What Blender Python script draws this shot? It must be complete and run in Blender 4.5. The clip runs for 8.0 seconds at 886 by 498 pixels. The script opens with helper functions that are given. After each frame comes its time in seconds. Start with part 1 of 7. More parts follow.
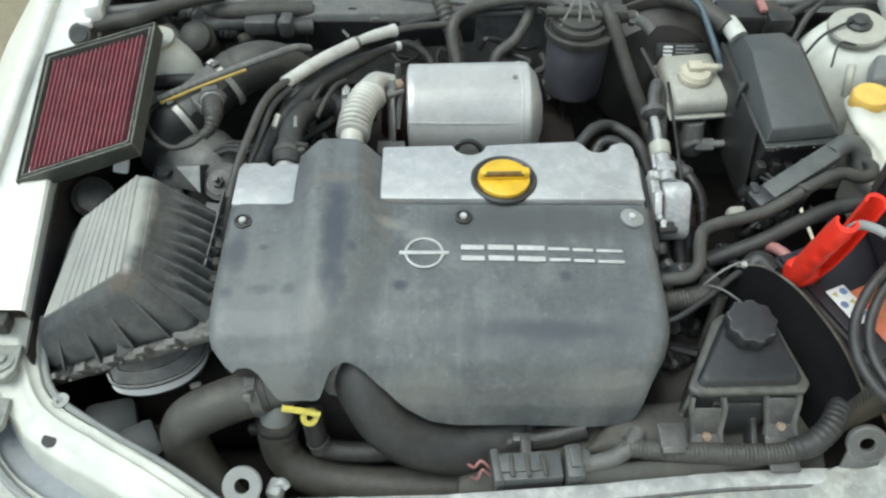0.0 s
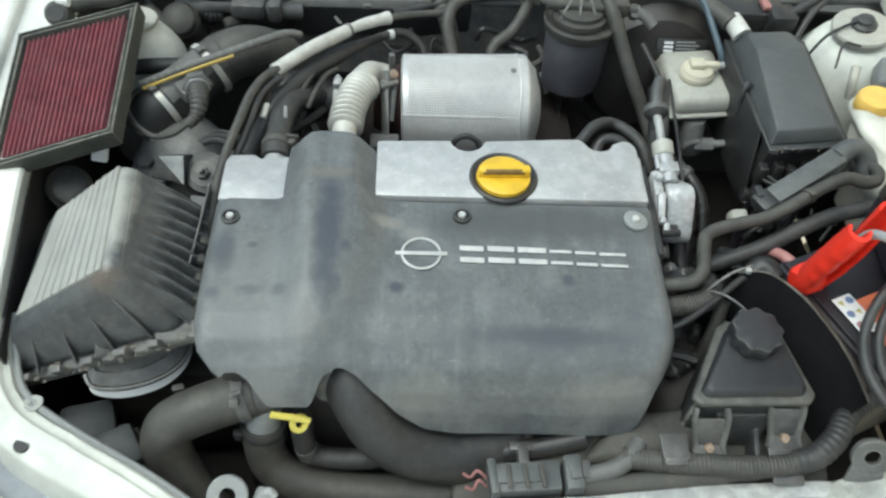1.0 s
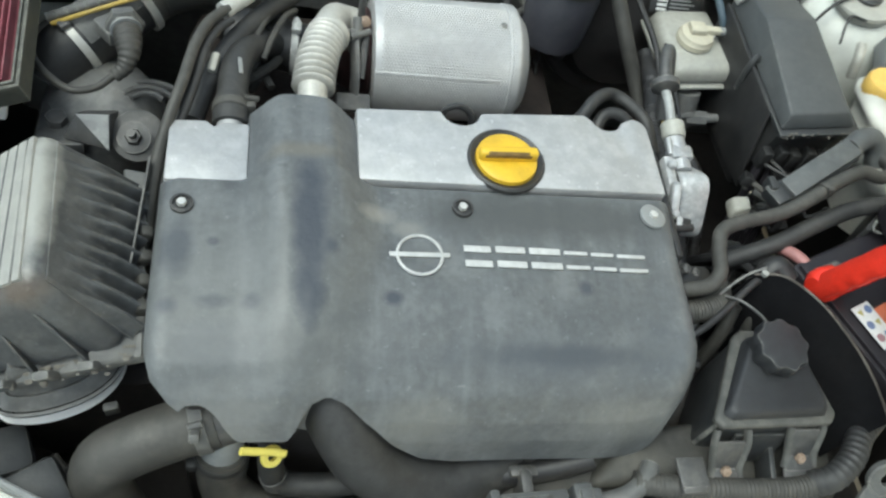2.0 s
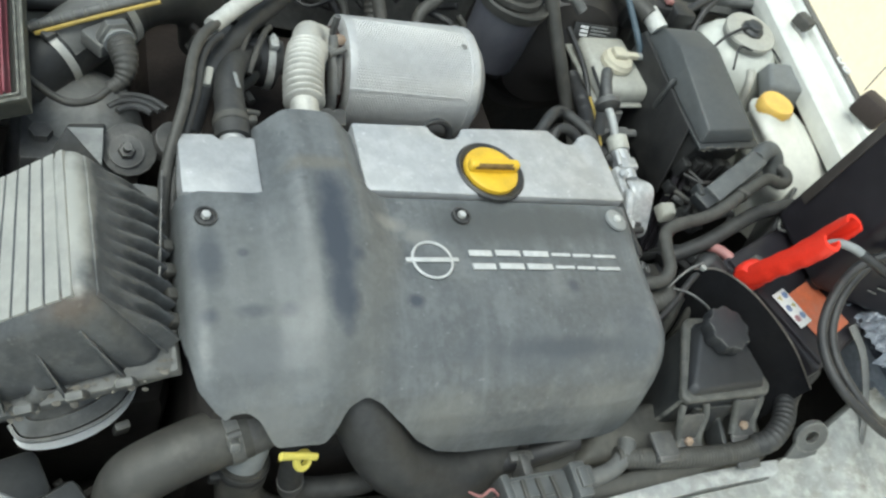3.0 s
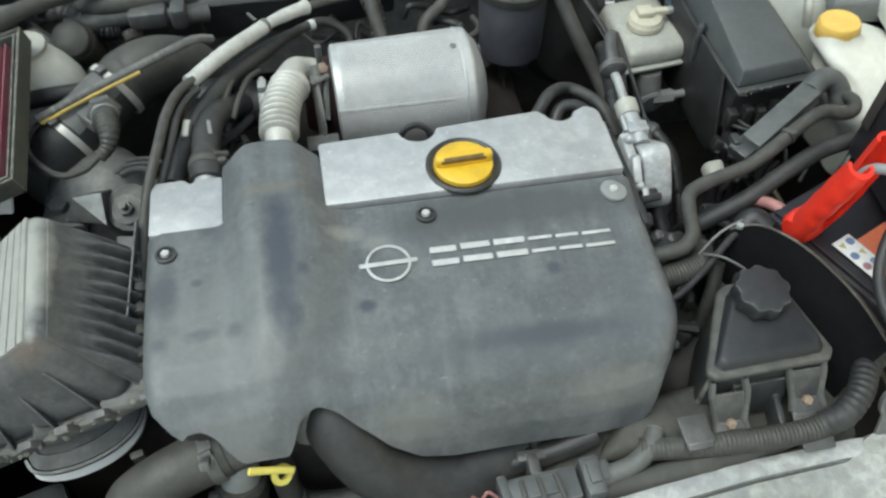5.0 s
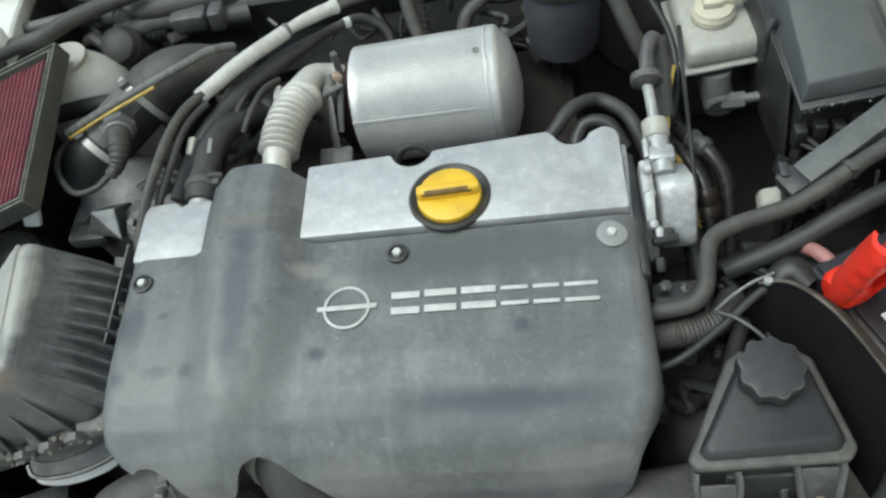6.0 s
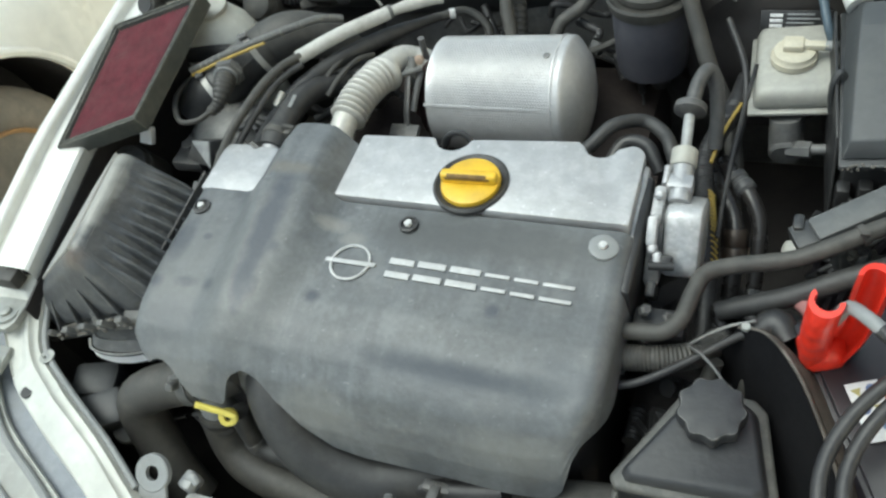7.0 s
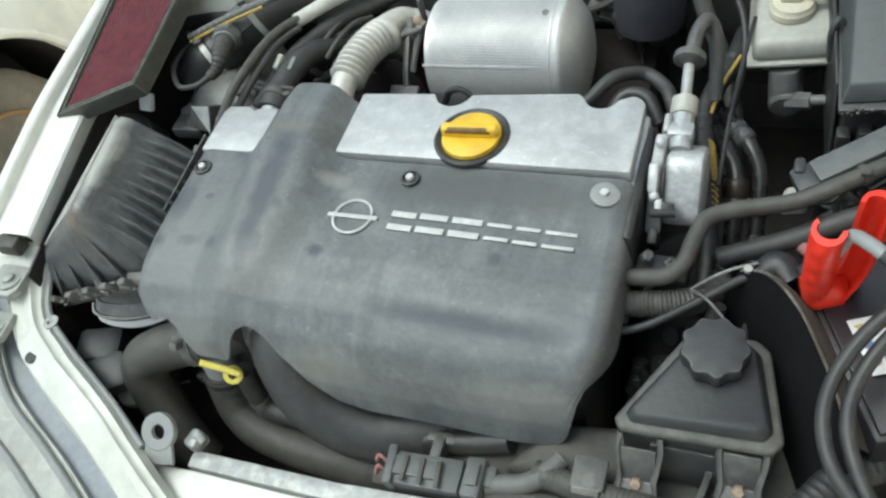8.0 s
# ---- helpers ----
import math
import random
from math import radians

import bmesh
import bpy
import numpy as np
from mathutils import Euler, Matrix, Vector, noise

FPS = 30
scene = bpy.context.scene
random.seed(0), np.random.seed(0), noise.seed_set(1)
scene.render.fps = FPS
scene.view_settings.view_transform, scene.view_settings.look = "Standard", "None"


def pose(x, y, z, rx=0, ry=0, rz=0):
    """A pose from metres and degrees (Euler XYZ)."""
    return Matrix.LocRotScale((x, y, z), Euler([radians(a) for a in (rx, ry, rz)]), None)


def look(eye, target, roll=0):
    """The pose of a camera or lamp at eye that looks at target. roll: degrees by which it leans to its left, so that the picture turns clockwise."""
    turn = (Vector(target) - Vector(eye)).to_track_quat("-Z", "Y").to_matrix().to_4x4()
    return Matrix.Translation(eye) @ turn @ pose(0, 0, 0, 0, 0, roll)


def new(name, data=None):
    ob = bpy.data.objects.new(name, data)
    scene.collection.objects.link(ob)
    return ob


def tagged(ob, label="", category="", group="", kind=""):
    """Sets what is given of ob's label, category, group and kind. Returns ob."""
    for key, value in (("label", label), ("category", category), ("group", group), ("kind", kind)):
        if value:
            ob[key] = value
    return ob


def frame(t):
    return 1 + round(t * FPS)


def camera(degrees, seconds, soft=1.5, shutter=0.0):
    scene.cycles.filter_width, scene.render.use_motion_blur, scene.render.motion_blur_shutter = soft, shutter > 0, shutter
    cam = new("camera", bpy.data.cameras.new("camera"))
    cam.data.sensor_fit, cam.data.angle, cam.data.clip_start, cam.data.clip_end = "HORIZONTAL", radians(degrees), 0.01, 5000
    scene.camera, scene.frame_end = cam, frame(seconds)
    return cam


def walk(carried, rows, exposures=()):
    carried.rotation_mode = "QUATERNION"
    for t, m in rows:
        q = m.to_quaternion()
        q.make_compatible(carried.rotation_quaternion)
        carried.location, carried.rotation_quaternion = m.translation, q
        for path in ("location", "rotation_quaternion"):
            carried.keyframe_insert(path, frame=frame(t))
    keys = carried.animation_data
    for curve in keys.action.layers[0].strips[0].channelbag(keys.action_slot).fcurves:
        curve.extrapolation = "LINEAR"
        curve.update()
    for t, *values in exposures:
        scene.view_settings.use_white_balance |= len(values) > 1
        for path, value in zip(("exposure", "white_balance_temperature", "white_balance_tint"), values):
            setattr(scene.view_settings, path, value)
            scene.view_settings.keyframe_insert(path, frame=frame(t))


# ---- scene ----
cam = camera(57.5, 8.0, 2.4, 0.5)
PATH = [
    (0, (-0.016, 0.005, 1.588), (0.022, 1.298, 0.063), 1.5),
    (0.5, (-0.038, -0.003, 1.594), (0.038, 1.288, 0.068), 4.1),
    (1, (-0.045, 0.043, 1.568), (0.064, 1.309, 0.023), 5),
    (1.3, (-0.0534, 0.1318, 1.5369), (0.0921, 1.317, -0.0675), 7.87),
    (1.5, (-0.072, 0.18, 1.533), (0.136, 1.283, -0.122), 12.5),
    (1.7, (-0.103, 0.21, 1.517), (0.19, 1.279, -0.147), 16.2),
    (2.8, (-0.333, 0.187, 1.471), (0.468, 1.262, -0.013), 28.9),
    (3, (-0.359, 0.2, 1.48), (0.502, 1.226, -0.005), 32.4),
    (3.2, (-0.3685, 0.1991, 1.4805), (0.5176, 1.2217, 0.0077), 32.48),
    (3.5, (-0.375, 0.185, 1.487), (0.519, 1.219, 0.027), 31.9),
    (4, (-0.367, 0.182, 1.491), (0.509, 1.223, 0.025), 30.1),
    (4.2, (-0.352, 0.188, 1.499), (0.491, 1.222, 0.01), 27.7),
    (5.3, (0.048, 0.107, 1.508), (0.073, 1.358, -0.053), -7),
    (5.5, (0.097, 0.149, 1.497), (0.014, 1.355, -0.095), -9.5),
    (5.7, (0.1343, 0.1963, 1.5033), (-0.0408, 1.3388, -0.1289), -12.83),
    (6, (0.185, 0.23, 1.505), (-0.106, 1.348, -0.128), -17.3),
    (6.2, (0.2254, 0.2279, 1.5033), (-0.1605, 1.3412, -0.1127), -18.31),
    (6.5, (0.295, 0.22, 1.501), (-0.265, 1.296, -0.089), -18.7),
    (7, (0.377, 0.209, 1.498), (-0.362, 1.259, -0.035), -21.1),
    (7.2, (0.3783, 0.1952, 1.4961), (-0.3599, 1.2723, -0.0189), -21.73),
    (7.4, (0.3766, 0.1839, 1.4873), (-0.3555, 1.2374, -0.047), -21.6),
    (7.5, (0.375, 0.181, 1.481), (-0.354, 1.222, -0.064), -21.2),
    (8, (0.379, 0.173, 1.475), (-0.355, 1.212, -0.068), -22),
]
walk(cam, [(t, look(eye, target, roll)) for t, eye, target, roll in PATH],
     exposures=[(0, 0.46, 6050, -4), (4.2, 0.46, 6050, -4), (5.5, 0.32, 6050, -4), (6.5, 0.42, 6050, -4), (8, 0.46, 6050, -4)])

# ---- world, sun ----
world = bpy.data.worlds.new("sky")
scene.world = world
world.use_nodes = True
wn = world.node_tree.nodes
sky = wn.new("ShaderNodeTexSky")
sky.sky_type = "NISHITA"
sky.sun_disc = False
sky.sun_elevation = radians(66)
sky.sun_rotation = radians(-105)
sky.air_density, sky.dust_density, sky.ozone_density = 1.0, 4.0, 1.0
haze = wn.new("ShaderNodeHueSaturation")
haze.inputs["Saturation"].default_value = 0.55
world.node_tree.links.new(sky.outputs[0], haze.inputs["Color"])
world.node_tree.links.new(haze.outputs[0], wn["Background"].inputs[0])
wn["Background"].inputs[1].default_value = 0.15
sun_data = bpy.data.lights.new("sun", "SUN")
sun_data.energy, sun_data.angle, sun_data.color = 1.3, radians(50), (1.0, 0.96, 0.9)
sun = new("sun", sun_data)
sun.matrix_world = look((-1.9, 0.15, 5.8), (0, 0.7, 0.8))

# ---- materials ----


def mat(name, base, rough=0.6, metal=0.0, var=0.25, scale=30.0, bump=0.15, dust=0.0, dust_col=(0.3, 0.28, 0.25), spots=(), coat=0.0, fine=6.0, speck=0.0, blotch=0.0, worn=0.0, worn_col=(0.30, 0.29, 0.26), streak=0.0, grain=0.0, spec=0.5):
    m = bpy.data.materials.new(name)
    m.use_nodes = True
    nt = m.node_tree
    n, L = nt.nodes, nt.links
    b = n["Principled BSDF"]
    b.inputs["Roughness"].default_value = rough
    b.inputs["Metallic"].default_value = metal
    b.inputs["Coat Weight"].default_value = coat
    b.inputs["Specular IOR Level"].default_value = spec
    tc = n.new("ShaderNodeTexCoord")

    def noise_at(sc, detail=4.0):
        t = n.new("ShaderNodeTexNoise")
        t.inputs["Scale"].default_value, t.inputs["Detail"].default_value = sc, detail
        t.inputs["Roughness"].default_value = 0.6
        L.new(tc.outputs["Object"], t.inputs["Vector"])
        return t.outputs["Fac"]

    def ramp(src, lo, hi):
        r = n.new("ShaderNodeMapRange")
        r.inputs[1].default_value, r.inputs[2].default_value = lo, hi
        L.new(src, r.inputs[0])
        return r.outputs[0]

    def mix(fac, a, c):
        x = n.new("ShaderNodeMix")
        x.data_type = "RGBA"
        for sock, v in ((x.inputs[0], fac), (x.inputs[6], a), (x.inputs[7], c)):
            if isinstance(v, bpy.types.NodeSocket):
                L.new(v, sock)
            elif isinstance(v, (int, float)):
                sock.default_value = v
            else:
                sock.default_value = (*v, 1)
        return x.outputs[2]

    def times(src, k):
        x = n.new("ShaderNodeMath")
        x.operation = "MULTIPLY"
        L.new(src, x.inputs[0])
        if isinstance(k, bpy.types.NodeSocket):
            L.new(k, x.inputs[1])
        else:
            x.inputs[1].default_value = k
        return x.outputs[0]

    big, small = noise_at(scale), noise_at(scale * fine)
    lo = tuple(c * (1 - var) for c in base)
    hi = tuple(min(1, c * (1 + var)) for c in base)
    col = mix(ramp(big, 0.3, 0.7), lo, hi)
    col = mix(times(ramp(small, 0.35, 0.65), 0.35), col, tuple(c * (1 - var) * 0.8 for c in base))
    if dust:
        d = times(ramp(noise_at(scale * 0.35, 6.0), 0.38, 0.68), dust)
        d = times(d, ramp(noise_at(scale * 2.3, 5.0), 0.2, 0.6))
        col = mix(d, col, dust_col)
    if blotch:
        bl = times(ramp(noise_at(scale * 3.1, 8.0), 0.44, 0.60), blotch)
        col = mix(bl, col, tuple(c * 1.45 for c in base))
        bl = times(ramp(noise_at(scale * 1.7, 8.0), 0.56, 0.46), blotch)
        col = mix(bl, col, (base[0] * 0.62, base[1] * 0.635, base[2] * 0.67))
    if worn:
        gm, bv, dp = n.new("ShaderNodeNewGeometry"), n.new("ShaderNodeBevel"), n.new("ShaderNodeVectorMath")
        bv.samples = 3
        bv.inputs["Radius"].default_value = 0.0022
        dp.operation = "DOT_PRODUCT"
        L.new(bv.outputs[0], dp.inputs[0])
        L.new(gm.outputs["Normal"], dp.inputs[1])
        w = times(ramp(dp.outputs["Value"], 0.985, 0.90), worn)
        w = times(w, ramp(noise_at(scale * 2.7, 6.0), 0.35, 0.62))
        col = mix(w, col, worn_col)
    if streak:
        ms = n.new("ShaderNodeMapping")
        ms.inputs["Scale"].default_value = (1.0, 0.10, 0.16)
        L.new(tc.outputs["Object"], ms.inputs["Vector"])
        st = n.new("ShaderNodeTexNoise")
        st.inputs["Scale"].default_value, st.inputs["Detail"].default_value = 75.0, 6.0
        L.new(ms.outputs[0], st.inputs["Vector"])
        where = ramp(noise_at(7.0, 3.0), 0.36, 0.54)
        col = mix(times(times(ramp(st.outputs["Fac"], 0.50, 0.66), streak), where), col, tuple(c * 1.5 for c in base))
        col = mix(times(times(ramp(st.outputs["Fac"], 0.48, 0.34), streak), where), col, tuple(c * 0.62 for c in base))
        drops = n.new("ShaderNodeTexVoronoi")
        drops.inputs["Scale"].default_value = 42.0
        L.new(tc.outputs["Object"], drops.inputs["Vector"])
        col = mix(times(times(ramp(drops.outputs["Distance"], 0.20, 0.12), streak), ramp(noise_at(11.0, 2.0), 0.52, 0.62)), col, tuple(c * 0.55 for c in base))
    if grain:
        g1 = noise_at(150.0, 5.0)
        col = mix(times(ramp(g1, 0.50, 0.62), grain), col, tuple(c * 1.5 for c in base))
        col = mix(times(ramp(g1, 0.50, 0.38), grain), col, tuple(c * 0.6 for c in base))
        pit = n.new("ShaderNodeTexVoronoi")
        pit.inputs["Scale"].default_value = 75.0
        L.new(tc.outputs["Object"], pit.inputs["Vector"])
        col = mix(times(times(ramp(pit.outputs["Distance"], 0.26, 0.16), grain * 1.6), ramp(noise_at(22.0, 3.0), 0.50, 0.60)), col, tuple(c * 0.5 for c in base))
    if speck:
        col = mix(times(ramp(noise_at(scale * 9, 2.0), 0.66, 0.74), speck), col, tuple(min(1, c * 1.8 + 0.1) for c in base))
    for (cx, cy, cz), (rx, ry, rz), sc, k in spots:
        mp = n.new("ShaderNodeMapping")
        mp.vector_type = "POINT"
        mp.inputs["Scale"].default_value = (1 / rx, 1 / ry, 1 / rz)
        mp.inputs["Location"].default_value = (-cx / rx, -cy / ry, -cz / rz)
        L.new(tc.outputs["Object"], mp.inputs["Vector"])
        ln = n.new("ShaderNodeVectorMath")
        ln.operation = "LENGTH"
        L.new(mp.outputs[0], ln.inputs[0])
        ad = n.new("ShaderNodeMath")
        ad.operation = "MULTIPLY_ADD"
        L.new(noise_at(45.0, 3.0), ad.inputs[0])
        ad.inputs[1].default_value = 0.7
        L.new(ln.outputs["Value"], ad.inputs[2])
        col = mix(times(ramp(ad.outputs[0], 1.35, 0.75), k), col, sc)
    L.new(col, b.inputs["Base Color"])
    r = n.new("ShaderNodeMath")
    r.operation = "MULTIPLY_ADD"
    L.new(big, r.inputs[0])
    r.inputs[1].default_value, r.inputs[2].default_value = 0.3, rough - 0.15
    r.use_clamp = True
    L.new(r.outputs[0], b.inputs["Roughness"])
    if bump:
        bp = n.new("ShaderNodeBump")
        bp.inputs["Strength"].default_value, bp.inputs["Distance"].default_value = bump, 0.002
        L.new(small, bp.inputs["Height"])
        L.new(bp.outputs[0], b.inputs["Normal"])
    return m


STAIN = (0.040, 0.047, 0.061)
M_COVER = mat("cover plastic", (0.108, 0.114, 0.118), 0.44, var=0.22, scale=14, bump=0.28, dust=0.55, dust_col=(0.186, 0.190, 0.186), speck=0.25, blotch=0.42, streak=0.38, grain=0.15, spots=[
    ((-0.20, 0.475, 0.80), (0.07, 0.035, 0.06), (0.195, 0.20, 0.20), 0.5),
    ((0.13, 0.660, 0.87), (0.175, 0.036, 0.06), (0.066, 0.069, 0.069), 0.85),
    ((0.05, 0.655, 0.87), (0.075, 0.036, 0.06), (0.072, 0.075, 0.075), 0.6),
    ((-0.17, 0.57, 0.86), (0.13, 0.12, 0.10), (0.165, 0.170, 0.163), 0.42),
    ((-0.123, 0.622, 0.88), (0.021, 0.10, 0.12), STAIN, 1.0),
    ((-0.124, 0.562, 0.87), (0.017, 0.034, 0.06), STAIN, 0.9),
    ((-0.13, 0.705, 0.90), (0.05, 0.012, 0.05), (0.14, 0.128, 0.105), 0.6),
    ((-0.047, 0.563, 0.865), (0.0115, 0.0095, 0.03), STAIN, 0.9),
    ((0.143, 0.581, 0.858), (0.010, 0.010, 0.03), STAIN, 0.75),
    ((-0.104, 0.604, 0.88), (0.010, 0.010, 0.05), STAIN, 0.7),
    ((-0.207, 0.617, 0.87), (0.007, 0.006, 0.04), STAIN, 0.6),
    ((-0.242, 0.553, 0.86), (0.011, 0.010, 0.04), STAIN, 0.7),
    ((-0.205, 0.557, 0.86), (0.020, 0.009, 0.04), STAIN, 0.55),
    ((-0.172, 0.556, 0.86), (0.012, 0.009, 0.04), STAIN, 0.5),
    ((-0.238, 0.612, 0.86), (0.018, 0.040, 0.06), STAIN, 0.65),
    ((0.115, 0.514, 0.852), (0.085, 0.013, 0.04), STAIN, 0.8),
    ((0.10, 0.512, 0.852), (0.15, 0.026, 0.05), (0.080, 0.088, 0.100), 0.55),
    ((0.215, 0.525, 0.845), (0.045, 0.040, 0.06), (0.070, 0.079, 0.092), 0.5),
    ((-0.20, 0.52, 0.85), (0.05, 0.03, 0.06), (0.095, 0.102, 0.112), 0.5),
    ((-0.058, 0.652, 0.875), (0.026, 0.012, 0.02), (0.27, 0.265, 0.24), 0.55),
    ((-0.030, 0.638, 0.873), (0.020, 0.012, 0.02), (0.20, 0.20, 0.185), 0.6),
    ((-0.02, 0.472, 0.80), (0.05, 0.03, 0.05), (0.19, 0.192, 0.178), 0.45),
    ((0.18, 0.468, 0.80), (0.07, 0.02, 0.05), (0.19, 0.192, 0.178), 0.35),
])
M_ALU = mat("cast aluminium paint", (0.44, 0.445, 0.45), 0.5, 0.35, var=0.1, scale=18, bump=0.3, dust=0.3, dust_col=(0.30, 0.295, 0.28), speck=0.25, blotch=0.22)
M_STEEL = mat("bright steel", (0.44, 0.445, 0.45), 0.42, 0.45, var=0.25, scale=45, bump=0.2, dust=0.4, dust_col=(0.22, 0.21, 0.19), blotch=0.35)
M_SHIELD = mat("embossed heat shield", (0.57, 0.57, 0.565), 0.43, 0.42, var=0.08, scale=20, bump=0.1, blotch=0.08)
M_BELLOWS = mat("dull metal bellows", (0.56, 0.55, 0.51), 0.5, 0.35, var=0.15, scale=60, bump=0.1, dust=0.35, dust_col=(0.3, 0.285, 0.25))
M_YELLOW = mat("yellow plastic", (0.72, 0.46, 0.03), 0.4, var=0.12, scale=60, bump=0.05, dust=0.35, dust_col=(0.25, 0.15, 0.03))
M_LEMON = mat("lemon plastic", (0.72, 0.62, 0.12), 0.45, var=0.12, scale=60, bump=0.05, dust=0.3, dust_col=(0.45, 0.40, 0.18))
M_CAPY = mat("ochre cap plastic", (0.72, 0.46, 0.10), 0.45, var=0.12, scale=80, bump=0.05, dust=0.2, dust_col=(0.5, 0.38, 0.2))
M_BLACK = mat("black plastic", (0.022, 0.022, 0.023), 0.44, var=0.35, scale=30, bump=0.18, dust=0.45, dust_col=(0.075, 0.072, 0.066), blotch=0.3, worn=0.5, worn_col=(0.15, 0.145, 0.135))
M_GREY = mat("dusty grey plastic", (0.030, 0.032, 0.034), 0.46, var=0.25, scale=24, bump=0.2, dust=0.45, dust_col=(0.078, 0.077, 0.072), blotch=0.25, worn=0.8, worn_col=(0.24, 0.235, 0.21))
# second spot: fading and sky brightness of the top face, carried over its edge
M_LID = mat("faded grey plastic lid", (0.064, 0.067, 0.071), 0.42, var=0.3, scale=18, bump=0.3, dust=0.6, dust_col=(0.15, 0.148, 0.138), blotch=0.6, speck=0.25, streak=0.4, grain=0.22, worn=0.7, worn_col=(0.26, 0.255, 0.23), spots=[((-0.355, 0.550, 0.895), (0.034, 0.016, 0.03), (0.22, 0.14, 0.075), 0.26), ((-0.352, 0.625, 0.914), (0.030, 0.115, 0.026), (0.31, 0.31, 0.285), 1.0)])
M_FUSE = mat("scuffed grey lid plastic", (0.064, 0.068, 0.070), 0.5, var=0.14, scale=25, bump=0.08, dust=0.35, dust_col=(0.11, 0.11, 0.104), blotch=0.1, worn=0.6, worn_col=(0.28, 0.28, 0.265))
# sun fading plus the brightness of facing the sky, both put into this pale colour
M_LIDTOP = mat("faded sky-lit plastic face", (0.285, 0.285, 0.265), 0.5, var=0.14, scale=20, bump=0.12, dust=0.5, dust_col=(0.42, 0.405, 0.365), blotch=0.15)
M_RESLID = mat("dull black reservoir plastic", (0.021, 0.022, 0.025), 0.5, var=0.25, scale=24, bump=0.2, dust=0.3, dust_col=(0.055, 0.055, 0.053), blotch=0.25, worn=0.9, worn_col=(0.22, 0.215, 0.195))
M_RUBBER = mat("dusty rubber hose", (0.029, 0.029, 0.029), 0.55, var=0.4, scale=28, bump=0.2, dust=0.55, dust_col=(0.092, 0.088, 0.080), blotch=0.4)
M_CABLE = mat("black cable", (0.020, 0.020, 0.022), 0.48, var=0.3, scale=50, bump=0.08, dust=0.4, dust_col=(0.10, 0.095, 0.085))
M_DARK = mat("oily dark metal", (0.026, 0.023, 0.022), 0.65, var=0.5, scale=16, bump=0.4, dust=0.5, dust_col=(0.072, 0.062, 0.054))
M_RUSTY = mat("rusty brown casting", (0.026, 0.020, 0.018), 0.8, var=0.5, scale=22, bump=0.5, dust=0.4, dust_col=(0.050, 0.039, 0.032), spec=0.3)
M_GRIME = mat("grimy casting", (0.09, 0.09, 0.09), 0.52, 0.3, var=0.35, scale=28, bump=0.4, dust=0.5, dust_col=(0.15, 0.138, 0.118), blotch=0.4, worn=0.7, worn_col=(0.32, 0.31, 0.29))
M_BODY = mat("pale silver car paint", (0.71, 0.71, 0.665), 0.36, 0.1, var=0.05, scale=10, bump=0.0, dust=0.4, dust_col=(0.47, 0.455, 0.39), blotch=0.06, worn=0.5, worn_col=(0.36, 0.34, 0.28), coat=0.35)
M_CROSS = mat("chipped silver crossmember paint", (0.34, 0.345, 0.325), 0.5, 0.1, var=0.25, scale=22, bump=0.2, dust=1.0, dust_col=(0.165, 0.150, 0.122), blotch=0.5, speck=0.2, streak=0.3)
M_CAST = mat("pale dusty casting", (0.17, 0.17, 0.165), 0.55, 0.2, var=0.3, scale=26, bump=0.35, dust=0.5, dust_col=(0.24, 0.225, 0.20), blotch=0.4, worn=0.6, worn_col=(0.38, 0.37, 0.34))
M_DECK = mat("dry dirty brown plastic", (0.058, 0.056, 0.050), 0.7, var=0.4, scale=20, bump=0.3, dust=0.7, dust_col=(0.115, 0.107, 0.090), blotch=0.4)
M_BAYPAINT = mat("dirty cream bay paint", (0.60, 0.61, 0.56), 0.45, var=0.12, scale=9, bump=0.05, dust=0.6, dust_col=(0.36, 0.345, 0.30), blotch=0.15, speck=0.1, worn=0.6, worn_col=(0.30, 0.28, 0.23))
M_PANEL = mat("dirty silver panel paint", (0.33, 0.34, 0.315), 0.45, 0.1, var=0.15, scale=14, bump=0.1, dust=0.65, dust_col=(0.22, 0.212, 0.19), blotch=0.25, speck=0.2)
M_RED = mat("red filter gauze", (0.25, 0.066, 0.085), 0.85, var=0.25, scale=60, bump=0.4, dust=0.5, dust_col=(0.27, 0.15, 0.15))
M_FRAME = mat("grey rubber frame", (0.048, 0.052, 0.046), 0.55, var=0.25, scale=40, bump=0.15, dust=0.55, dust_col=(0.135, 0.125, 0.098), worn=1.0, worn_col=(0.26, 0.25, 0.21))
M_TANK = mat("milky plastic tank", (0.72, 0.71, 0.64), 0.42, var=0.06, scale=16, bump=0.03, dust=0.3, dust_col=(0.5, 0.48, 0.41))
M_RES = mat("yellowed plastic reservoir", (0.37, 0.365, 0.325), 0.42, var=0.12, scale=30, bump=0.05, dust=0.5, dust_col=(0.33, 0.31, 0.265), blotch=0.15)
M_CREAM = mat("cream plastic", (0.56, 0.52, 0.40), 0.45, var=0.08, scale=50, bump=0.03, dust=0.3)
M_CLAMP = mat("red clamp plastic", (0.75, 0.035, 0.018), 0.35, var=0.1, scale=60, bump=0.04)
M_PRINT = mat("worn silver print", (0.50, 0.505, 0.50), 0.5, var=0.18, scale=60, bump=0.0, dust=0.4, dust_col=(0.30, 0.30, 0.28))
M_WHITE = mat("white print", (0.75, 0.75, 0.74), 0.5, var=0.05, scale=80, bump=0.0)
M_ORANGE = mat("orange label", (0.55, 0.14, 0.06), 0.5, var=0.15, scale=60, bump=0.03, dust=0.4)
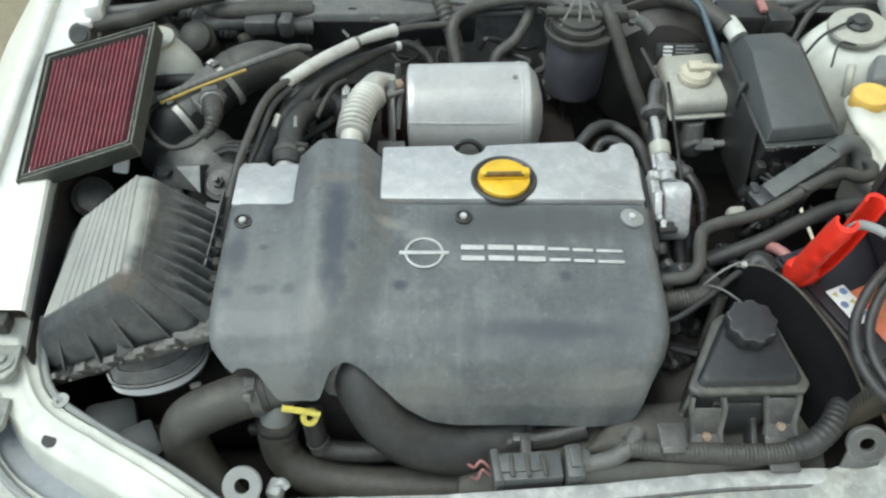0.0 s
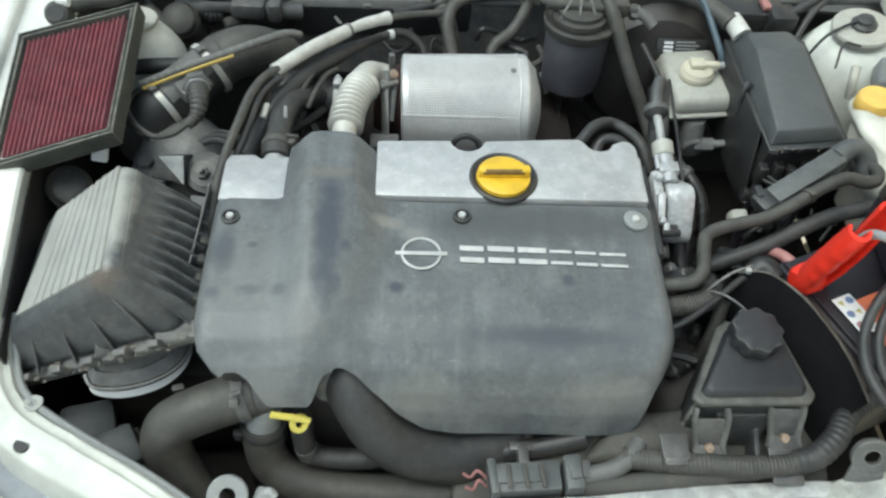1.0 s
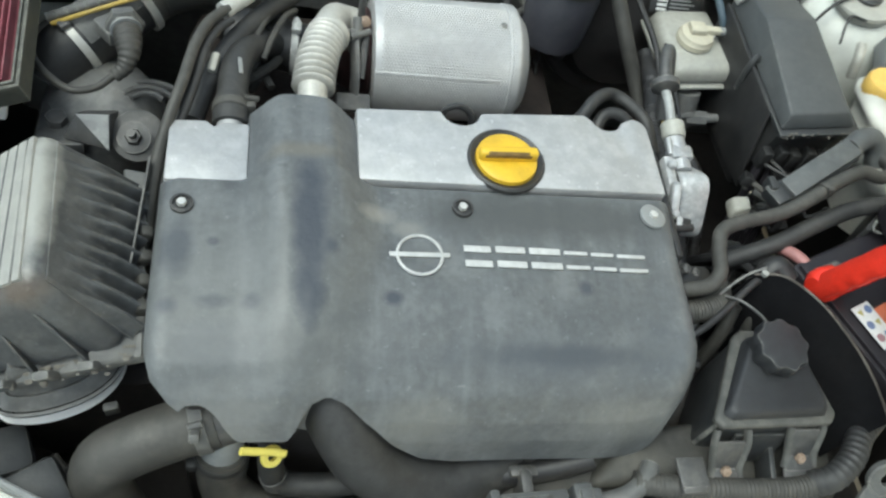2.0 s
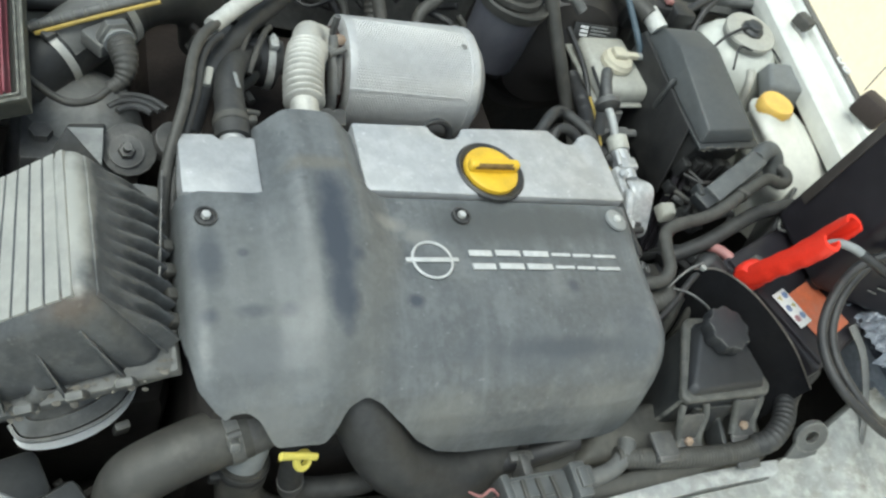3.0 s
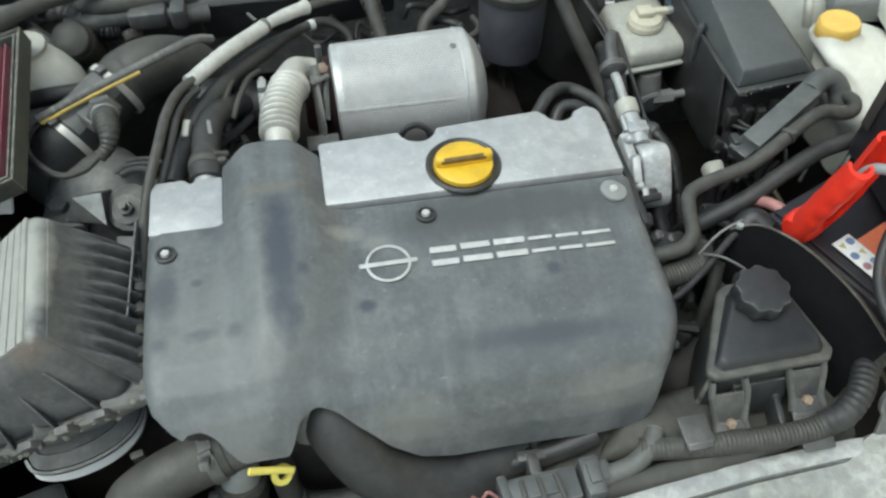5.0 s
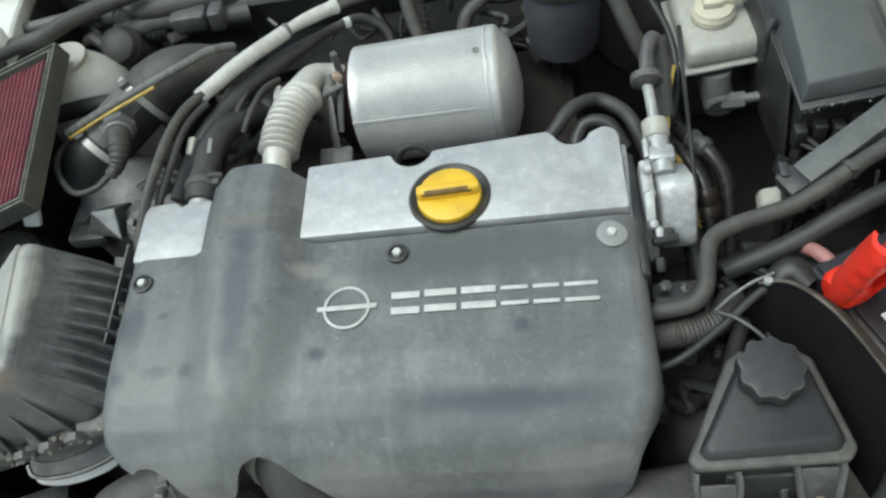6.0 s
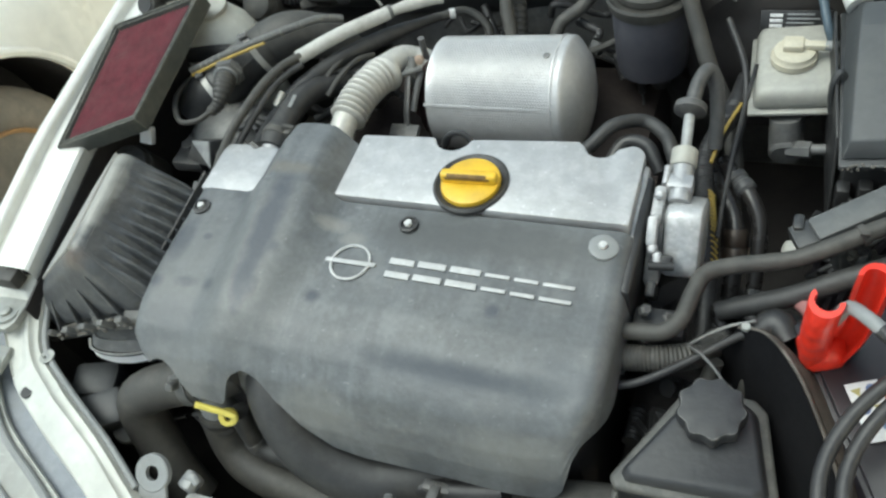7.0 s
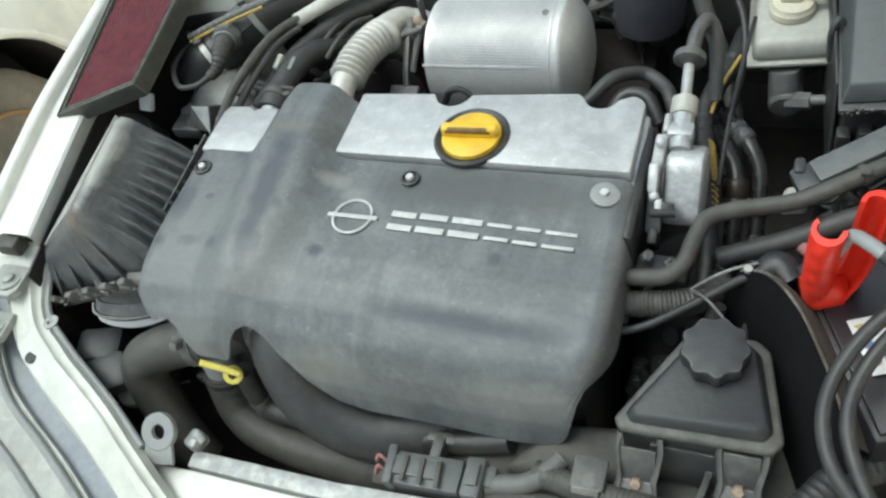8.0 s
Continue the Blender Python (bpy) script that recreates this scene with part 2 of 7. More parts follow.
M_CHARGER = mat("dark booster casing", (0.015, 0.013, 0.017), 0.40, var=0.3, scale=18, bump=0.08, dust=0.4, dust_col=(0.036, 0.032, 0.034))
M_STRIPE = mat("yellow cable stripe", (0.44, 0.31, 0.06), 0.6, var=0.25, scale=60, bump=0.05, dust=0.6, dust_col=(0.22, 0.18, 0.09))
M_FOIL = mat("white sleeve", (0.54, 0.54, 0.51), 0.5, var=0.18, scale=50, bump=0.2, dust=0.6, dust_col=(0.3, 0.29, 0.27))
M_BAG = mat("silvery plastic film", (0.20, 0.215, 0.245), 0.28, 0.1, var=0.45, scale=30, bump=0.3, blotch=0.4)
M_WALL = mat("beige rendered wall", (0.93, 0.83, 0.66), 0.9, var=0.05, scale=2, bump=0.2, fine=20)
M_GROUND = mat("sunlit sandy concrete", (0.74, 0.68, 0.55), 0.9, var=0.12, scale=1.5, bump=0.2, fine=20)
M_CAR = mat("cream car paint", (0.94, 0.92, 0.84), 0.3, var=0.03, scale=3, bump=0.0, coat=0.5)
M_TYRE = mat("dusty tyre rubber", (0.20, 0.18, 0.15), 0.85, var=0.2, scale=15, bump=0.3, dust=0.8, dust_col=(0.36, 0.30, 0.235))
M_RIM = mat("rusty brown wheel rim", (0.52, 0.32, 0.15), 0.6, 0.3, var=0.3, scale=12, bump=0.15)
M_SCUFF = mat("scuffed pale grey bar", (0.40, 0.405, 0.395), 0.5, 0.15, var=0.25, scale=22, bump=0.25, dust=0.8, dust_col=(0.19, 0.182, 0.165), blotch=0.45)
M_COPPER = mat("rusty copper bolt", (0.41, 0.31, 0.235), 0.5, 0.5, var=0.3, scale=200, bump=0.1)

M_PINK = mat("pink wire", (0.34, 0.16, 0.15), 0.5, var=0.2, scale=40, bump=0.05)
M_HOSE = mat("dust-greyed rubber", (0.050, 0.048, 0.043), 0.58, var=0.3, scale=28, bump=0.22, dust=0.5, dust_col=(0.125, 0.118, 0.103), blotch=0.35)
M_DUSTY = mat("dust-covered grey plastic", (0.105, 0.106, 0.103), 0.55, var=0.22, scale=26, bump=0.25, dust=0.5, dust_col=(0.19, 0.182, 0.162), blotch=0.3, worn=0.7, worn_col=(0.36, 0.35, 0.31))
M_PALE = mat("pale grey plastic", (0.24, 0.25, 0.25), 0.5, var=0.1, scale=22, bump=0.08, dust=0.4, dust_col=(0.33, 0.32, 0.30))
M_SHELL = mat("grey connector shell", (0.080, 0.084, 0.085), 0.5, var=0.22, scale=26, bump=0.2, dust=0.5, dust_col=(0.13, 0.127, 0.115), blotch=0.3, worn=0.8, worn_col=(0.30, 0.295, 0.27))
M_BOLT = mat("dull zinc bolt", (0.58, 0.58, 0.56), 0.42, 0.4, var=0.25, scale=120, bump=0.1)
M_RIMTAN = mat("worn tan-grey plastic edge", (0.080, 0.079, 0.072), 0.55, var=0.35, scale=40, bump=0.2, dust=0.5, dust_col=(0.17, 0.16, 0.138), blotch=0.5)
M_CRUST = mat("dry dirt crust", (0.15, 0.14, 0.12), 0.9, var=0.4, scale=60, bump=0.5)

# ---- mesh helpers ----


def thing(name, at, label, category, group="", kind=""):
    e = new(name)
    e.location = at
    e.empty_display_size = 0.02
    return tagged(e, label, category, group, kind)


def part(name, bm, material, parent=None, label="", smooth=True):
    me = bpy.data.meshes.new(name)
    bmesh.ops.recalc_face_normals(bm, faces=bm.faces)
    bm.to_mesh(me)
    bm.free()
    me.materials.append(material)
    if smooth:
        for p in me.polygons:
            p.use_smooth = True
        me.set_sharp_from_angle(angle=radians(38))
    ob = new(name, me)
    if parent is not None:
        ob.parent = parent
        if parent.data is None:
            ob.matrix_parent_inverse = Matrix.Translation(-Vector(parent.location))
    return tagged(ob, label)


def rbox(c, size, bev=0.003, rot=(0, 0, 0), seg=2, taper=1.0):
    bm = bmesh.new()
    bmesh.ops.create_cube(bm, size=1.0)
    for v in bm.verts:
        k = taper if v.co.z > 0 else 1.0
        v.co = Vector((v.co.x * size[0] * k, v.co.y * size[1] * k, v.co.z * size[2]))
    if bev:
        bmesh.ops.bevel(bm, geom=bm.edges[:], offset=bev, segments=seg, affect="EDGES", profile=0.5)
    bm.transform(pose(*c, *rot))
    return bm


def join(*bms):
    me = bpy.data.meshes.new("tmp")
    out = bmesh.new()
    for b in bms:
        b.to_mesh(me)
        out.from_mesh(me)
        b.free()
    bpy.data.meshes.remove(me)
    return out


def frame_of(axis):
    return Vector(axis).normalized().to_track_quat("Z", "Y").to_matrix().to_4x4()


def lathe(profile, at, axis=(0, 0, 1), seg=32, wob=None):
    """Profile of (radius, height) spun round an axis."""
    bm = bmesh.new()
    rings = []
    for r, h in profile:
        ring = []
        for k in range(seg):
            a = 2 * math.pi * k / seg
            rr = r * (wob(a, h) if wob else 1)
            ring.append(bm.verts.new((rr * math.cos(a), rr * math.sin(a), h)))
        rings.append(ring)
    for a, b in zip(rings, rings[1:]):
        for k in range(seg):
            bm.faces.new((a[k], a[(k + 1) % seg], b[(k + 1) % seg], b[k]))
    bm.faces.new(rings[0][::-1])
    bm.faces.new(rings[-1])
    bm.transform(Matrix.Translation(at) @ frame_of(axis))
    return bm


def rod(a, b, r, seg=16, bev=0.0):
    a, b = Vector(a), Vector(b)
    h = (b - a).length
    prof = [(r, 0), (r, h)] if not bev else [(r - bev, 0), (r, bev), (r, h - bev), (r - bev, h)]
    return lathe(prof, a, b - a, seg)


def curve(pts, res=8):
    pts = [Vector(p) for p in pts]
    ext = [2 * pts[0] - pts[1], *pts, 2 * pts[-1] - pts[-2]]
    out = []
    for i in range(1, len(ext) - 2):
        p0, p1, p2, p3 = ext[i - 1:i + 3]
        for k in range(res):
            t = k / res
            out.append(0.5 * (2 * p1 + (p2 - p0) * t + (2 * p0 - 5 * p1 + 4 * p2 - p3) * t * t + (3 * p1 - p0 - 3 * p2 + p3) * t ** 3))
    out.append(pts[-1])
    return out


def tube(pts, r, seg=12, res=8, rfun=None, flat=1.0):
    """A tube along a smooth line through pts; rfun(length along) scales the radius."""
    path = curve(pts, res) if res > 1 else [Vector(p) for p in pts]
    bm = bmesh.new()
    tan = (path[1] - path[0]).normalized()
    nor = tan.orthogonal().normalized()
    rings, run = [], 0.0
    for i, p in enumerate(path):
        t2 = (path[min(i + 1, len(path) - 1)] - path[max(i - 1, 0)]).normalized()
        q = tan.rotation_difference(t2)
        nor = (q @ nor).normalized()
        tan = t2
        bi = tan.cross(nor).normalized()
        if i:
            run += (p - path[i - 1]).length
        rr = r * (rfun(run) if rfun else 1)
        rings.append([bm.verts.new(p + rr * (math.cos(2 * math.pi * k / seg) * nor + flat * math.sin(2 * math.pi * k / seg) * bi)) for k in range(seg)])
    for a, b in zip(rings, rings[1:]):
        for k in range(seg):
            bm.faces.new((a[k], a[(k + 1) % seg], b[(k + 1) % seg], b[k]))
    bm.faces.new(rings[0][::-1])
    bm.faces.new(rings[-1])
    return bm


def ribs(pitch, depth):
    return lambda s: 1 - depth * (0.5 - 0.5 * math.cos(2 * math.pi * s / pitch)) ** 0.55


def prism(poly, z0, z1, bev=0.0, seg=2):
    bm = bmesh.new()
    f = bm.faces.new([bm.verts.new((x, y, z0)) for x, y in poly])
    ext = bmesh.ops.extrude_face_region(bm, geom=[f])
    for v in ext["geom"]:
        if isinstance(v, bmesh.types.BMVert):
            v.co.z = z1
    if bev:
        bmesh.ops.bevel(bm, geom=bm.edges[:], offset=bev, segments=seg, affect="EDGES", profile=0.5)
    return bm


def hexa(low, high, bev=0.004, seg=2):
    """A solid between two quads, given corner by corner."""
    bm = bmesh.new()
    a = [bm.verts.new(p) for p in low]
    b = [bm.verts.new(p) for p in high]
    n = len(a)
    bm.faces.new(a[::-1])
    bm.faces.new(b)
    for k in range(n):
        bm.faces.new((a[k], a[(k + 1) % n], b[(k + 1) % n], b[k]))
    if bev:
        bmesh.ops.bevel(bm, geom=bm.edges[:], offset=bev, segments=seg, affect="EDGES", profile=0.5)
    return bm


def sheet(fn, nu, nv, thick=0.0):
    """A grid surface fn(u, v) with u, v from 0 to 1."""
    bm = bmesh.new()
    g = [[bm.verts.new(fn(i / nu, j / nv)) for j in range(nv + 1)] for i in range(nu + 1)]
    for i in range(nu):
        for j in range(nv):
            bm.faces.new((g[i][j], g[i + 1][j], g[i + 1][j + 1], g[i][j + 1]))
    if thick:
        bmesh.ops.recalc_face_normals(bm, faces=bm.faces)
        bmesh.ops.solidify(bm, geom=bm.faces[:], thickness=thick)
    return bm


def lerp(tab, x):
    """Straight lines through a table of (x, y)."""
    if x <= tab[0][0]:
        return tab[0][1]
    for (x0, y0), (x1, y1) in zip(tab, tab[1:]):
        if x <= x1:
            return y0 + (y1 - y0) * (x - x0) / (x1 - x0)
    return tab[-1][1]


def smooth(a, b, x):
    t = max(0.0, min(1.0, (x - a) / (b - a)))
    return t * t * (3 - 2 * t)


def bolt(at, r, material, parent, name="bolt", axis=(0, 0, 1), washer=None, label=""):
    hd = lathe([(r, 0), (r, r * 0.7), (r * 0.85, r * 0.9)], at, axis, 6)
    if washer:
        hd = join(hd, lathe([(washer, -0.001), (washer, 0.0012), (washer * 0.9, 0.002)], at, axis, 24))
    return part(name, hd, material, parent, label)

# ---- surroundings ----
gr = bmesh.new()
bmesh.ops.create_grid(gr, x_segments=8, y_segments=8, size=60)
tagged(part("ground", gr, M_GROUND), "sunlit sandy concrete ground round the car", "ground", kind="structure")
tagged(part("wall_east", rbox((2.3, 1.5, 1.5), (0.2, 12, 3.0), 0), M_WALL), "beige rendered wall beside the car", "wall", kind="structure")

# the neighbouring car, of which the flank and a wheel show
WY, WZ, WX = 1.03, 0.275, -1.3


def flank(u, v):
    y = -1.2 + 4.6 * u
    d = abs(y - WY)
    low = 0.22 if d >= 0.355 else max(0.22, WZ + math.sqrt(0.36 ** 2 - d * d))
    top = lerp([(-1.2, 0.66), (-0.9, 0.80), (0.3, 0.90), (3.4, 0.97)], y)
    z = low + (top - low) * v
    return Vector((WX - 0.34 * smooth(0.56, 1.02, z) + 0.012 * math.exp(-((d - 0.37) / 0.03) ** 2), y, z))


car = thing("parked_car", (WX - 0.8, 1.0, 0), "cream parked car with a rusty dust-covered wheel", "car")
part("body", sheet(flank, 230, 12, 0.015), M_CAR, car)
part("bonnet", sheet(lambda u, v: Vector((WX - 0.24 - 1.5 * u, -1.15 + 4.3 * v, 0.78 + 0.16 * v + 0.05 * math.sin(math.pi * u))), 10, 10, 0.01), M_CAR, car)
part("arch_lip", tube([(WX + 0.012, WY + 0.362 * math.cos(radians(a)), WZ + 0.362 * math.sin(radians(a))) for a in range(-10, 200, 15)], 0.012, 8, 4), M_CAR, car)
part("wheel_arch_liner", join(lathe([(0.36, -0.24), (0.355, 0.0), (0.35, 0.0), (0.35, -0.23)], (WX - 0.012, WY, WZ), (1, 0, 0), 40), lathe([(0.34, 0), (0.34, 0.01)], (WX - 0.26, WY, WZ), (1, 0, 0), 40)), M_DARK, car)
wheel = part("wheel", lathe([(0.18, -0.19), (0.25, -0.19), (0.274, -0.165), (0.278, -0.06), (0.271, -0.035), (0.248, -0.015), (0.205, -0.01), (0.180, -0.02)], (WX - 0.005, WY, WZ), (1, 0, 0), 72, lambda a, h: 1 + (0.006 if (-0.17 < h < -0.03 and int(a * 36 / math.pi) % 2) else 0)), M_TYRE, car, "dusty tyre")
part("rim", lathe([(0.182, -0.04), (0.182, -0.006), (0.172, -0.014), (0.160, -0.055), (0.08, -0.06), (0.06, -0.03), (0.03, -0.025)], (WX - 0.005, WY, WZ), (1, 0, 0), 40), M_RIM, wheel)
part("side_lamp", rbox((WX + 0.008, 1.50, 0.70), (0.03, 0.10, 0.045), 0.008, seg=3), M_PANEL, car, "pale grey side lamp")

# ---- the car's own body round the bay ----
body = thing("silver_car", (0, 0.75, 0), "silver car front with open engine bay", "car")


def wing(side):
    """Top flange of a front wing: rounded outer shoulder, gutter and inner flange."""
    prof = [(0.245, -0.55), (0.24, -0.28), (0.215, -0.15), (0.175, -0.092), (0.128, -0.045), (0.100, -0.016), (0.086, -0.003), (0.075, 0.0), (0.068, -0.004), (0.066, -0.016), (0.04, -0.018), (0.036, -0.010), (0.004, -0.010), (0.0, -0.014), (0.0, -0.03), (0.004, -0.045)]

    def at(u, v):
        i = u * (len(prof) - 1)
        k = min(int(i), len(prof) - 2)
        d = prof[k][0] + (prof[k + 1][0] - prof[k][0]) * (i - k)
        h = prof[k][1] + (prof[k + 1][1] - prof[k][1]) * (i - k)
        y = 0.56 + 1.0 * v
        if side < 0:
            x0, z0 = lerp([(0.5, -0.478), (0.75, -0.500), (1.1, -0.512), (1.6, -0.50)], y), lerp([(0.5, 0.822), (0.75, 0.862), (1.1, 0.90), (1.6, 0.93)], y)
        else:
            x0, z0 = lerp([(0.5, 0.640), (0.75, 0.648), (1.1, 0.672), (1.6, 0.69)], y), lerp([(0.5, 0.895), (0.75, 0.915), (1.1, 0.94), (1.6, 0.96)], y)
        return Vector((x0 + side * d, y, z0 + h))
    return sheet(at, 52, 24)


part("front_wing", wing(-1), M_BODY, body)
part("front_wing", wing(1), M_BODY, body)
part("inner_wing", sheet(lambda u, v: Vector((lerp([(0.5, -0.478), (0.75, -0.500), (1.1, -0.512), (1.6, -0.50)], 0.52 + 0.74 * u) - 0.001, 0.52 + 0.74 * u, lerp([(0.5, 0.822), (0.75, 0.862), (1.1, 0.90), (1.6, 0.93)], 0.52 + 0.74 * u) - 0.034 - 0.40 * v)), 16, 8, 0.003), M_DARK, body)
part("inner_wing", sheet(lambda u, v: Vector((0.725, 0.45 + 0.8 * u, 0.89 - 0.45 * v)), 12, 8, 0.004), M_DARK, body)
for wx in (-0.70, 0.86):
    wl = part("wheel", lathe([(0.18, -0.09), (0.27, -0.09), (0.295, -0.07), (0.295, 0.07), (0.27, 0.09), (0.18, 0.09)], (wx, 0.80, 0.296), (1, 0, 0), 48), M_TYRE, body)
    part("rim", lathe([(0.178, -0.07), (0.178, 0.07), (0.1, 0.06), (0.03, 0.065)], (wx, 0.80, 0.296), (1, 0, 0), 32), M_GRIME, wl)
part("bulkhead", join(rbox((0.07, 1.21, 0.62), (1.25, 0.03, 0.5), 0.004), rbox((0.07, 1.17, 0.72), (1.2, 0.06, 0.04), 0.01)), M_DUSTY, body)
part("bay_floor", rbox((0.07, 0.75, 0.42), (1.3, 1.0, 0.02), 0), M_DARK, body)
part("bay_front", rbox((0.06, 0.30, 0.46), (1.2, 0.02, 0.3), 0), M_DARK, body)
part("scuttle_panel", sheet(lambda u, v: Vector((-0.43 + 1.18 * u, 1.128 + 0.05 * u * (1 - u) + 0.19 * v, 0.846 + 0.05 * v + 0.006 * math.sin(9 * u))), 40, 6, 0.006), M_DUSTY, body, "dusty grey scuttle panel")
part("wing_corner", sheet(lambda u, v: Vector((-0.62 + 0.20 * u, 1.13 + 0.26 * v, 0.905 + 0.035 * v - 0.030 * smooth(0.6, 1.0, u))), 16, 8, 0.004), M_BODY, body, "pale painted corner by the screen")
part("scuttle_seal", tube([(-0.58, 1.09, 0.862), (-0.35, 1.115, 0.868), (-0.28, 1.122, 0.860), (-0.1, 1.135, 0.846), (0.2, 1.136, 0.848), (0.5, 1.13, 0.868), (0.68, 1.10, 0.90)], 0.009, 10), M_DUSTY, body, "dusty grey rubber seal")
part("screen_panel", rbox((0.0, 1.42, 0.93), (1.5, 0.3, 0.02), 0.003, (12, 0, 0)), M_BLACK, body)


def front_left(u, v):
    """Diagonal headlamp support: from the wing to the front crossmember."""
    inner = curve([(-0.484, 0.572, 0.79), (-0.476, 0.526, 0.771), (-0.455, 0.484, 0.758), (-0.396, 0.446, 0.752), (-0.306, 0.398, 0.745), (-0.241, 0.358, 0.738), (-0.176, 0.318, 0.729)], 6)
    outer = curve([(-0.56, 0.555, 0.80), (-0.52, 0.50, 0.772), (-0.472, 0.441, 0.750), (-0.421, 0.408, 0.742), (-0.333, 0.363, 0.733), (-0.264, 0.323, 0.727), (-0.195, 0.283, 0.72)], 6)
    i = v * (len(inner) - 1)
    k = min(int(i), len(inner) - 2)
    a, b = inner[k].lerp(inner[k + 1], i - k), outer[k].lerp(outer[k + 1], i - k)
    if u < 0.15:
        p = a + Vector((0.004, 0.004, -0.014)) * (1 - u / 0.15) ** 1.5
    elif u > 0.85:
        p = b + Vector((-0.006, -0.012, -0.05)) * ((u - 0.85) / 0.15) ** 1.5
    else:
        w = (u - 0.15) / 0.7
        p = a.lerp(b, w)
        p.z -= 0.005 * math.exp(-((v - 0.70) / 0.05) ** 2 - ((w - 0.42) / 0.22) ** 2) + 0.004 * smooth(0.86, 0.9, v) * smooth(0.5, 0.6, w) - 0.004 * math.exp(-((v - 0.50) / 0.03) ** 2) * smooth(0.75, 0.6, w)
        p.z -= 0.0045 * smooth(0.26, 0.18, w) * smooth(0.02, 0.1, v)
        p.z += 0.004 * math.sin(math.pi * w) - 0.006 * (smooth(0.05, 0.1, v) - smooth(0.3, 0.36, v)) * smooth(0.3, 0.6, w)
    p.z += 0.004 * smooth(0.485, 0.50, v - 0.04 * u) * smooth(0.98, 0.9, v)
    return p


# dirty paint darker than the wings', its lower brightness put into the colour
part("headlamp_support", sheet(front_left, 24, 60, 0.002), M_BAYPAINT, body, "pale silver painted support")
part("hole", lathe([(0.0085, 0), (0.0085, 0.003)], (-0.440, 0.432, 0.7485), (0, 0, 1), 20), M_BLACK, body)
part("tab", lathe([(0.004, 0), (0.004, 0.002), (0.010, 0.002), (0.010, 0.0)], (-0.441, 0.480, 0.7525), (0, 0, 1), 20), M_PANEL, body)
part("inner_seal", tube([(-0.479, 0.577, 0.785), (-0.471, 0.531, 0.765), (-0.450, 0.489, 0.752), (-0.391, 0.451, 0.746), (-0.301, 0.403, 0.739), (-0.236, 0.363, 0.732)], 0.0042, 8), M_PALE, body, "olive grey seal line")


def eye_tab(x, y, z, tilt, name):
    """Upright plate with a hole on the crossmember."""
    m = pose(x, y, z, *tilt)
    bm = bmesh.new()
    n = 32
    rows = []
    for r, h in ((0.0085, 0), (0.0085, 0.006), (0.0198, 0.007), (0.0213, 0.006), (0.0215, 0.0)):
        rows.append([bm.verts.new((r * math.cos(2 * math.pi * k / n), r * math.sin(2 * math.pi * k / n), h)) for k in range(n)])
    for a, b in zip(rows, rows[1:] + rows[:1]):
        for k in range(n):
            bm.faces.new((a[k], a[(k + 1) % n], b[(k + 1) % n], b[k]))
    foot = hexa([(-0.017, -0.012, 0.0), (0.017, -0.012, 0.0), (0.020, -0.036, 0.0), (-0.020, -0.036, 0.0)], [(-0.017, -0.012, 0.006), (0.017, -0.012, 0.006), (0.020, -0.036, 0.006), (-0.020, -0.036, 0.006)], 0.002)
    b = join(bm, foot)
    b.transform(m)
    return part(name, b, M_PALE if x < 0 else M_DUSTY, body, "dull grey lug with a bolt hole")


eye_tab(-0.219, 0.384, 0.737, (35, 0, 8), "lug")
eye_tab(0.465, 0.411, 0.785, (58, 0, -14), "lug")


LIP = [(-0.24, 0.379, 0.708), (-0.18, 0.381, 0.712), (0.0, 0.379, 0.727), (0.165, 0.384, 0.742), (0.308, 0.396, 0.747), (0.40, 0.398, 0.752), (0.46, 0.394, 0.762), (0.51, 0.42, 0.784), (0.61, 0.46, 0.80)]


def lip_line(x):
    """The back edge of the front crossmember at x."""
    return lerp([(p[0], p[1]) for p in LIP], x), lerp([(p[0], p[2]) for p in LIP], x)


def front_panel(u, v):
    """Front crossmember: groove behind, flat top, rolling down to the grille."""
    x = -0.03 + 0.635 * u
    yb, zb = lip_line(x)
    k = smooth(0.44, 0.40, x)
    yb -= 0.024 * k
    if v < 0.1:
        return Vector((x, yb + 0.003, zb - 0.030 + 0.026 * v / 0.1))
    w = (v - 0.1) / 0.9
    dent = 0.003 * noise.noise(Vector((x * 9, w * 3, 0)))
    return Vector((x, yb - 0.18 * w, zb - 0.004 * k + dent + 0.003 * math.sin(math.pi * min(1, w * 3)) - 0.008 * w - 0.10 * smooth(0.65, 1.0, w)))


def lip_at(u, v):
    """Rolled pale lip along the back of the crossmember, with chipped waves."""
    x = -0.185 + 0.645 * u
    y, z = lip_line(x)
    z -= 0.003 + 0.010 * smooth(0.42, 0.46, x)
    a = math.pi * v
    return Vector((x, y - 0.0105 + 0.0105 * math.cos(a), z + 0.0025 * math.sin(a) - 0.010 * smooth(0.16, 0.0, min(v, 1 - v)) + 0.0012 * noise.noise(Vector((x * 40, v * 3, 2)))))


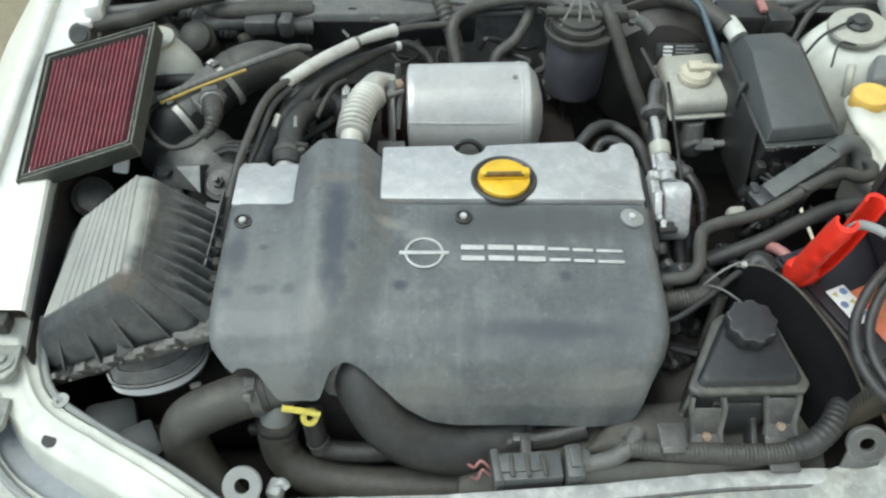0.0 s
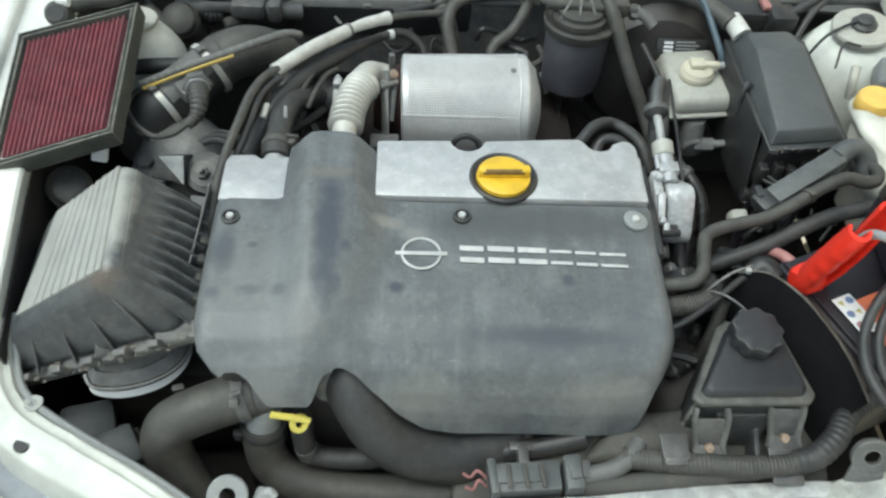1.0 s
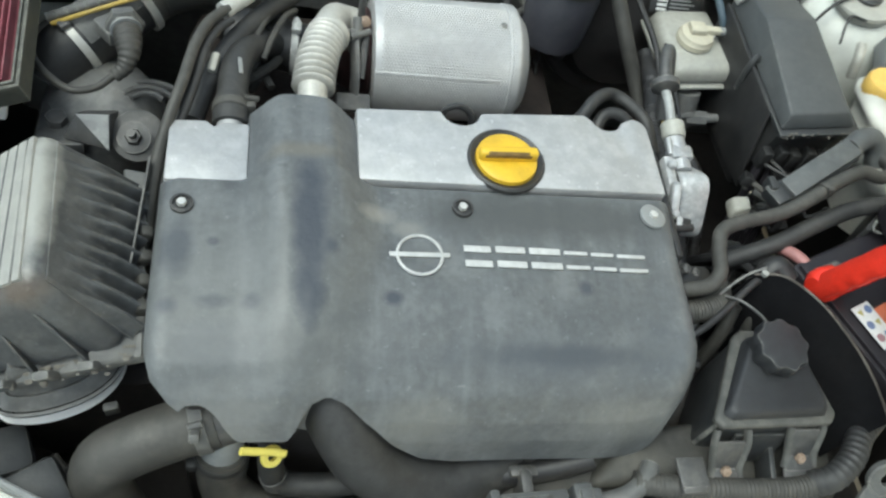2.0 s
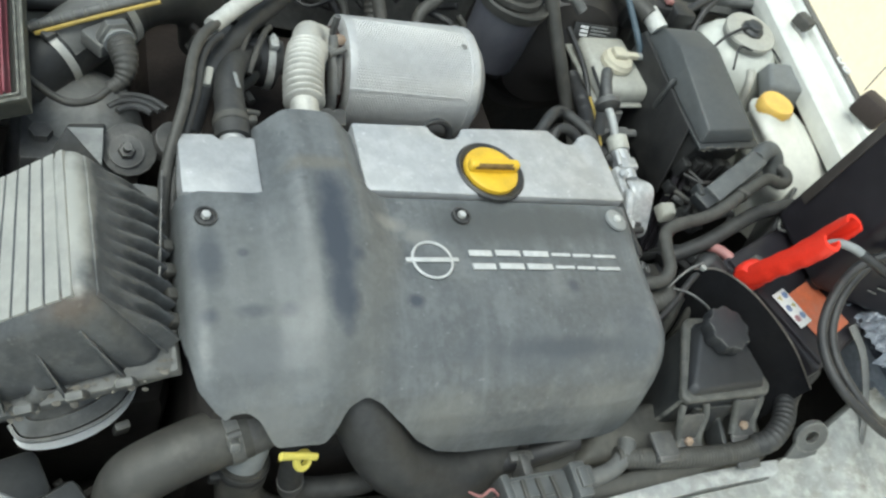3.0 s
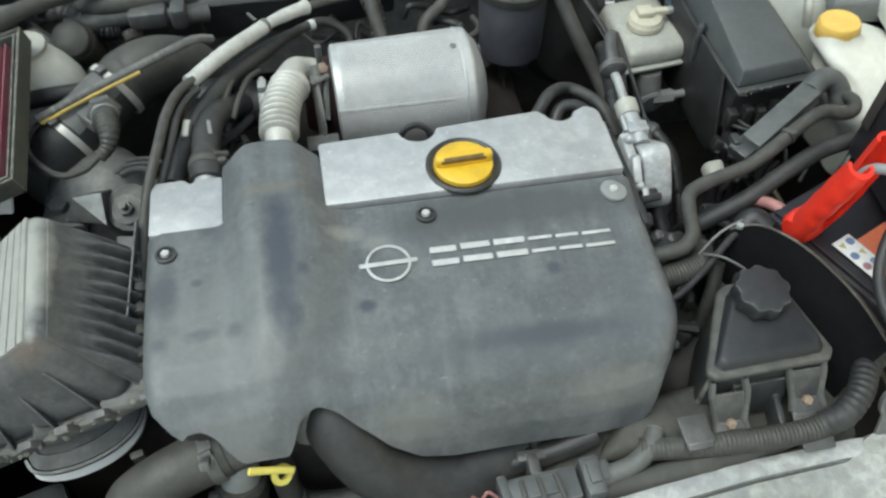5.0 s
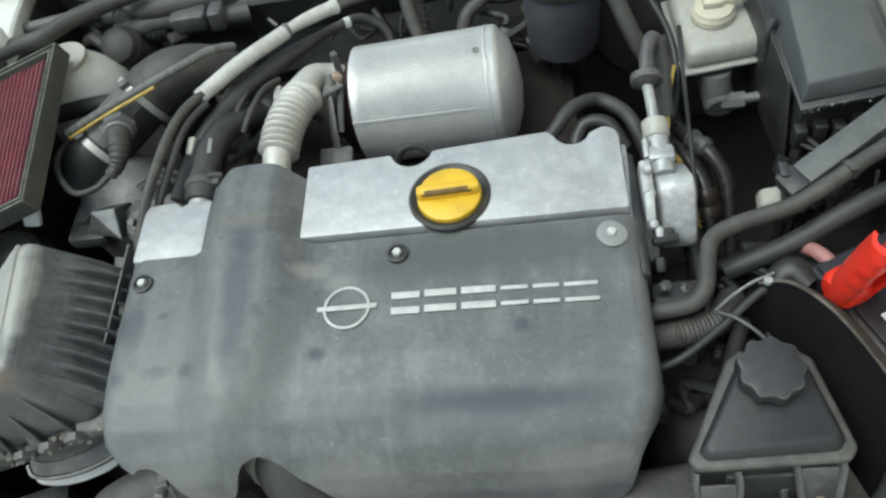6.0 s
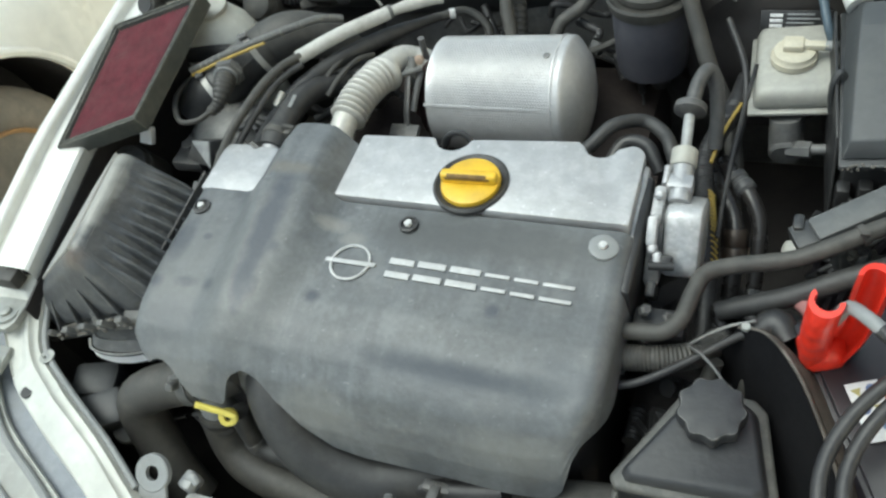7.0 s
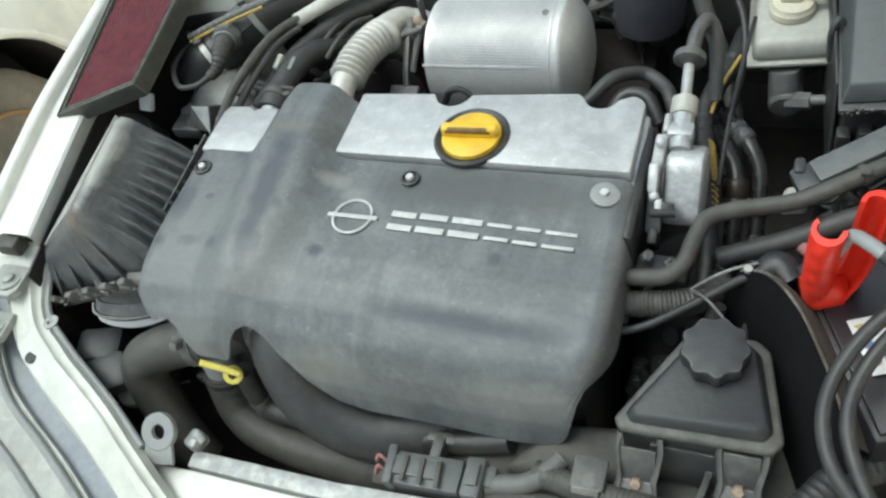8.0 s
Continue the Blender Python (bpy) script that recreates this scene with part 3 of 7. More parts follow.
part("front_crossmember", sheet(front_panel, 80, 40, 0.003), M_CROSS, body, "dirty silver front crossmember")
part("front_crossmember", sheet(lambda u, v: front_panel(-0.34 + 0.34 * u, v), 40, 40, 0.003), M_BODY, body, "pale silver end of the crossmember")
part("crossmember_lip", sheet(lip_at, 120, 12, 0.002), M_SCUFF, body, "chipped pale rolled lip")
part("bar_bracket", join(rbox((-0.186, 0.389, 0.714), (0.018, 0.022, 0.022), 0.005, (0, 0, -15)), tube([(-0.186, 0.391, 0.722), (-0.178, 0.392, 0.727), (-0.172, 0.388, 0.722)], 0.005, 10, 5)), M_SCUFF, body)
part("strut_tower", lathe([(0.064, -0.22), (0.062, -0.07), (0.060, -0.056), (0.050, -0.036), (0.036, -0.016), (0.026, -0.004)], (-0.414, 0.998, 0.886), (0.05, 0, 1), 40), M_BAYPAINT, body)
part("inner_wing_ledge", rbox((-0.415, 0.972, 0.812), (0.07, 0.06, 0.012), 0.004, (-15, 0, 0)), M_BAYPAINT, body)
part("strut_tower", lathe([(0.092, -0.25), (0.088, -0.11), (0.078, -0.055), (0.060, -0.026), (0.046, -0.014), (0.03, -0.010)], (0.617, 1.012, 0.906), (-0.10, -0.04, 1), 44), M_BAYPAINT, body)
part("strut_cap", lathe([(0.027, 0), (0.028, 0.003), (0.027, 0.007), (0.022, 0.008), (0.01, 0.0075)], (-0.411, 0.996, 0.884), (0.05, 0, 1), 32), M_RES, body)
cap_r = part("strut_cap", lathe([(0.040, -0.006), (0.041, 0), (0.0425, 0.003), (0.041, 0.007), (0.030, 0.009), (0.02, 0.009)], (0.612, 1.010, 0.904), (-0.12, -0.06, 1), 44), M_RES, body, "pale dusty rubber strut cap")
part("nut", lathe([(0.018, 0), (0.018, 0.006), (0.013, 0.009), (0.012, 0.014), (0.008, 0.016)], (0.611, 1.009, 0.911), (-0.12, -0.06, 1), 20), M_GREY, cap_r)
part("wing_seal", tube([(-0.50, 1.01, 0.898), (-0.478, 1.018, 0.90), (-0.446, 1.027, 0.90), (-0.404, 1.060, 0.90), (-0.33, 1.10, 0.895)], 0.011, 12), M_HOSE, body)
bump = part("bump_stop", lathe([(0.013, -0.03), (0.0165, -0.026), (0.017, -0.004), (0.015, 0.0), (0.012, 0.001)], (-0.513, 0.987, 0.900), (0.05, -0.75, 0.65), 28), M_HOSE, body, "grey rubber bump stop")
part("pad", lathe([(0.0115, 0), (0.011, 0.0015), (0.004, 0.001)], (-0.513, 0.986, 0.901), (0.05, -0.75, 0.65), 24), M_BLACK, bump)
part("wing_clip", rbox((-0.520, 0.553, 0.806), (0.036, 0.022, 0.022), 0.004), M_HOSE, body)
for bx, by, bz in ((-0.508, 0.512, 0.785), (-0.512, 0.455, 0.762)):
    part("bolt_plate", prism([(bx - 0.03, by - 0.022), (bx + 0.012, by - 0.022), (bx + 0.020, by - 0.010), (bx + 0.018, by + 0.024), (bx - 0.03, by + 0.024)], bz - 0.010, bz + 0.001, 0.002), M_PANEL, body, "dull grey fixing plate")
    part("panel_bolt", lathe([(0.016, 0), (0.016, 0.003), (0.008, 0.004), (0.008, 0.008), (0.006, 0.009)], (bx, by, bz), (0, 0.15, 1), 24), M_PANEL, body)
OUTER = curve([(-0.56, 0.555, 0.80), (-0.52, 0.50, 0.772), (-0.472, 0.441, 0.750), (-0.421, 0.408, 0.742), (-0.333, 0.363, 0.733), (-0.264, 0.323, 0.727), (-0.195, 0.283, 0.72)], 6)


def off_support(u, d, dz):
    """A line beside the headlamp support, d outwards and dz up from its outer edge."""
    i = u * (len(OUTER) - 1)
    k = min(int(i), len(OUTER) - 2)
    return OUTER[k].lerp(OUTER[k + 1], i - k) + Vector((-0.5 * d, -0.86 * d, dz))


# added dark sheet: hides the bright ground, stands for shade under the support
part("gap_screen", sheet(lambda u, v: off_support(u, -0.036, -0.012 - 0.30 * v), 20, 4, 0.003), M_DARK, body)
part("lamp_gap", sheet(lambda u, v: off_support(u, -0.01 + 0.052 * v, -0.035 - 0.006 * v), 24, 4, 0.004), mat("blue-grey lamp seal", (0.20, 0.22, 0.25), 0.5, var=0.2, scale=20, dust=0.4, dust_col=(0.26, 0.26, 0.25)), body, "blue-grey lamp seal")
part("lamp_housing", sheet(lambda u, v: off_support(u, 0.035 + 0.32 * v, -0.030 - 0.08 * v + 0.004 * math.sin(9 * v)), 24, 16, 0.006), M_PANEL, body, "grey headlamp housing")
for d in (0.045, 0.085, 0.13):
    part("lamp_ridge", tube([off_support(u, d, -0.026 - 0.22 * (d - 0.04)) for u in (0, 0.2, 0.4, 0.6, 0.8, 1.0)], 0.005, 8, 5), M_PALE, body)
part("lamp_housing", sheet(lambda u, v: Vector((0.52 + 0.16 * u, 0.34 + 0.12 * u - 0.16 * v, 0.775 + 0.03 * u - 0.03 * v)), 10, 6, 0.01), M_PANEL, body)
GUS = curve([(0.545, 0.52, 0.85), (0.551, 0.487, 0.84), (0.553, 0.452, 0.82), (0.545, 0.415, 0.80), (0.53, 0.385, 0.785)], 5)
part("wing_gusset", sheet(lambda u, v: GUS[min(int(u * 20), 20)] + Vector((0.016 * v, 0.004 * v, 0.004 * math.sin(math.pi * v) - 0.02 * max(0, v - 0.8))), 20, 6, 0.003), M_DUSTY, body, "grey curved wing flange")
part("wing_stop", rbox((0.737, 0.838, 0.932), (0.052, 0.050, 0.036), 0.007, (0, 10, 28)), mat("dark brown rubber", (0.035, 0.025, 0.021), 0.7, var=0.2, scale=30), body)
part("wing_buffer", rbox((0.706, 1.018, 0.938), (0.026, 0.03, 0.02), 0.005, (0, 0, 25)), M_HOSE, body)
for hx, hy, hz in ((0.690, 0.905, 0.914), (0.676, 0.76, 0.908), (0.705, 1.09, 0.931)):
    part("slot", rbox((hx, hy, hz), (0.006, 0.012, 0.0016), 0.0005, (4, 0, -5)), M_BLACK, body)
# thin grey strip laid over the wing's crest, standing for its outer edge
part("edge_strip", sheet(lambda u, v: Vector((lerp([(0.84, 0.728), (1.1, 0.744), (1.5, 0.766)], 0.855 + 0.5 * u) + 0.014 * v, 0.855 + 0.5 * u, lerp([(0.84, 0.925), (1.1, 0.9415), (1.5, 0.957)], 0.855 + 0.5 * u) - 0.001 * v)), 30, 3, 0.002), M_DUSTY, body, "grey strip along the wing edge")
part("wing_badge", join(tube([(0.738 + 0.0055 * math.cos(a), 0.938 + 0.0075 * math.sin(a), 0.9355) for a in [0.6, 1.6, 2.6, 3.6, 4.6, 5.6]], 0.0016, 6, 3), tube([(0.738 + 0.0055 * math.cos(a), 0.919 + 0.0075 * math.sin(a), 0.9345) for a in [0, 1.2, 2.5, 3.8, 5, 6.2]], 0.0016, 6, 3)), M_WHITE, body)
part("wing_block", join(rbox((-0.497, 1.018, 0.917), (0.026, 0.024, 0.03), 0.007, (0, 0, 20)), rbox((-0.505, 1.005, 0.908), (0.018, 0.02, 0.014), 0.004)), M_WHITE, body)

# ---- engine mass under everything ----
engine = thing("engine_block", (0, 0.65, 0.43), "dark oily engine block filling the bay", "engine")
part("block", rbox((0.0, 0.64, 0.62), (0.48, 0.30, 0.38), 0.02), M_DARK, engine)
part("gearbox", join(rbox((0.40, 0.62, 0.58), (0.28, 0.26, 0.26), 0.05, seg=3), lathe([(0.09, 0), (0.08, 0.1)], (0.30, 0.72, 0.55), (0.3, 0, 1), 24)), M_DARK, engine)
part("side_cover", rbox((-0.34, 0.69, 0.565), (0.18, 0.26, 0.22), 0.03), M_DARK, engine)
part("rear_casting", join(rbox((-0.02, 0.98, 0.63), (0.50, 0.24, 0.2), 0.04), rbox((0.1, 0.86, 0.69), (0.3, 0.08, 0.1), 0.02)), M_RUSTY, engine)

# ---- radiator shroud ----
shroud = thing("radiator_shroud", (0.2, 0.43, 0.70), "dirty grey plastic radiator shroud", "shroud")
part("deck", hexa([(0.02, 0.395, 0.66), (0.44, 0.405, 0.70), (0.45, 0.50, 0.70), (0.13, 0.475, 0.68), (0.10, 0.44, 0.67), (0.02, 0.42, 0.66)], [(0.02, 0.395, 0.690), (0.44, 0.405, 0.735), (0.45, 0.50, 0.745), (0.13, 0.475, 0.722), (0.09, 0.44, 0.712), (0.02, 0.42, 0.692)], 0.006), M_DECK, shroud)
part("front_lip", tube([(0.14, 0.394, 0.728), (0.25, 0.400, 0.740), (0.34, 0.409, 0.750), (0.41, 0.418, 0.757)], 0.0125, 12, 8, lambda s: 1 + 0.05 * math.sin(s * 160), 0.8), M_DECK, shroud, "dirt-caked lip")
part("fan_cowl", hexa([(0.16, 0.425, 0.72), (0.31, 0.42, 0.73), (0.33, 0.50, 0.72), (0.20, 0.49, 0.70)], [(0.175, 0.43, 0.738), (0.30, 0.428, 0.752), (0.315, 0.485, 0.752), (0.215, 0.478, 0.746)], 0.008, 3), M_DECK, shroud)
part("clip", join(rbox((0.257, 0.413, 0.757), (0.026, 0.012, 0.035), 0.003, (10, -3, 0)), rbox((0.257, 0.425, 0.772), (0.030, 0.03, 0.006), 0.002)), M_GRIME, shroud)

# ---- engine cover ----
cover = thing("engine_cover", (0, 0.6, 0.75), "dusty black plastic engine cover with pale dust stains", "engine cover")
PROF = [(0.686, 0.869), (0.60, 0.868), (0.56, 0.866), (0.53, 0.861), (0.505, 0.850), (0.481, 0.832), (0.466, 0.810), (0.457, 0.785), (0.45, 0.75), (0.448, 0.70)]
RUN = [0.0]
for (y0, z0), (y1, z1) in zip(PROF, PROF[1:]):
    RUN.append(RUN[-1] + math.hypot(y1 - y0, z1 - z0))
HEM = [(-0.264, 0.870), (-0.254, 0.846), (-0.244, 0.820), (-0.234, 0.827), (-0.216, 0.828), (-0.202, 0.819), (-0.191, 0.803), (-0.182, 0.79), (-0.140, 0.785), (-0.133, 0.789), (-0.1305, 0.803), (-0.123, 0.822), (-0.105, 0.833), (-0.088, 0.827), (-0.063, 0.805), (-0.040, 0.779), (-0.013, 0.757), (0.02, 0.750), (0.14, 0.752), (0.225, 0.751), (0.238, 0.754), (0.248, 0.764), (0.254, 0.790), (0.259, 0.830), (0.264, 0.872)]
HEM_RUN = [(z, s) for (y, z), s in zip(PROF, RUN)][::-1]


def hump(x, y):
    """The intake duct moulded into the cover, from the bellows down to the spout."""
    w = lerp([(0.45, 0.044), (0.50, 0.048), (0.56, 0.054), (0.62, 0.061), (0.70, 0.0625), (0.79, 0.058)], y)
    c = lerp([(0.45, -0.141), (0.50, -0.138), (0.56, -0.131), (0.62, -0.126), (0.79, -0.129)], y)
    h = lerp([(0.45, 0.007), (0.50, 0.009), (0.54, 0.012), (0.60, 0.019), (0.67, 0.028), (0.70, 0.030), (0.76, 0.030), (0.79, 0.024)], y)
    d = abs(x - c) / w
    if x > c:
        d *= lerp([(0.50, 0.80), (0.62, 0.72), (0.69, 0.85), (0.70, 1.0)], y)
    return h * (1 - smooth(lerp([(0.50, 0.05), (0.60, 0.22), (0.70, 0.38)], y), 1.0, d)) if d < 1 else 0.0


def cover_at(u, v):
    a = -1 + 2 * u
    ax = abs(a)
    sgn = 1 if a > 0 else -1
    if ax < 0.9:
        x, drop = 0.242 * ax / 0.9, 0.0
    elif ax < 0.96:
        q = (ax - 0.9) / 0.06 * math.pi / 2
        x, drop = 0.242 + 0.018 * math.sin(q), 0.018 * (1 - math.cos(q))
    else:
        x, drop = 0.260 + 0.004 * (ax - 0.96) / 0.04, 0.018 + 0.03 * (ax - 0.96) / 0.04
    x *= sgn
    end = lerp(HEM_RUN, sum(lerp(HEM, x + d) for d in (-0.004, -0.002, 0.0, 0.002, 0.004)) / 5)
    s = v * end
    y = lerp(list(zip(RUN, [p[0] for p in PROF])), s)
    z = lerp(list(zip(RUN, [p[1] for p in PROF])), s)
    if a > 0:
        x *= 1 - 0.085 * smooth(0.53, 0.455, y) * smooth(0.1, 0.26, x)
    else:
        x *= 1 - 0.075 * smooth(0.50, 0.463, y) * smooth(-0.17, -0.26, x)
    y += 0.008 * smooth(0.16, 0.25, x) * smooth(0.50, 0.46, y)
    z += hump(x, y) - drop - 0.010 * smooth(0.05, 0.26, x) * smooth(0.69, 0.6, y)
    z -= 0.004 * math.exp(-((y - 0.507) / 0.012) ** 2) * smooth(0.0, 0.06, x) * smooth(0.25, 0.2, x)
    return Vector((x, y, z))


part("shell", sheet(cover_at, 160, 70, 0.003), M_COVER, cover)


def tunnel_at(u, v):
    y = 0.686 + 0.096 * v - 0.012 * (1 - math.sin(math.pi * min(max(u, 0), 1))) * v
    c = lerp([(0.68, -0.1235), (0.79, -0.129)], y)
    w = lerp([(0.68, 0.0625), (0.79, 0.056)], y)
    d = -1 + 2 * u
    z = 0.867 + lerp([(0.68, 0.030), (0.75, 0.030), (0.785, 0.022)], y) * (1 - smooth(0.35, 1.0, abs(d))) - 0.012 * smooth(0.9, 1.0, abs(d))
    return Vector((c + w * d, y, z))


part("intake_hump", sheet(tunnel_at, 40, 16, 0.004), M_COVER, cover)
for nm, (bx, by, bz), rr in (("bolt", (-0.237, 0.656, 0.870), 0.0), ("bolt", (0.027, 0.664, 0.871), 0.0), ("bolt", (0.232, 0.666, 0.866), 0.0145)):
    if rr:
        bt = part("washer", lathe([(rr, 0), (rr, 0.003), (rr * 0.85, 0.004), (0.008, 0.004)], (bx, by, bz), (0.15, 0, 1), 28), M_PALE, cover, "pale grey washer")
    else:
        bt = part("grommet", lathe([(0.0105, -0.002), (0.0105, 0.0015), (0.008, 0.002), (0.0075, -0.0005)], (bx, by, bz), (0, 0, 1), 28), M_BLACK, cover)
    bolt((bx, by, bz + (0.003 if rr else 0.0)), 0.0048, M_BOLT, bt)

# emblem and lettering as plain shapes
emblem = part("emblem", tube([(-0.020 + 0.0215 * math.cos(a), 0.6085 + 0.0215 * math.sin(a), 0.8695) for a in [2 * math.pi * k / 24 for k in range(25)]], 0.0016, 6, 1), M_PRINT, cover, "pale grey printed ring")
part("bar", rbox((-0.020, 0.6085, 0.8695), (0.058, 0.005, 0.002), 0.0005), M_PRINT, emblem)
x0 = 0.0215
for wd, st in ((0.030, 0.0072), (0.033, 0.0072), (0.035, 0.0072), (0.028, 0.004), (0.027, 0.004), (0.034, 0.004)):
    yy = 0.6085 + 0.01 * (x0 - 0.02)
    zz = lambda x: 0.8695 - 0.010 * smooth(0.05, 0.26, x) * smooth(0.69, 0.6, 0.61)
    part("print_bar", rbox((x0 + wd / 2, yy + 0.0082, zz(x0 + wd / 2)), (wd - 0.003, st, 0.002), 0.0005, (0, 2, 0)), M_PRINT, cover)
    part("print_bar", rbox((x0 + wd / 2, yy - 0.0082, zz(x0 + wd / 2)), (wd - 0.003, st, 0.002), 0.0005, (0, 2, 0)), M_PRINT, cover)
    x0 += wd + 0.0015

# ---- valve cover ----
valve = thing("valve_cover", (0.09, 0.74, 0.80), "silver painted cast aluminium valve cover", "valve cover")


def arc(cx, cy, r, a0, a1, n=8):
    return [(cx + r * math.cos(radians(a0 + (a1 - a0) * k / n)), cy + r * math.sin(radians(a0 + (a1 - a0) * k / n))) for k in range(n + 1)]


plan = [(-0.0745, 0.70), (0.252, 0.70)] + arc(0.236, 0.780, 0.016, 0, 90, 5) + arc(0.205, 0.794, 0.018, 10, -190, 8)[1:-1] + [(0.180, 0.797), (0.075, 0.790)] + arc(0.038, 0.792, 0.022, -10, -170, 7) + [(0.008, 0.788), (-0.0745, 0.784)]
vc = prism(plan, 0.80, 0.8745, 0.003)
for v in vc.verts:
    v.co.y = v.co.y if v.co.y > 0.72 else v.co.y - 0.009
part("right_half", vc, M_ALU, valve)
part("left_half", prism([(-0.256, 0.684), (-0.18, 0.684), (-0.18, 0.757), (-0.205, 0.758), (-0.214, 0.752), (-0.222, 0.759), (-0.256, 0.757)], 0.80, 0.8695, 0.003), M_ALU, valve)
part("lower_flange", rbox((0.0, 0.73, 0.79), (0.50, 0.12, 0.03), 0.006), M_GRIME, valve)

oil = thing("oil_filler_cap", (0.077, 0.723, 0.87), "yellow plastic oil filler cap with worn grip bar", "oil cap")
part("seat", lathe([(0.0415, 0), (0.0415, 0.0045), (0.039, 0.0065), (0.034, 0.003)], (0.079, 0.7245, 0.8715), (0, 0, 1), 48), M_BLACK, oil, "black rubber surround")
part("cap", lathe([(0.0325, 0), (0.033, 0.003), (0.032, 0.0075), (0.029, 0.009), (0.01, 0.0085)], (0.079, 0.7245, 0.8715), (0, 0, 1), 48), M_YELLOW, oil)
part("grip", rbox((0.079, 0.7245, 0.885), (0.063, 0.012, 0.014), 0.004, (0, 0, 2), 3), M_YELLOW, oil)
part("worn_mark", join(rbox((0.078, 0.7200, 0.8905), (0.044, 0.0040, 0.0016), 0.0006, (38, 0, 2)), rbox((0.078, 0.7188, 0.8868), (0.050, 0.0012, 0.0050), 0.0005, (8, 0, 2))), mat("dirty brown wear", (0.17, 0.105, 0.03), 0.7, var=0.4, scale=120), oil)

# ---- heat-shielded canister and its bellows pipe ----
can = thing("heat_shield_canister", (0.04, 0.948, 0.73), "silver embossed heat shield canister with bare seam", "canister")
CY, CZ, CR = 0.948, 0.797, 0.0735
shell = part("shell", lathe([(CR - 0.006, 0), (CR, 0.003), (CR, 0.004), (CR, 0.090), (CR, 0.174), (CR - 0.0008, 0.1765), (CR - 0.003, 0.179), (CR - 0.006, 0.181), (0.055, 0.191), (0.032, 0.198), (0.006, 0.201)], (-0.045, CY, CZ - 0.007), (1, 0, 0.04), 64), M_SHIELD, can)
part("bead", lathe([(CR - 0.001, 0), (CR + 0.0012, 0.0015), (CR + 0.0012, 0.0030), (CR - 0.001, 0.0045)], (0.118, CY, CZ - 0.0005), (1, 0, 0.04), 64), M_SHIELD, can)


def dimples():
    bm = bmesh.new()
    for i in range(41):
        for j in range(48):
            a = radians(68 + 2.7 * j)
            x = -0.036 + 0.0039 * i + (0.002 if j % 2 else 0)
            n = Vector((0, -math.sin(a - math.pi / 2 + 0.2), math.cos(a - math.pi / 2 + 0.2)))
            p = Vector((x, CY, CZ)) + n * (CR - 0.0001)
            t = Vector((1, 0, 0))
            b = n.cross(t)
            q = [bm.verts.new(p + 0.0016 * (c * t + s * b)) for c, s in ((1, 0), (0, 1), (-1, 0), (0, -1))]
            top = bm.verts.new(p + 0.0009 * n)
            for k in range(4):
                bm.faces.new((q[k], q[(k + 1) % 4], top))
    return bm


tagged(part("embossing", dimples(), M_SHIELD, shell), kind="stuff")
part("seam", rbox((0.03, CY - 0.0656, CZ + 0.0325), (0.150, 0.004, 0.0012), 0.0005, (62, 0, 0)), M_SHIELD, shell)
part("rivet", lathe([(0.0045, 0), (0.004, 0.001), (0.002, 0.0012)], (0.108, CY - 0.012, CZ + CR - 0.0012), (0, -0.16, 1), 14), M_CAST, shell)
part("end_ring", join(lathe([(0.050, -0.02), (0.056, -0.016), (0.060, -0.004), (0.055, 0.0)], (-0.045, CY, CZ - 0.008), (1, 0, 0), 40), lathe([(0.03, -0.04), (0.04, -0.02)], (-0.045, CY, CZ - 0.01), (1, 0, 0), 24)), mat("burnt maroon steel", (0.035, 0.013, 0.012), 0.7, 0.1, var=0.4, scale=40), can, "dark burnt end ring")

bell = thing("bellows_pipe", (-0.115, 0.80, 0.84), "dull steel corrugated bellows pipe", "pipe")
part("stub", tube([(-0.119, 0.76, 0.835), (-0.118, 0.80, 0.856), (-0.117, 0.825, 0.862)], 0.0158, 20, 4), M_BELLOWS, bell)
part("bellows", tube([(-0.117, 0.818, 0.860), (-0.114, 0.85, 0.863), (-0.108, 0.88, 0.862), (-0.101, 0.905, 0.858)], 0.0232, 32, 80, lambda q: 1 - 0.36 * (1 - abs(math.sin(math.pi * q / 0.0084)))), M_BELLOWS, bell)
part("elbow", tube([(-0.103, 0.902, 0.858), (-0.097, 0.925, 0.856), (-0.088, 0.948, 0.846), (-0.07, 0.955, 0.83), (-0.05, 0.954, 0.81)], 0.0188, 24, 8, lambda q: 1.08 - 0.12 * smooth(0.0, 0.03, q) + 0.22 * smooth(0.055, 0.075, q)), M_BELLOWS, bell)
part("band", lathe([(0.0225, 0), (0.0240, 0.002), (0.0240, 0.007), (0.0225, 0.010)], (-0.100, 0.903, 0.857), (0.15, 0.6, -0.1), 28), M_BELLOWS, bell)
part("clamp", join(rod((-0.066, 0.915, 0.853), (-0.066, 0.93, 0.866), 0.006), rbox((-0.068, 0.915, 0.845), (0.014, 0.012, 0.03), 0.003), rod((-0.074, 0.905, 0.858), (-0.052, 0.918, 0.858), 0.0035)), M_DUSTY, bell)
part("stud", rod((-0.06, 0.95, 0.835), (-0.06, 0.952, 0.878), 0.0042), M_GRIME, bell)
part("nut", lathe([(0.0066, 0), (0.0066, 0.006), (0.005, 0.007)], (-0.058, 0.930, 0.862), (0.2, -0.9, 0.5), 6), M_COPPER, bell, "rusty copper nut")
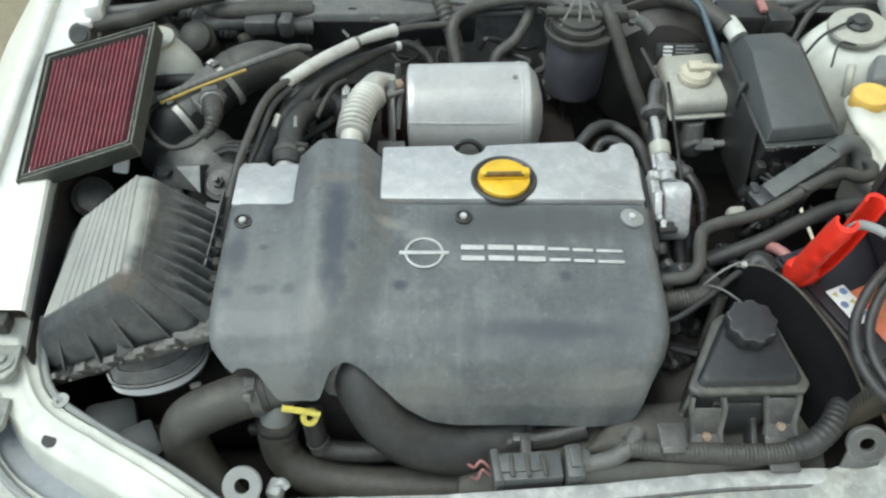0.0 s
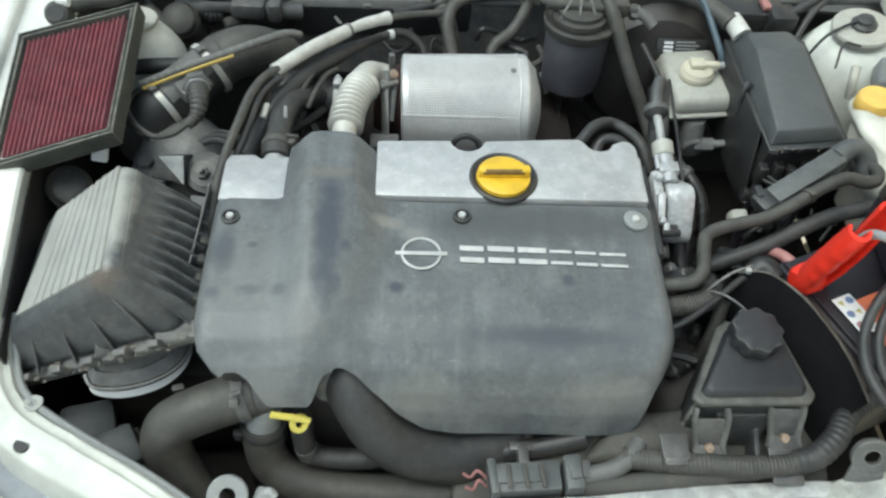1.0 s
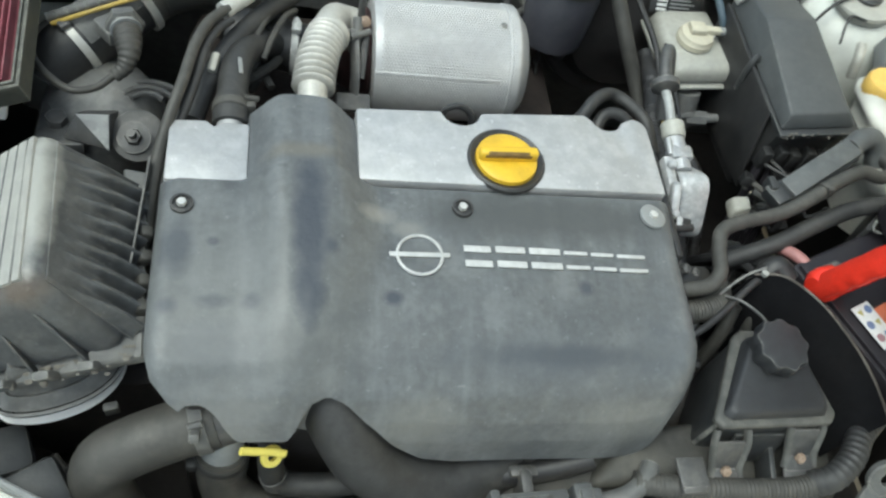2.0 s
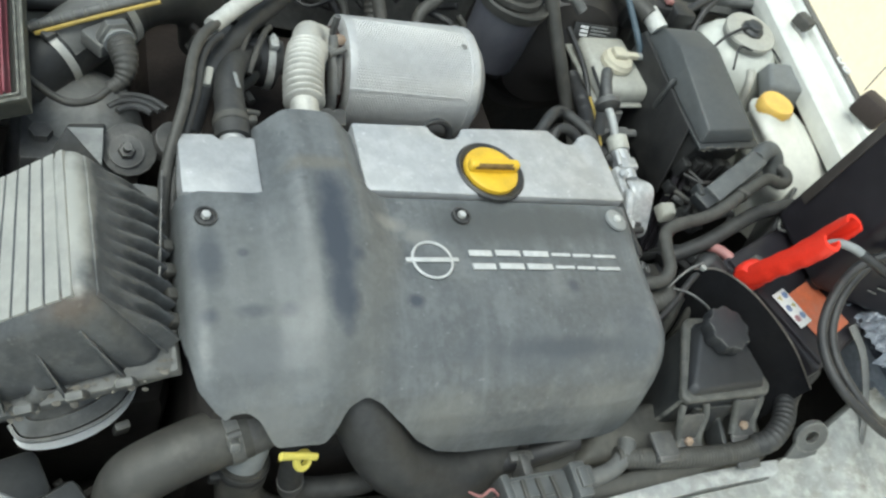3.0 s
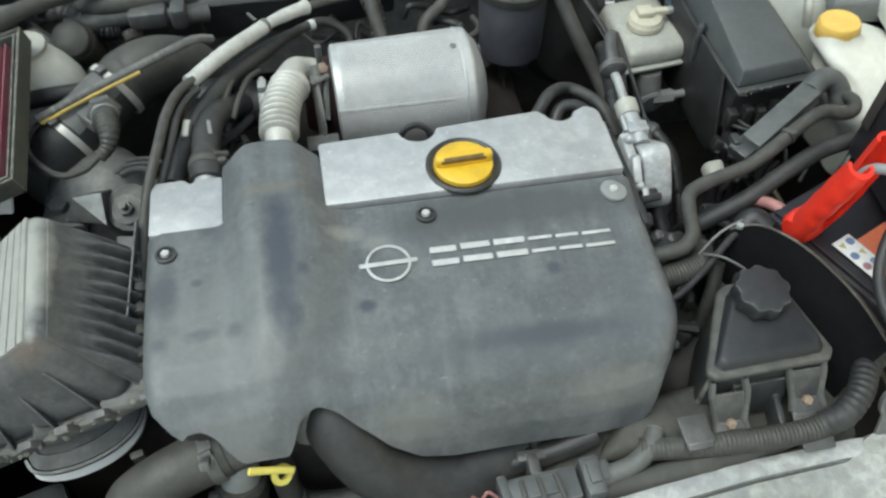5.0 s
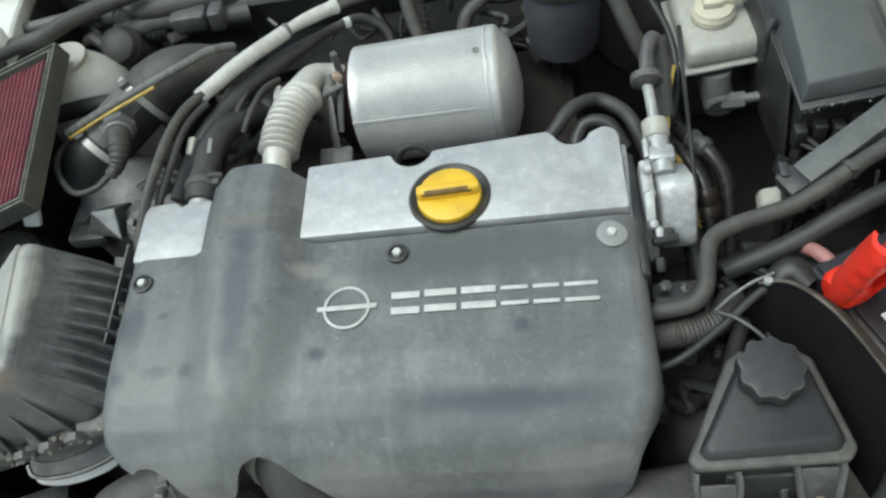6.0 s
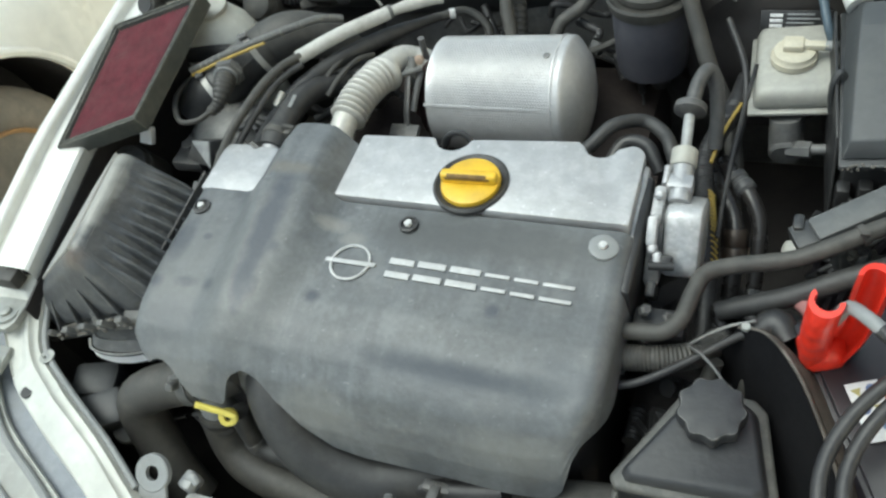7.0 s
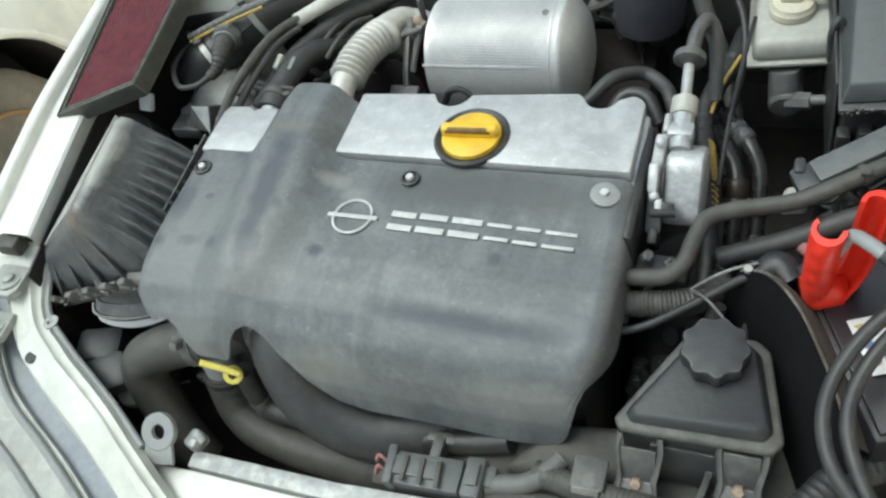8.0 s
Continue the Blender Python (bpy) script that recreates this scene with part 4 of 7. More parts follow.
part("bracket", join(tube([(-0.070, 0.915, 0.855), (-0.068, 0.895, 0.842), (-0.067, 0.875, 0.825), (-0.067, 0.862, 0.805)], 0.007, 10, 6, None, 0.5), tube([(-0.056, 0.920, 0.850), (-0.058, 0.898, 0.838), (-0.060, 0.878, 0.822)], 0.0045, 8, 6), rbox((-0.068, 0.855, 0.806), (0.040, 0.022, 0.008), 0.003, (20, 0, 0))), M_GRIME, bell)

# ---- panel air filter lying on the wing ----
filt = thing("panel_air_filter", (-0.47, 0.85, 0.85), "red pleated panel air filter in grey rubber frame", "air filter")
F_TL, F_TR, F_BR, F_BL = Vector((-0.554, 0.951, 0.892)), Vector((-0.398, 0.983, 0.925)), Vector((-0.384, 0.757, 0.901)), Vector((-0.539, 0.737, 0.854))
F_N = (F_TR - F_TL).cross(F_BL - F_TL).normalized()
F_N = F_N if F_N.z > 0 else -F_N


def on_filter(u, v, h=0.0):
    return F_TL.lerp(F_TR, u).lerp(F_BL.lerp(F_BR, u), v) + F_N * h


def pleats():
    bm = bmesh.new()
    shape = ((0.0, 0.0), (0.22, 0.02), (0.50, -0.85), (0.72, -1.0))
    n, m = 20, 24
    g = []
    for i in range(n):
        for q, h in shape:
            u = 0.085 + 0.83 * (i + q) / n
            g.append([bm.verts.new(on_filter(u + 0.0006 * math.sin(j * 0.25 + i * 1.7), 0.065 + 0.87 * j / m, -0.004 + 0.010 * h + 0.0002 * math.sin(j * 2.1 + i))) for j in range(m + 1)])
    for a, b in zip(g, g[1:]):
        for j in range(m):
            bm.faces.new((a[j], b[j], b[j + 1], a[j + 1]))
    return bm


def rim():
    bm = bmesh.new()
    prof = [(0.004, -0.026), (0.0, -0.004), (0.001, -0.001), (0.004, 0.0), (0.014, 0.0), (0.018, -0.0035), (0.036, -0.0035), (0.040, -0.0008), (0.052, -0.0008), (0.058, -0.006), (0.076, -0.014), (0.076, -0.026)]
    rows = []
    for d, h in prof:
        du, dv = d, d * 0.78
        rows.append([bm.verts.new(on_filter(u, v, h)) for u, v in ((du, dv), (1 - du, dv), (1 - du, 1 - dv), (du, 1 - dv))])
    for a, b in zip(rows, rows[1:] + rows[:1]):
        for k in range(4):
            bm.faces.new((a[k], a[(k + 1) % 4], b[(k + 1) % 4], b[k]))
    return bm


part("frame", rim(), M_FRAME, filt)
part("pleated_element", pleats(), M_RED, filt, "red oiled cotton gauze pleats", smooth=False)
part("backing", hexa([on_filter(0.05, 0.04, -0.026), on_filter(0.95, 0.04, -0.026), on_filter(0.95, 0.96, -0.026), on_filter(0.05, 0.96, -0.026)], [on_filter(0.05, 0.04, -0.022), on_filter(0.95, 0.04, -0.022), on_filter(0.95, 0.96, -0.022), on_filter(0.05, 0.96, -0.022)], 0), M_FRAME, filt)

# ---- air filter box ----
box = thing("air_filter_box", (-0.39, 0.61, 0.70), "dusty grey plastic air filter box with ribbed lid", "air box")
L_RB, L_RF, L_LF, L_LB = Vector((-0.350, 0.695, 0.922)), Vector((-0.340, 0.548, 0.906)), Vector((-0.474, 0.552, 0.800)), Vector((-0.452, 0.692, 0.835))
B_FR, B_BR, B_FL, B_BL = Vector((-0.270, 0.532, 0.818)), Vector((-0.280, 0.705, 0.840)), Vector((-0.488, 0.520, 0.730)), Vector((-0.50, 0.715, 0.758))
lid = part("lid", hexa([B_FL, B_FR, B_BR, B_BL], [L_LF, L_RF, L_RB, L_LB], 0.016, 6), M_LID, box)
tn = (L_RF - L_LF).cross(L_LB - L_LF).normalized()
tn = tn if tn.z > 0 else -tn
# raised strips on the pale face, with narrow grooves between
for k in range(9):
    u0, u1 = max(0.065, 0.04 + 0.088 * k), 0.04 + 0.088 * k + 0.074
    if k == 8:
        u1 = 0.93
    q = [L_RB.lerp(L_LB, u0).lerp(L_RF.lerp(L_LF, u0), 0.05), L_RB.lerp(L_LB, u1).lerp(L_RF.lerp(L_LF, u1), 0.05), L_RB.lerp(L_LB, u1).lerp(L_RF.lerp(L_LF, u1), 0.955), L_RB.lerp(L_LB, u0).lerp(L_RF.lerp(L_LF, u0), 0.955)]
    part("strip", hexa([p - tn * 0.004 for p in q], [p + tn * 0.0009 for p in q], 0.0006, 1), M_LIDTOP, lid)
# corrugated engine side, and fins down the front
OUT = (B_BR - L_RB).cross(L_RF - L_RB).normalized()
OUT = OUT if OUT.x > 0 else -OUT


def ribbed(u, v):
    """Engine side of the lid: shallow waves that deepen towards its foot."""
    p = L_RB.lerp(L_RF, 0.06 + 0.86 * u).lerp(B_BR.lerp(B_FR, 0.04 + 0.90 * u), 0.14 + 0.85 * v)
    ph = (9.5 * u + 0.35 * v) % 1.0
    wave = smooth(0.0, 0.16, ph) * smooth(0.62, 0.30, ph)
    amp = 0.0115 * smooth(0.12 + 0.10 * math.sin(5.1 * int(9.5 * u + 0.35 * v)), 0.75, v)
    return p + OUT * (0.0015 + amp * wave + 0.0008 * noise.noise(p * 60)) * smooth(0.0, 0.04, u) * smooth(1.0, 0.97, u)


part("ribbed_side", sheet(ribbed, 150, 24, 0.002), M_LID, lid)
for k in range(4):
    f = 0.15 + 0.22 * k
    top, low = L_RF.lerp(L_LF, f), B_FR.lerp(B_FL, f)
    out = Vector((0.1, -1, 0.25)).normalized()
    a, b = top.lerp(low, 0.3), top.lerp(low, 0.95)
    w = (L_RF - L_LF).normalized() * 0.0016
    part("fin", hexa([a - w, a + w, b + w, b - w], [a - w + out * 0.001, a + w + out * 0.001, b + w + out * 0.010, b - w + out * 0.010], 0.0006, 1), M_LID, lid)


def grow(p, c, k, dz):
    return c + (p - c) * k + Vector((0, 0, dz))


bc = (B_FR + B_BR + B_FL + B_BL) / 4
part("flange", hexa([grow(p, bc, 1.06, -0.014) for p in (B_FL, B_FR, B_BR, B_BL)], [grow(p, bc, 1.06, 0.0) for p in (B_FL, B_FR, B_BR, B_BL)], 0.003), M_DUSTY, box)
part("lower_case", hexa([grow(p, bc, 0.55, -0.13) + Vector((0, 0.03, 0)) for p in (B_FL, B_FR, B_BR, B_BL)], [grow(p, bc, 0.97, -0.010) for p in (B_FL, B_FR, B_BR, B_BL)], 0.01), M_BLACK, box)
for k in range(5):
    p = B_FL.lerp(B_FR, 0.14 + 0.175 * k)
    part("clip", rbox((p.x, p.y - 0.008, p.z + 0.006), (0.015, 0.008, 0.020), 0.002, (20, -22, 0)), M_DUSTY, box)
part("corner_plate", hexa([(-0.318, 0.520, 0.802), (-0.258, 0.526, 0.808), (-0.262, 0.586, 0.814), (-0.285, 0.560, 0.816)], [(-0.316, 0.522, 0.812), (-0.262, 0.528, 0.818), (-0.265, 0.582, 0.826), (-0.288, 0.556, 0.830)], 0.003), M_DUSTY, box)
part("side_tab", hexa([(-0.290, 0.668, 0.824), (-0.268, 0.668, 0.826), (-0.272, 0.712, 0.834), (-0.298, 0.716, 0.834)], [(-0.288, 0.670, 0.838), (-0.270, 0.670, 0.838), (-0.274, 0.708, 0.846), (-0.296, 0.712, 0.846)], 0.003), M_DUSTY, box)
for k in range(4):
    p = B_BR.lerp(B_FR, 0.36 + 0.14 * k)
    part("clip", rbox((p.x + 0.006, p.y, p.z + 0.006), (0.012, 0.012, 0.014), 0.003, (0, 25, 8)), M_HOSE, box)
cr = bmesh.new()
rnd_c = random.Random(5)
for k in range(70):
    p = B_FL.lerp(B_FR, rnd_c.uniform(0.1, 1.0)) + Vector((0, rnd_c.uniform(-0.016, 0.006), rnd_c.uniform(0.0, 0.006)))
    bmesh.ops.create_icosphere(cr, subdivisions=1, radius=rnd_c.uniform(0.0010, 0.0030), matrix=Matrix.Translation(p) @ Matrix.Diagonal((1.4, 1.0, 0.35, 1)))
tagged(part("dirt_crust", cr, M_CRUST, box), kind="stuff")

# intake trumpet under the box
horn = thing("intake_snorkel", (-0.33, 0.52, 0.70), "dusty pale intake snorkel with oval lip", "snorkel")


RIM_LINE = curve([(-0.392, 0.520, 0.752), (-0.384, 0.509, 0.748), (-0.366, 0.511, 0.739), (-0.343, 0.519, 0.733), (-0.318, 0.533, 0.730), (-0.300, 0.551, 0.733), (-0.292, 0.575, 0.740)], 8)


def on_rim(t, out=0.0, dz=0.0):
    """Along the snorkel's mouth; out is away from its middle."""
    i = t * (len(RIM_LINE) - 1)
    k = min(int(i), len(RIM_LINE) - 2)
    p = RIM_LINE[k].lerp(RIM_LINE[k + 1], i - k)
    away = Vector((p.x + 0.350, p.y - 0.572, 0)).normalized()
    return p + away * out + Vector((0, 0, dz))


part("lip", sheet(lambda u, v: on_rim(u, 0.002 - 0.010 * v, 0.002 + 0.012 * v), 30, 5, 0.003), M_CAST, horn, "dusty pale grey lip")
# brightness of the upturned rim, put into a white band
part("rim_band", sheet(lambda u, v: on_rim(0.06 + 0.90 * u, 0.0045 + 0.005 * v * math.sin(math.pi * u) ** 0.5, -0.001 - 0.012 * v * math.sin(math.pi * (0.12 + 0.84 * u)) ** 0.6), 28, 2, 0.001), M_WHITE, horn, "white band on the bright rim")
part("skirt", sheet(lambda u, v: on_rim(u, 0.004 - 0.008 * v, 0.003 - 0.034 * v), 30, 5, 0.003), M_CAST, horn)
part("body", sheet(lambda u, v: on_rim(u, -0.010 - 0.012 * v, 0.010 + 0.035 * v), 30, 4, 0.003), M_CAST, horn)
part("tab", rbox((-0.303, 0.528, 0.700), (0.014, 0.008, 0.024), 0.002, (10, 0, 15)), M_DUSTY, horn)

# ---- engine mount ----
mount = thing("engine_mount", (-0.33, 0.79, 0.74), "grimy cast engine mount with a bolt and washer", "engine mount")
part("dome", lathe([(0.072, -0.11), (0.066, -0.02), (0.056, 0.012), (0.035, 0.028), (0.01, 0.032)], (-0.338, 0.838, 0.790), (0.05, -0.25, 1), 36), M_CAST, mount, "pale dusty casting dome")
WEB = [Vector(p) for p in ((-0.352, 0.790, 0.831), (-0.319, 0.787, 0.836), (-0.320, 0.765, 0.805), (-0.366, 0.776, 0.809))]
part("web", hexa([p + Vector((0.004, 0.035, -0.030)) for p in WEB], WEB, 0.002), M_GRIME, mount, "dark casting web")
part("bare_face", hexa([p + Vector((0, -0.0004, 0.0002)) for p in WEB[:3]], [p + Vector((0, -0.0022, 0.0014)) for p in WEB[:3]], 0.0005, 1), M_SCUFF, mount, "bare pale casting face")
ear = prism(arc(0, 0, 0.028, 200, 520, 14), -0.004, 0.004, 0.0015)
ear.transform(pose(-0.294, 0.786, 0.806, 30, 0, 0))
part("ear", ear, M_GRIME, mount)
part("washer", lathe([(0.017, 0), (0.017, 0.003), (0.009, 0.004)], (-0.297, 0.780, 0.810), (0, -0.5, 0.87), 24), M_GRIME, mount)
bolt((-0.297, 0.778, 0.813), 0.0085, M_GRIME, mount, axis=(0, -0.5, 0.87))
part("stud", rod((-0.297, 0.776, 0.818), (-0.297, 0.768, 0.832), 0.004), M_GRIME, mount)
for k in range(3):
    part("fin", tube([(-0.288 + (0.022 + 0.011 * k) * math.cos(radians(d)), 0.812 + (0.022 + 0.011 * k) * math.sin(radians(d)), 0.820 - 0.003 * k) for d in (40, 65, 90, 115, 140)], 0.0036, 8, 4), M_GRIME, mount)
part("foot", join(rbox((-0.37, 0.80, 0.795), (0.05, 0.06, 0.02), 0.006), lathe([(0.011, 0), (0.011, 0.008)], (-0.375, 0.80, 0.806), (0, 0, 1), 6)), M_GRIME, mount)
part("lug", lathe([(0.02, 0), (0.02, 0.02), (0.012, 0.022)], (-0.255, 0.80, 0.80), (0.3, -0.4, 1), 20), M_GRIME, mount)

# ---- mass air-flow pipe ----
maf = thing("air_flow_pipe", (-0.30, 0.89, 0.82), "dusty grey air intake pipe with steel hose clamps", "intake pipe")
C1, C2 = Vector((-0.364, 0.886, 0.832)), Vector((-0.306, 0.938, 0.855))
AX = (C2 - C1).normalized()
part("meter_body", tube([C1 - AX * 0.040 + Vector((0, 0, -0.012)), C1 - AX * 0.015, C1, C1.lerp(C2, 0.5), C2, C2 + AX * 0.01], 0.0330, 28, 5), M_RUBBER, maf)
CS = AX.cross(Vector((0, 0, 1))).normalized()
CU = CS.cross(AX)
# paler shell on the pipe's top: dust there, and skylight put into its colour
part("meter_casting", sheet(lambda u, v: C1.lerp(C2, 0.10 + 0.85 * u) + 0.0343 * (math.cos(radians(35 + 120 * v)) * CS + math.sin(radians(35 + 120 * v)) * CU), 10, 14, 0.002), M_DUSTY, maf, "dusty sky-lit upper casting")
part("rubber_elbow", tube([C2 - AX * 0.004, C2 + AX * 0.022, (-0.268, 0.962, 0.866), (-0.243, 0.975, 0.860), (-0.220, 0.984, 0.844), (-0.204, 0.988, 0.815), (-0.198, 0.988, 0.78)], 0.0358, 28, 10, lambda s: 1 - 0.04 * smooth(0.0, 0.02, s) + 0.03 * math.exp(-((s - 0.024) / 0.004) ** 2) - 0.10 * smooth(0.05, 0.10, s)), M_HOSE, maf)
for c, r in ((C1, 0.0345), (C2, 0.0378)):
    part("hose_clamp", lathe([(r - 0.001, -0.004), (r, -0.004), (r, 0.0045), (r - 0.001, 0.0045)], c, AX, 40), M_BELLOWS, maf, "dull steel band clamp")
    part("clamp_screw", rbox(c + CU * (r + 0.003) + CS * 0.004, (0.012, 0.010, 0.007), 0.002, (0, 0, 40)), M_GRIME, maf)
part("sensor_housing", join(rbox((-0.318, 0.876, 0.871), (0.036, 0.03, 0.018), 0.004, (0, 0, 40)), lathe([(0.018, -0.006), (0.0195, 0.0), (0.0195, 0.005), (0.015, 0.007), (0.0145, 0.012)], (-0.308, 0.868, 0.883), (0.25, -0.9, 0.15), 6)), M_DUSTY, maf)
part("seal_ring", lathe([(0.0152, 0), (0.0158, 0.0012), (0.0152, 0.0024)], (-0.3055, 0.8585, 0.8855), (0.25, -0.9, 0.05), 24), M_PALE, maf)
part("boot", tube([(-0.3045, 0.856, 0.885), (-0.301, 0.840, 0.884), (-0.300, 0.828, 0.880), (-0.304, 0.818, 0.872), (-0.314, 0.811, 0.866)], 0.0140, 18, 24, lambda s: (1 - 0.45 * smooth(0.010, 0.052, s)) * (1 - 0.10 * (0.5 + 0.5 * math.sin(s * 1150)))), M_HOSE, maf)
part("sensor_cable", tube([(-0.314, 0.811, 0.867), (-0.330, 0.798, 0.862), (-0.352, 0.792, 0.863), (-0.376, 0.812, 0.860), (-0.396, 0.842, 0.856), (-0.402, 0.872, 0.852), (-0.388, 0.888, 0.858)], 0.0038, 10, 8), M_HOSE, maf)
conduit = thing("striped_conduit", (-0.3, 0.9, 0.87), "grey corrugated conduit with a yellow stripe", "cable")
CON = [(-0.386, 0.884, 0.868), (-0.330, 0.898, 0.886), (-0.270, 0.917, 0.900), (-0.232, 0.938, 0.903), (-0.205, 0.962, 0.898), (-0.188, 0.985, 0.880)]
part("sleeve", tube(CON, 0.0058, 12, 40, ribs(0.0035, 0.14)), M_DUSTY, conduit)
part("stripe", tube([(x + 0.0048, y - 0.0078, z - 0.0005) for x, y, z in CON[:3]], 0.0024, 8, 30, ribs(0.0035, 0.10)), M_STRIPE, conduit, "yellow tape stripe")

hose_dark = tube([(-0.44, 0.945, 0.842), (-0.40, 0.948, 0.846), (-0.36, 0.952, 0.846), (-0.32, 0.965, 0.836)], 0.011, 14)
tagged(part("tower_hose", hose_dark, M_RUBBER), "black rubber hose across the strut tower", "hose")
# small white plastic tab and the round port behind the box
tagged(part("white_tag", rbox((-0.422, 0.787, 0.838), (0.019, 0.010, 0.024), 0.002, (-35, 10, 0)), M_WHITE), "small white plastic tag", "tag")
port = thing("intake_port", (-0.47, 0.77, 0.74), "dusty round intake port behind the air box", "duct")
part("pipe", lathe([(0.0265, -0.08), (0.0265, 0.0), (0.0245, 0.003), (0.0220, 0.0), (0.0205, -0.02), (0.004, -0.03)], (-0.468, 0.768, 0.797), (0.25, -0.45, 0.85), 32), M_HOSE, port)
part("band", lathe([(0.0268, -0.016), (0.0282, -0.015), (0.0282, -0.008), (0.0268, -0.007)], (-0.468, 0.768, 0.797), (0.25, -0.45, 0.85), 32), M_GRIME, port)

# ---- hose pair with white sleeve ----
pair = thing("sleeved_hose", (-0.2, 0.9, 0.86), "black hose in a white protective sleeve", "hose")
part("hose", tube([(-0.274, 0.60, 0.80), (-0.271, 0.66, 0.825), (-0.268, 0.710, 0.843), (-0.262, 0.740, 0.860), (-0.253, 0.767, 0.877), (-0.245, 0.796, 0.886), (-0.237, 0.840, 0.890), (-0.225, 0.874, 0.891), (-0.208, 0.898, 0.890)], 0.0058, 12), M_HOSE, pair)
part("twin_hose", tube([(-0.264, 0.615, 0.80), (-0.261, 0.67, 0.826), (-0.258, 0.718, 0.840), (-0.251, 0.748, 0.855), (-0.242, 0.776, 0.868), (-0.234, 0.806, 0.877), (-0.227, 0.846, 0.882), (-0.216, 0.872, 0.883), (-0.203, 0.888, 0.884)], 0.0046, 12), M_RUBBER, pair)
part("sleeve", tube([(-0.213, 0.896, 0.887), (-0.172, 0.944, 0.887), (-0.124, 0.998, 0.880)], 0.0092, 16, 10, lambda s: 1 + 0.03 * math.sin(s * 420)), M_FOIL, pair, "white fabric sleeve")
part("sleeve_end", tube([(-0.126, 0.996, 0.880), (-0.114, 1.010, 0.878), (-0.09, 1.032, 0.873), (-0.067, 1.050, 0.868)], 0.0085, 16, 10, lambda s: 0.75 + 0.25 * smooth(0.0, 0.05, s) + 0.16 * smooth(0.070, 0.078, s)), M_FOIL, pair, "flared pale sleeve end")
part("outlet", tube([(-0.07, 1.048, 0.8685), (-0.03, 1.066, 0.864), (0.02, 1.08, 0.86)], 0.0055, 10), M_HOSE, pair)
part("tie", join(lathe([(0.0095, 0), (0.0095, 0.005)], (-0.124, 0.999, 0.880), (0.03, 0.03, -0.006), 16), rod((-0.132, 1.003, 0.888), (-0.141, 1.008, 0.896), 0.0022, 8)), M_DUSTY, pair)
hose2 = thing("black_hose", (-0.2, 0.9, 0.85), "dusty black rubber hose with a white tie", "hose")
part("hose", tube([(-0.238, 0.785, 0.838), (-0.224, 0.828, 0.852), (-0.204, 0.872, 0.862), (-0.168, 0.930, 0.862), (-0.124, 0.993, 0.850), (-0.079, 1.052, 0.833)], 0.0108, 14, 8, lambda q: 1 - 0.40 * smooth(0.22, 0.31, q)), M_RUBBER, hose2)
part("thin_end", tube([(-0.080, 1.051, 0.833), (-0.048, 1.070, 0.829), (-0.018, 1.062, 0.814), (-0.008, 1.042, 0.79)], 0.0062, 12), M_HOSE, hose2)
part("tie", lathe([(0.0066, -0.004), (0.0072, -0.004), (0.0072, 0.004), (0.0066, 0.004)], (-0.064, 1.061, 0.8312), (0.85, 0.45, -0.12), 16), M_WHITE, hose2)
part("plug", rbox((-0.219, 0.838, 0.868), (0.009, 0.022, 0.012), 0.003, (20, 0, -12)), M_RES, hose2)
tagged(part("cover_side_strip", hexa([(-0.287, 0.58, 0.78), (-0.283, 0.58, 0.78), (-0.272, 0.71, 0.79), (-0.276, 0.71, 0.79)], [(-0.279, 0.60, 0.848), (-0.277, 0.60, 0.848), (-0.270, 0.715, 0.862), (-0.272, 0.715, 0.862)], 0.0005, 1), M_GRIME), "thin grey plastic side strip by the cover", "trim")

breather = thing("breather_hose", (-0.2, 0.8, 0.84), "black rubber breather hose on a metal stub", "hose")
part("stub", rod((-0.2005, 0.745, 0.850), (-0.199, 0.772, 0.858), 0.0138), M_ALU, breather)
part("hose", tube([(-0.199, 0.764, 0.857), (-0.199, 0.795, 0.862), (-0.198, 0.828, 0.863), (-0.193, 0.858, 0.860), (-0.182, 0.885, 0.850), (-0.166, 0.910, 0.834), (-0.142, 0.928, 0.816)], 0.0158, 22, 8, lambda q: 1 + 0.16 * smooth(0.036, 0.024, q)), M_RUBBER, breather)
part("clamp", join(lathe([(0.0186, 0), (0.0196, 0.001), (0.0196, 0.008), (0.0186, 0.009)], (-0.199, 0.778, 0.860), (0, 1, 0.1), 24), rbox((-0.180, 0.783, 0.866), (0.01, 0.012, 0.014), 0.002), rod((-0.187, 0.786, 0.876), (-0.173, 0.788, 0.872), 0.003, 8)), M_HOSE, breather)
part("bar_mark", rbox((-0.1920, 0.828, 0.8778), (0.0045, 0.022, 0.0010), 0.0003, (0, 20, 6)), M_PALE, breather)
for k in range(2):
    wire = thing("thin_pipe", (-0.16, 0.9, 0.86), "thin dark fuel line", "pipe", "fuel lines")
    part("pipe", tube([(-0.186 + 0.016 * k, 0.868, 0.850), (-0.176 + 0.016 * k, 0.895, 0.862 - 0.003 * k), (-0.164 + 0.016 * k, 0.925, 0.864 - 0.003 * k), (-0.152 + 0.016 * k, 0.950, 0.850)], 0.0036, 8), M_HOSE, wire)

turbo = thing("turbo_hose", (-0.15, 0.93, 0.78), "black rubber turbo hose with an upright band clamp", "hose")
part("hose", tube([(-0.205, 0.945, 0.815), (-0.175, 0.936, 0.818), (-0.145, 0.930, 0.815), (-0.125, 0.928, 0.812)], 0.030, 24, 6), M_BLACK, turbo)
part("band_clamp", lathe([(0.031, 0), (0.0318, 0.001), (0.0318, 0.008), (0.031, 0.009)], (-0.139, 0.929, 0.814), (1, -0.05, 0), 32), M_SCUFF, turbo, "dull steel band clamp")
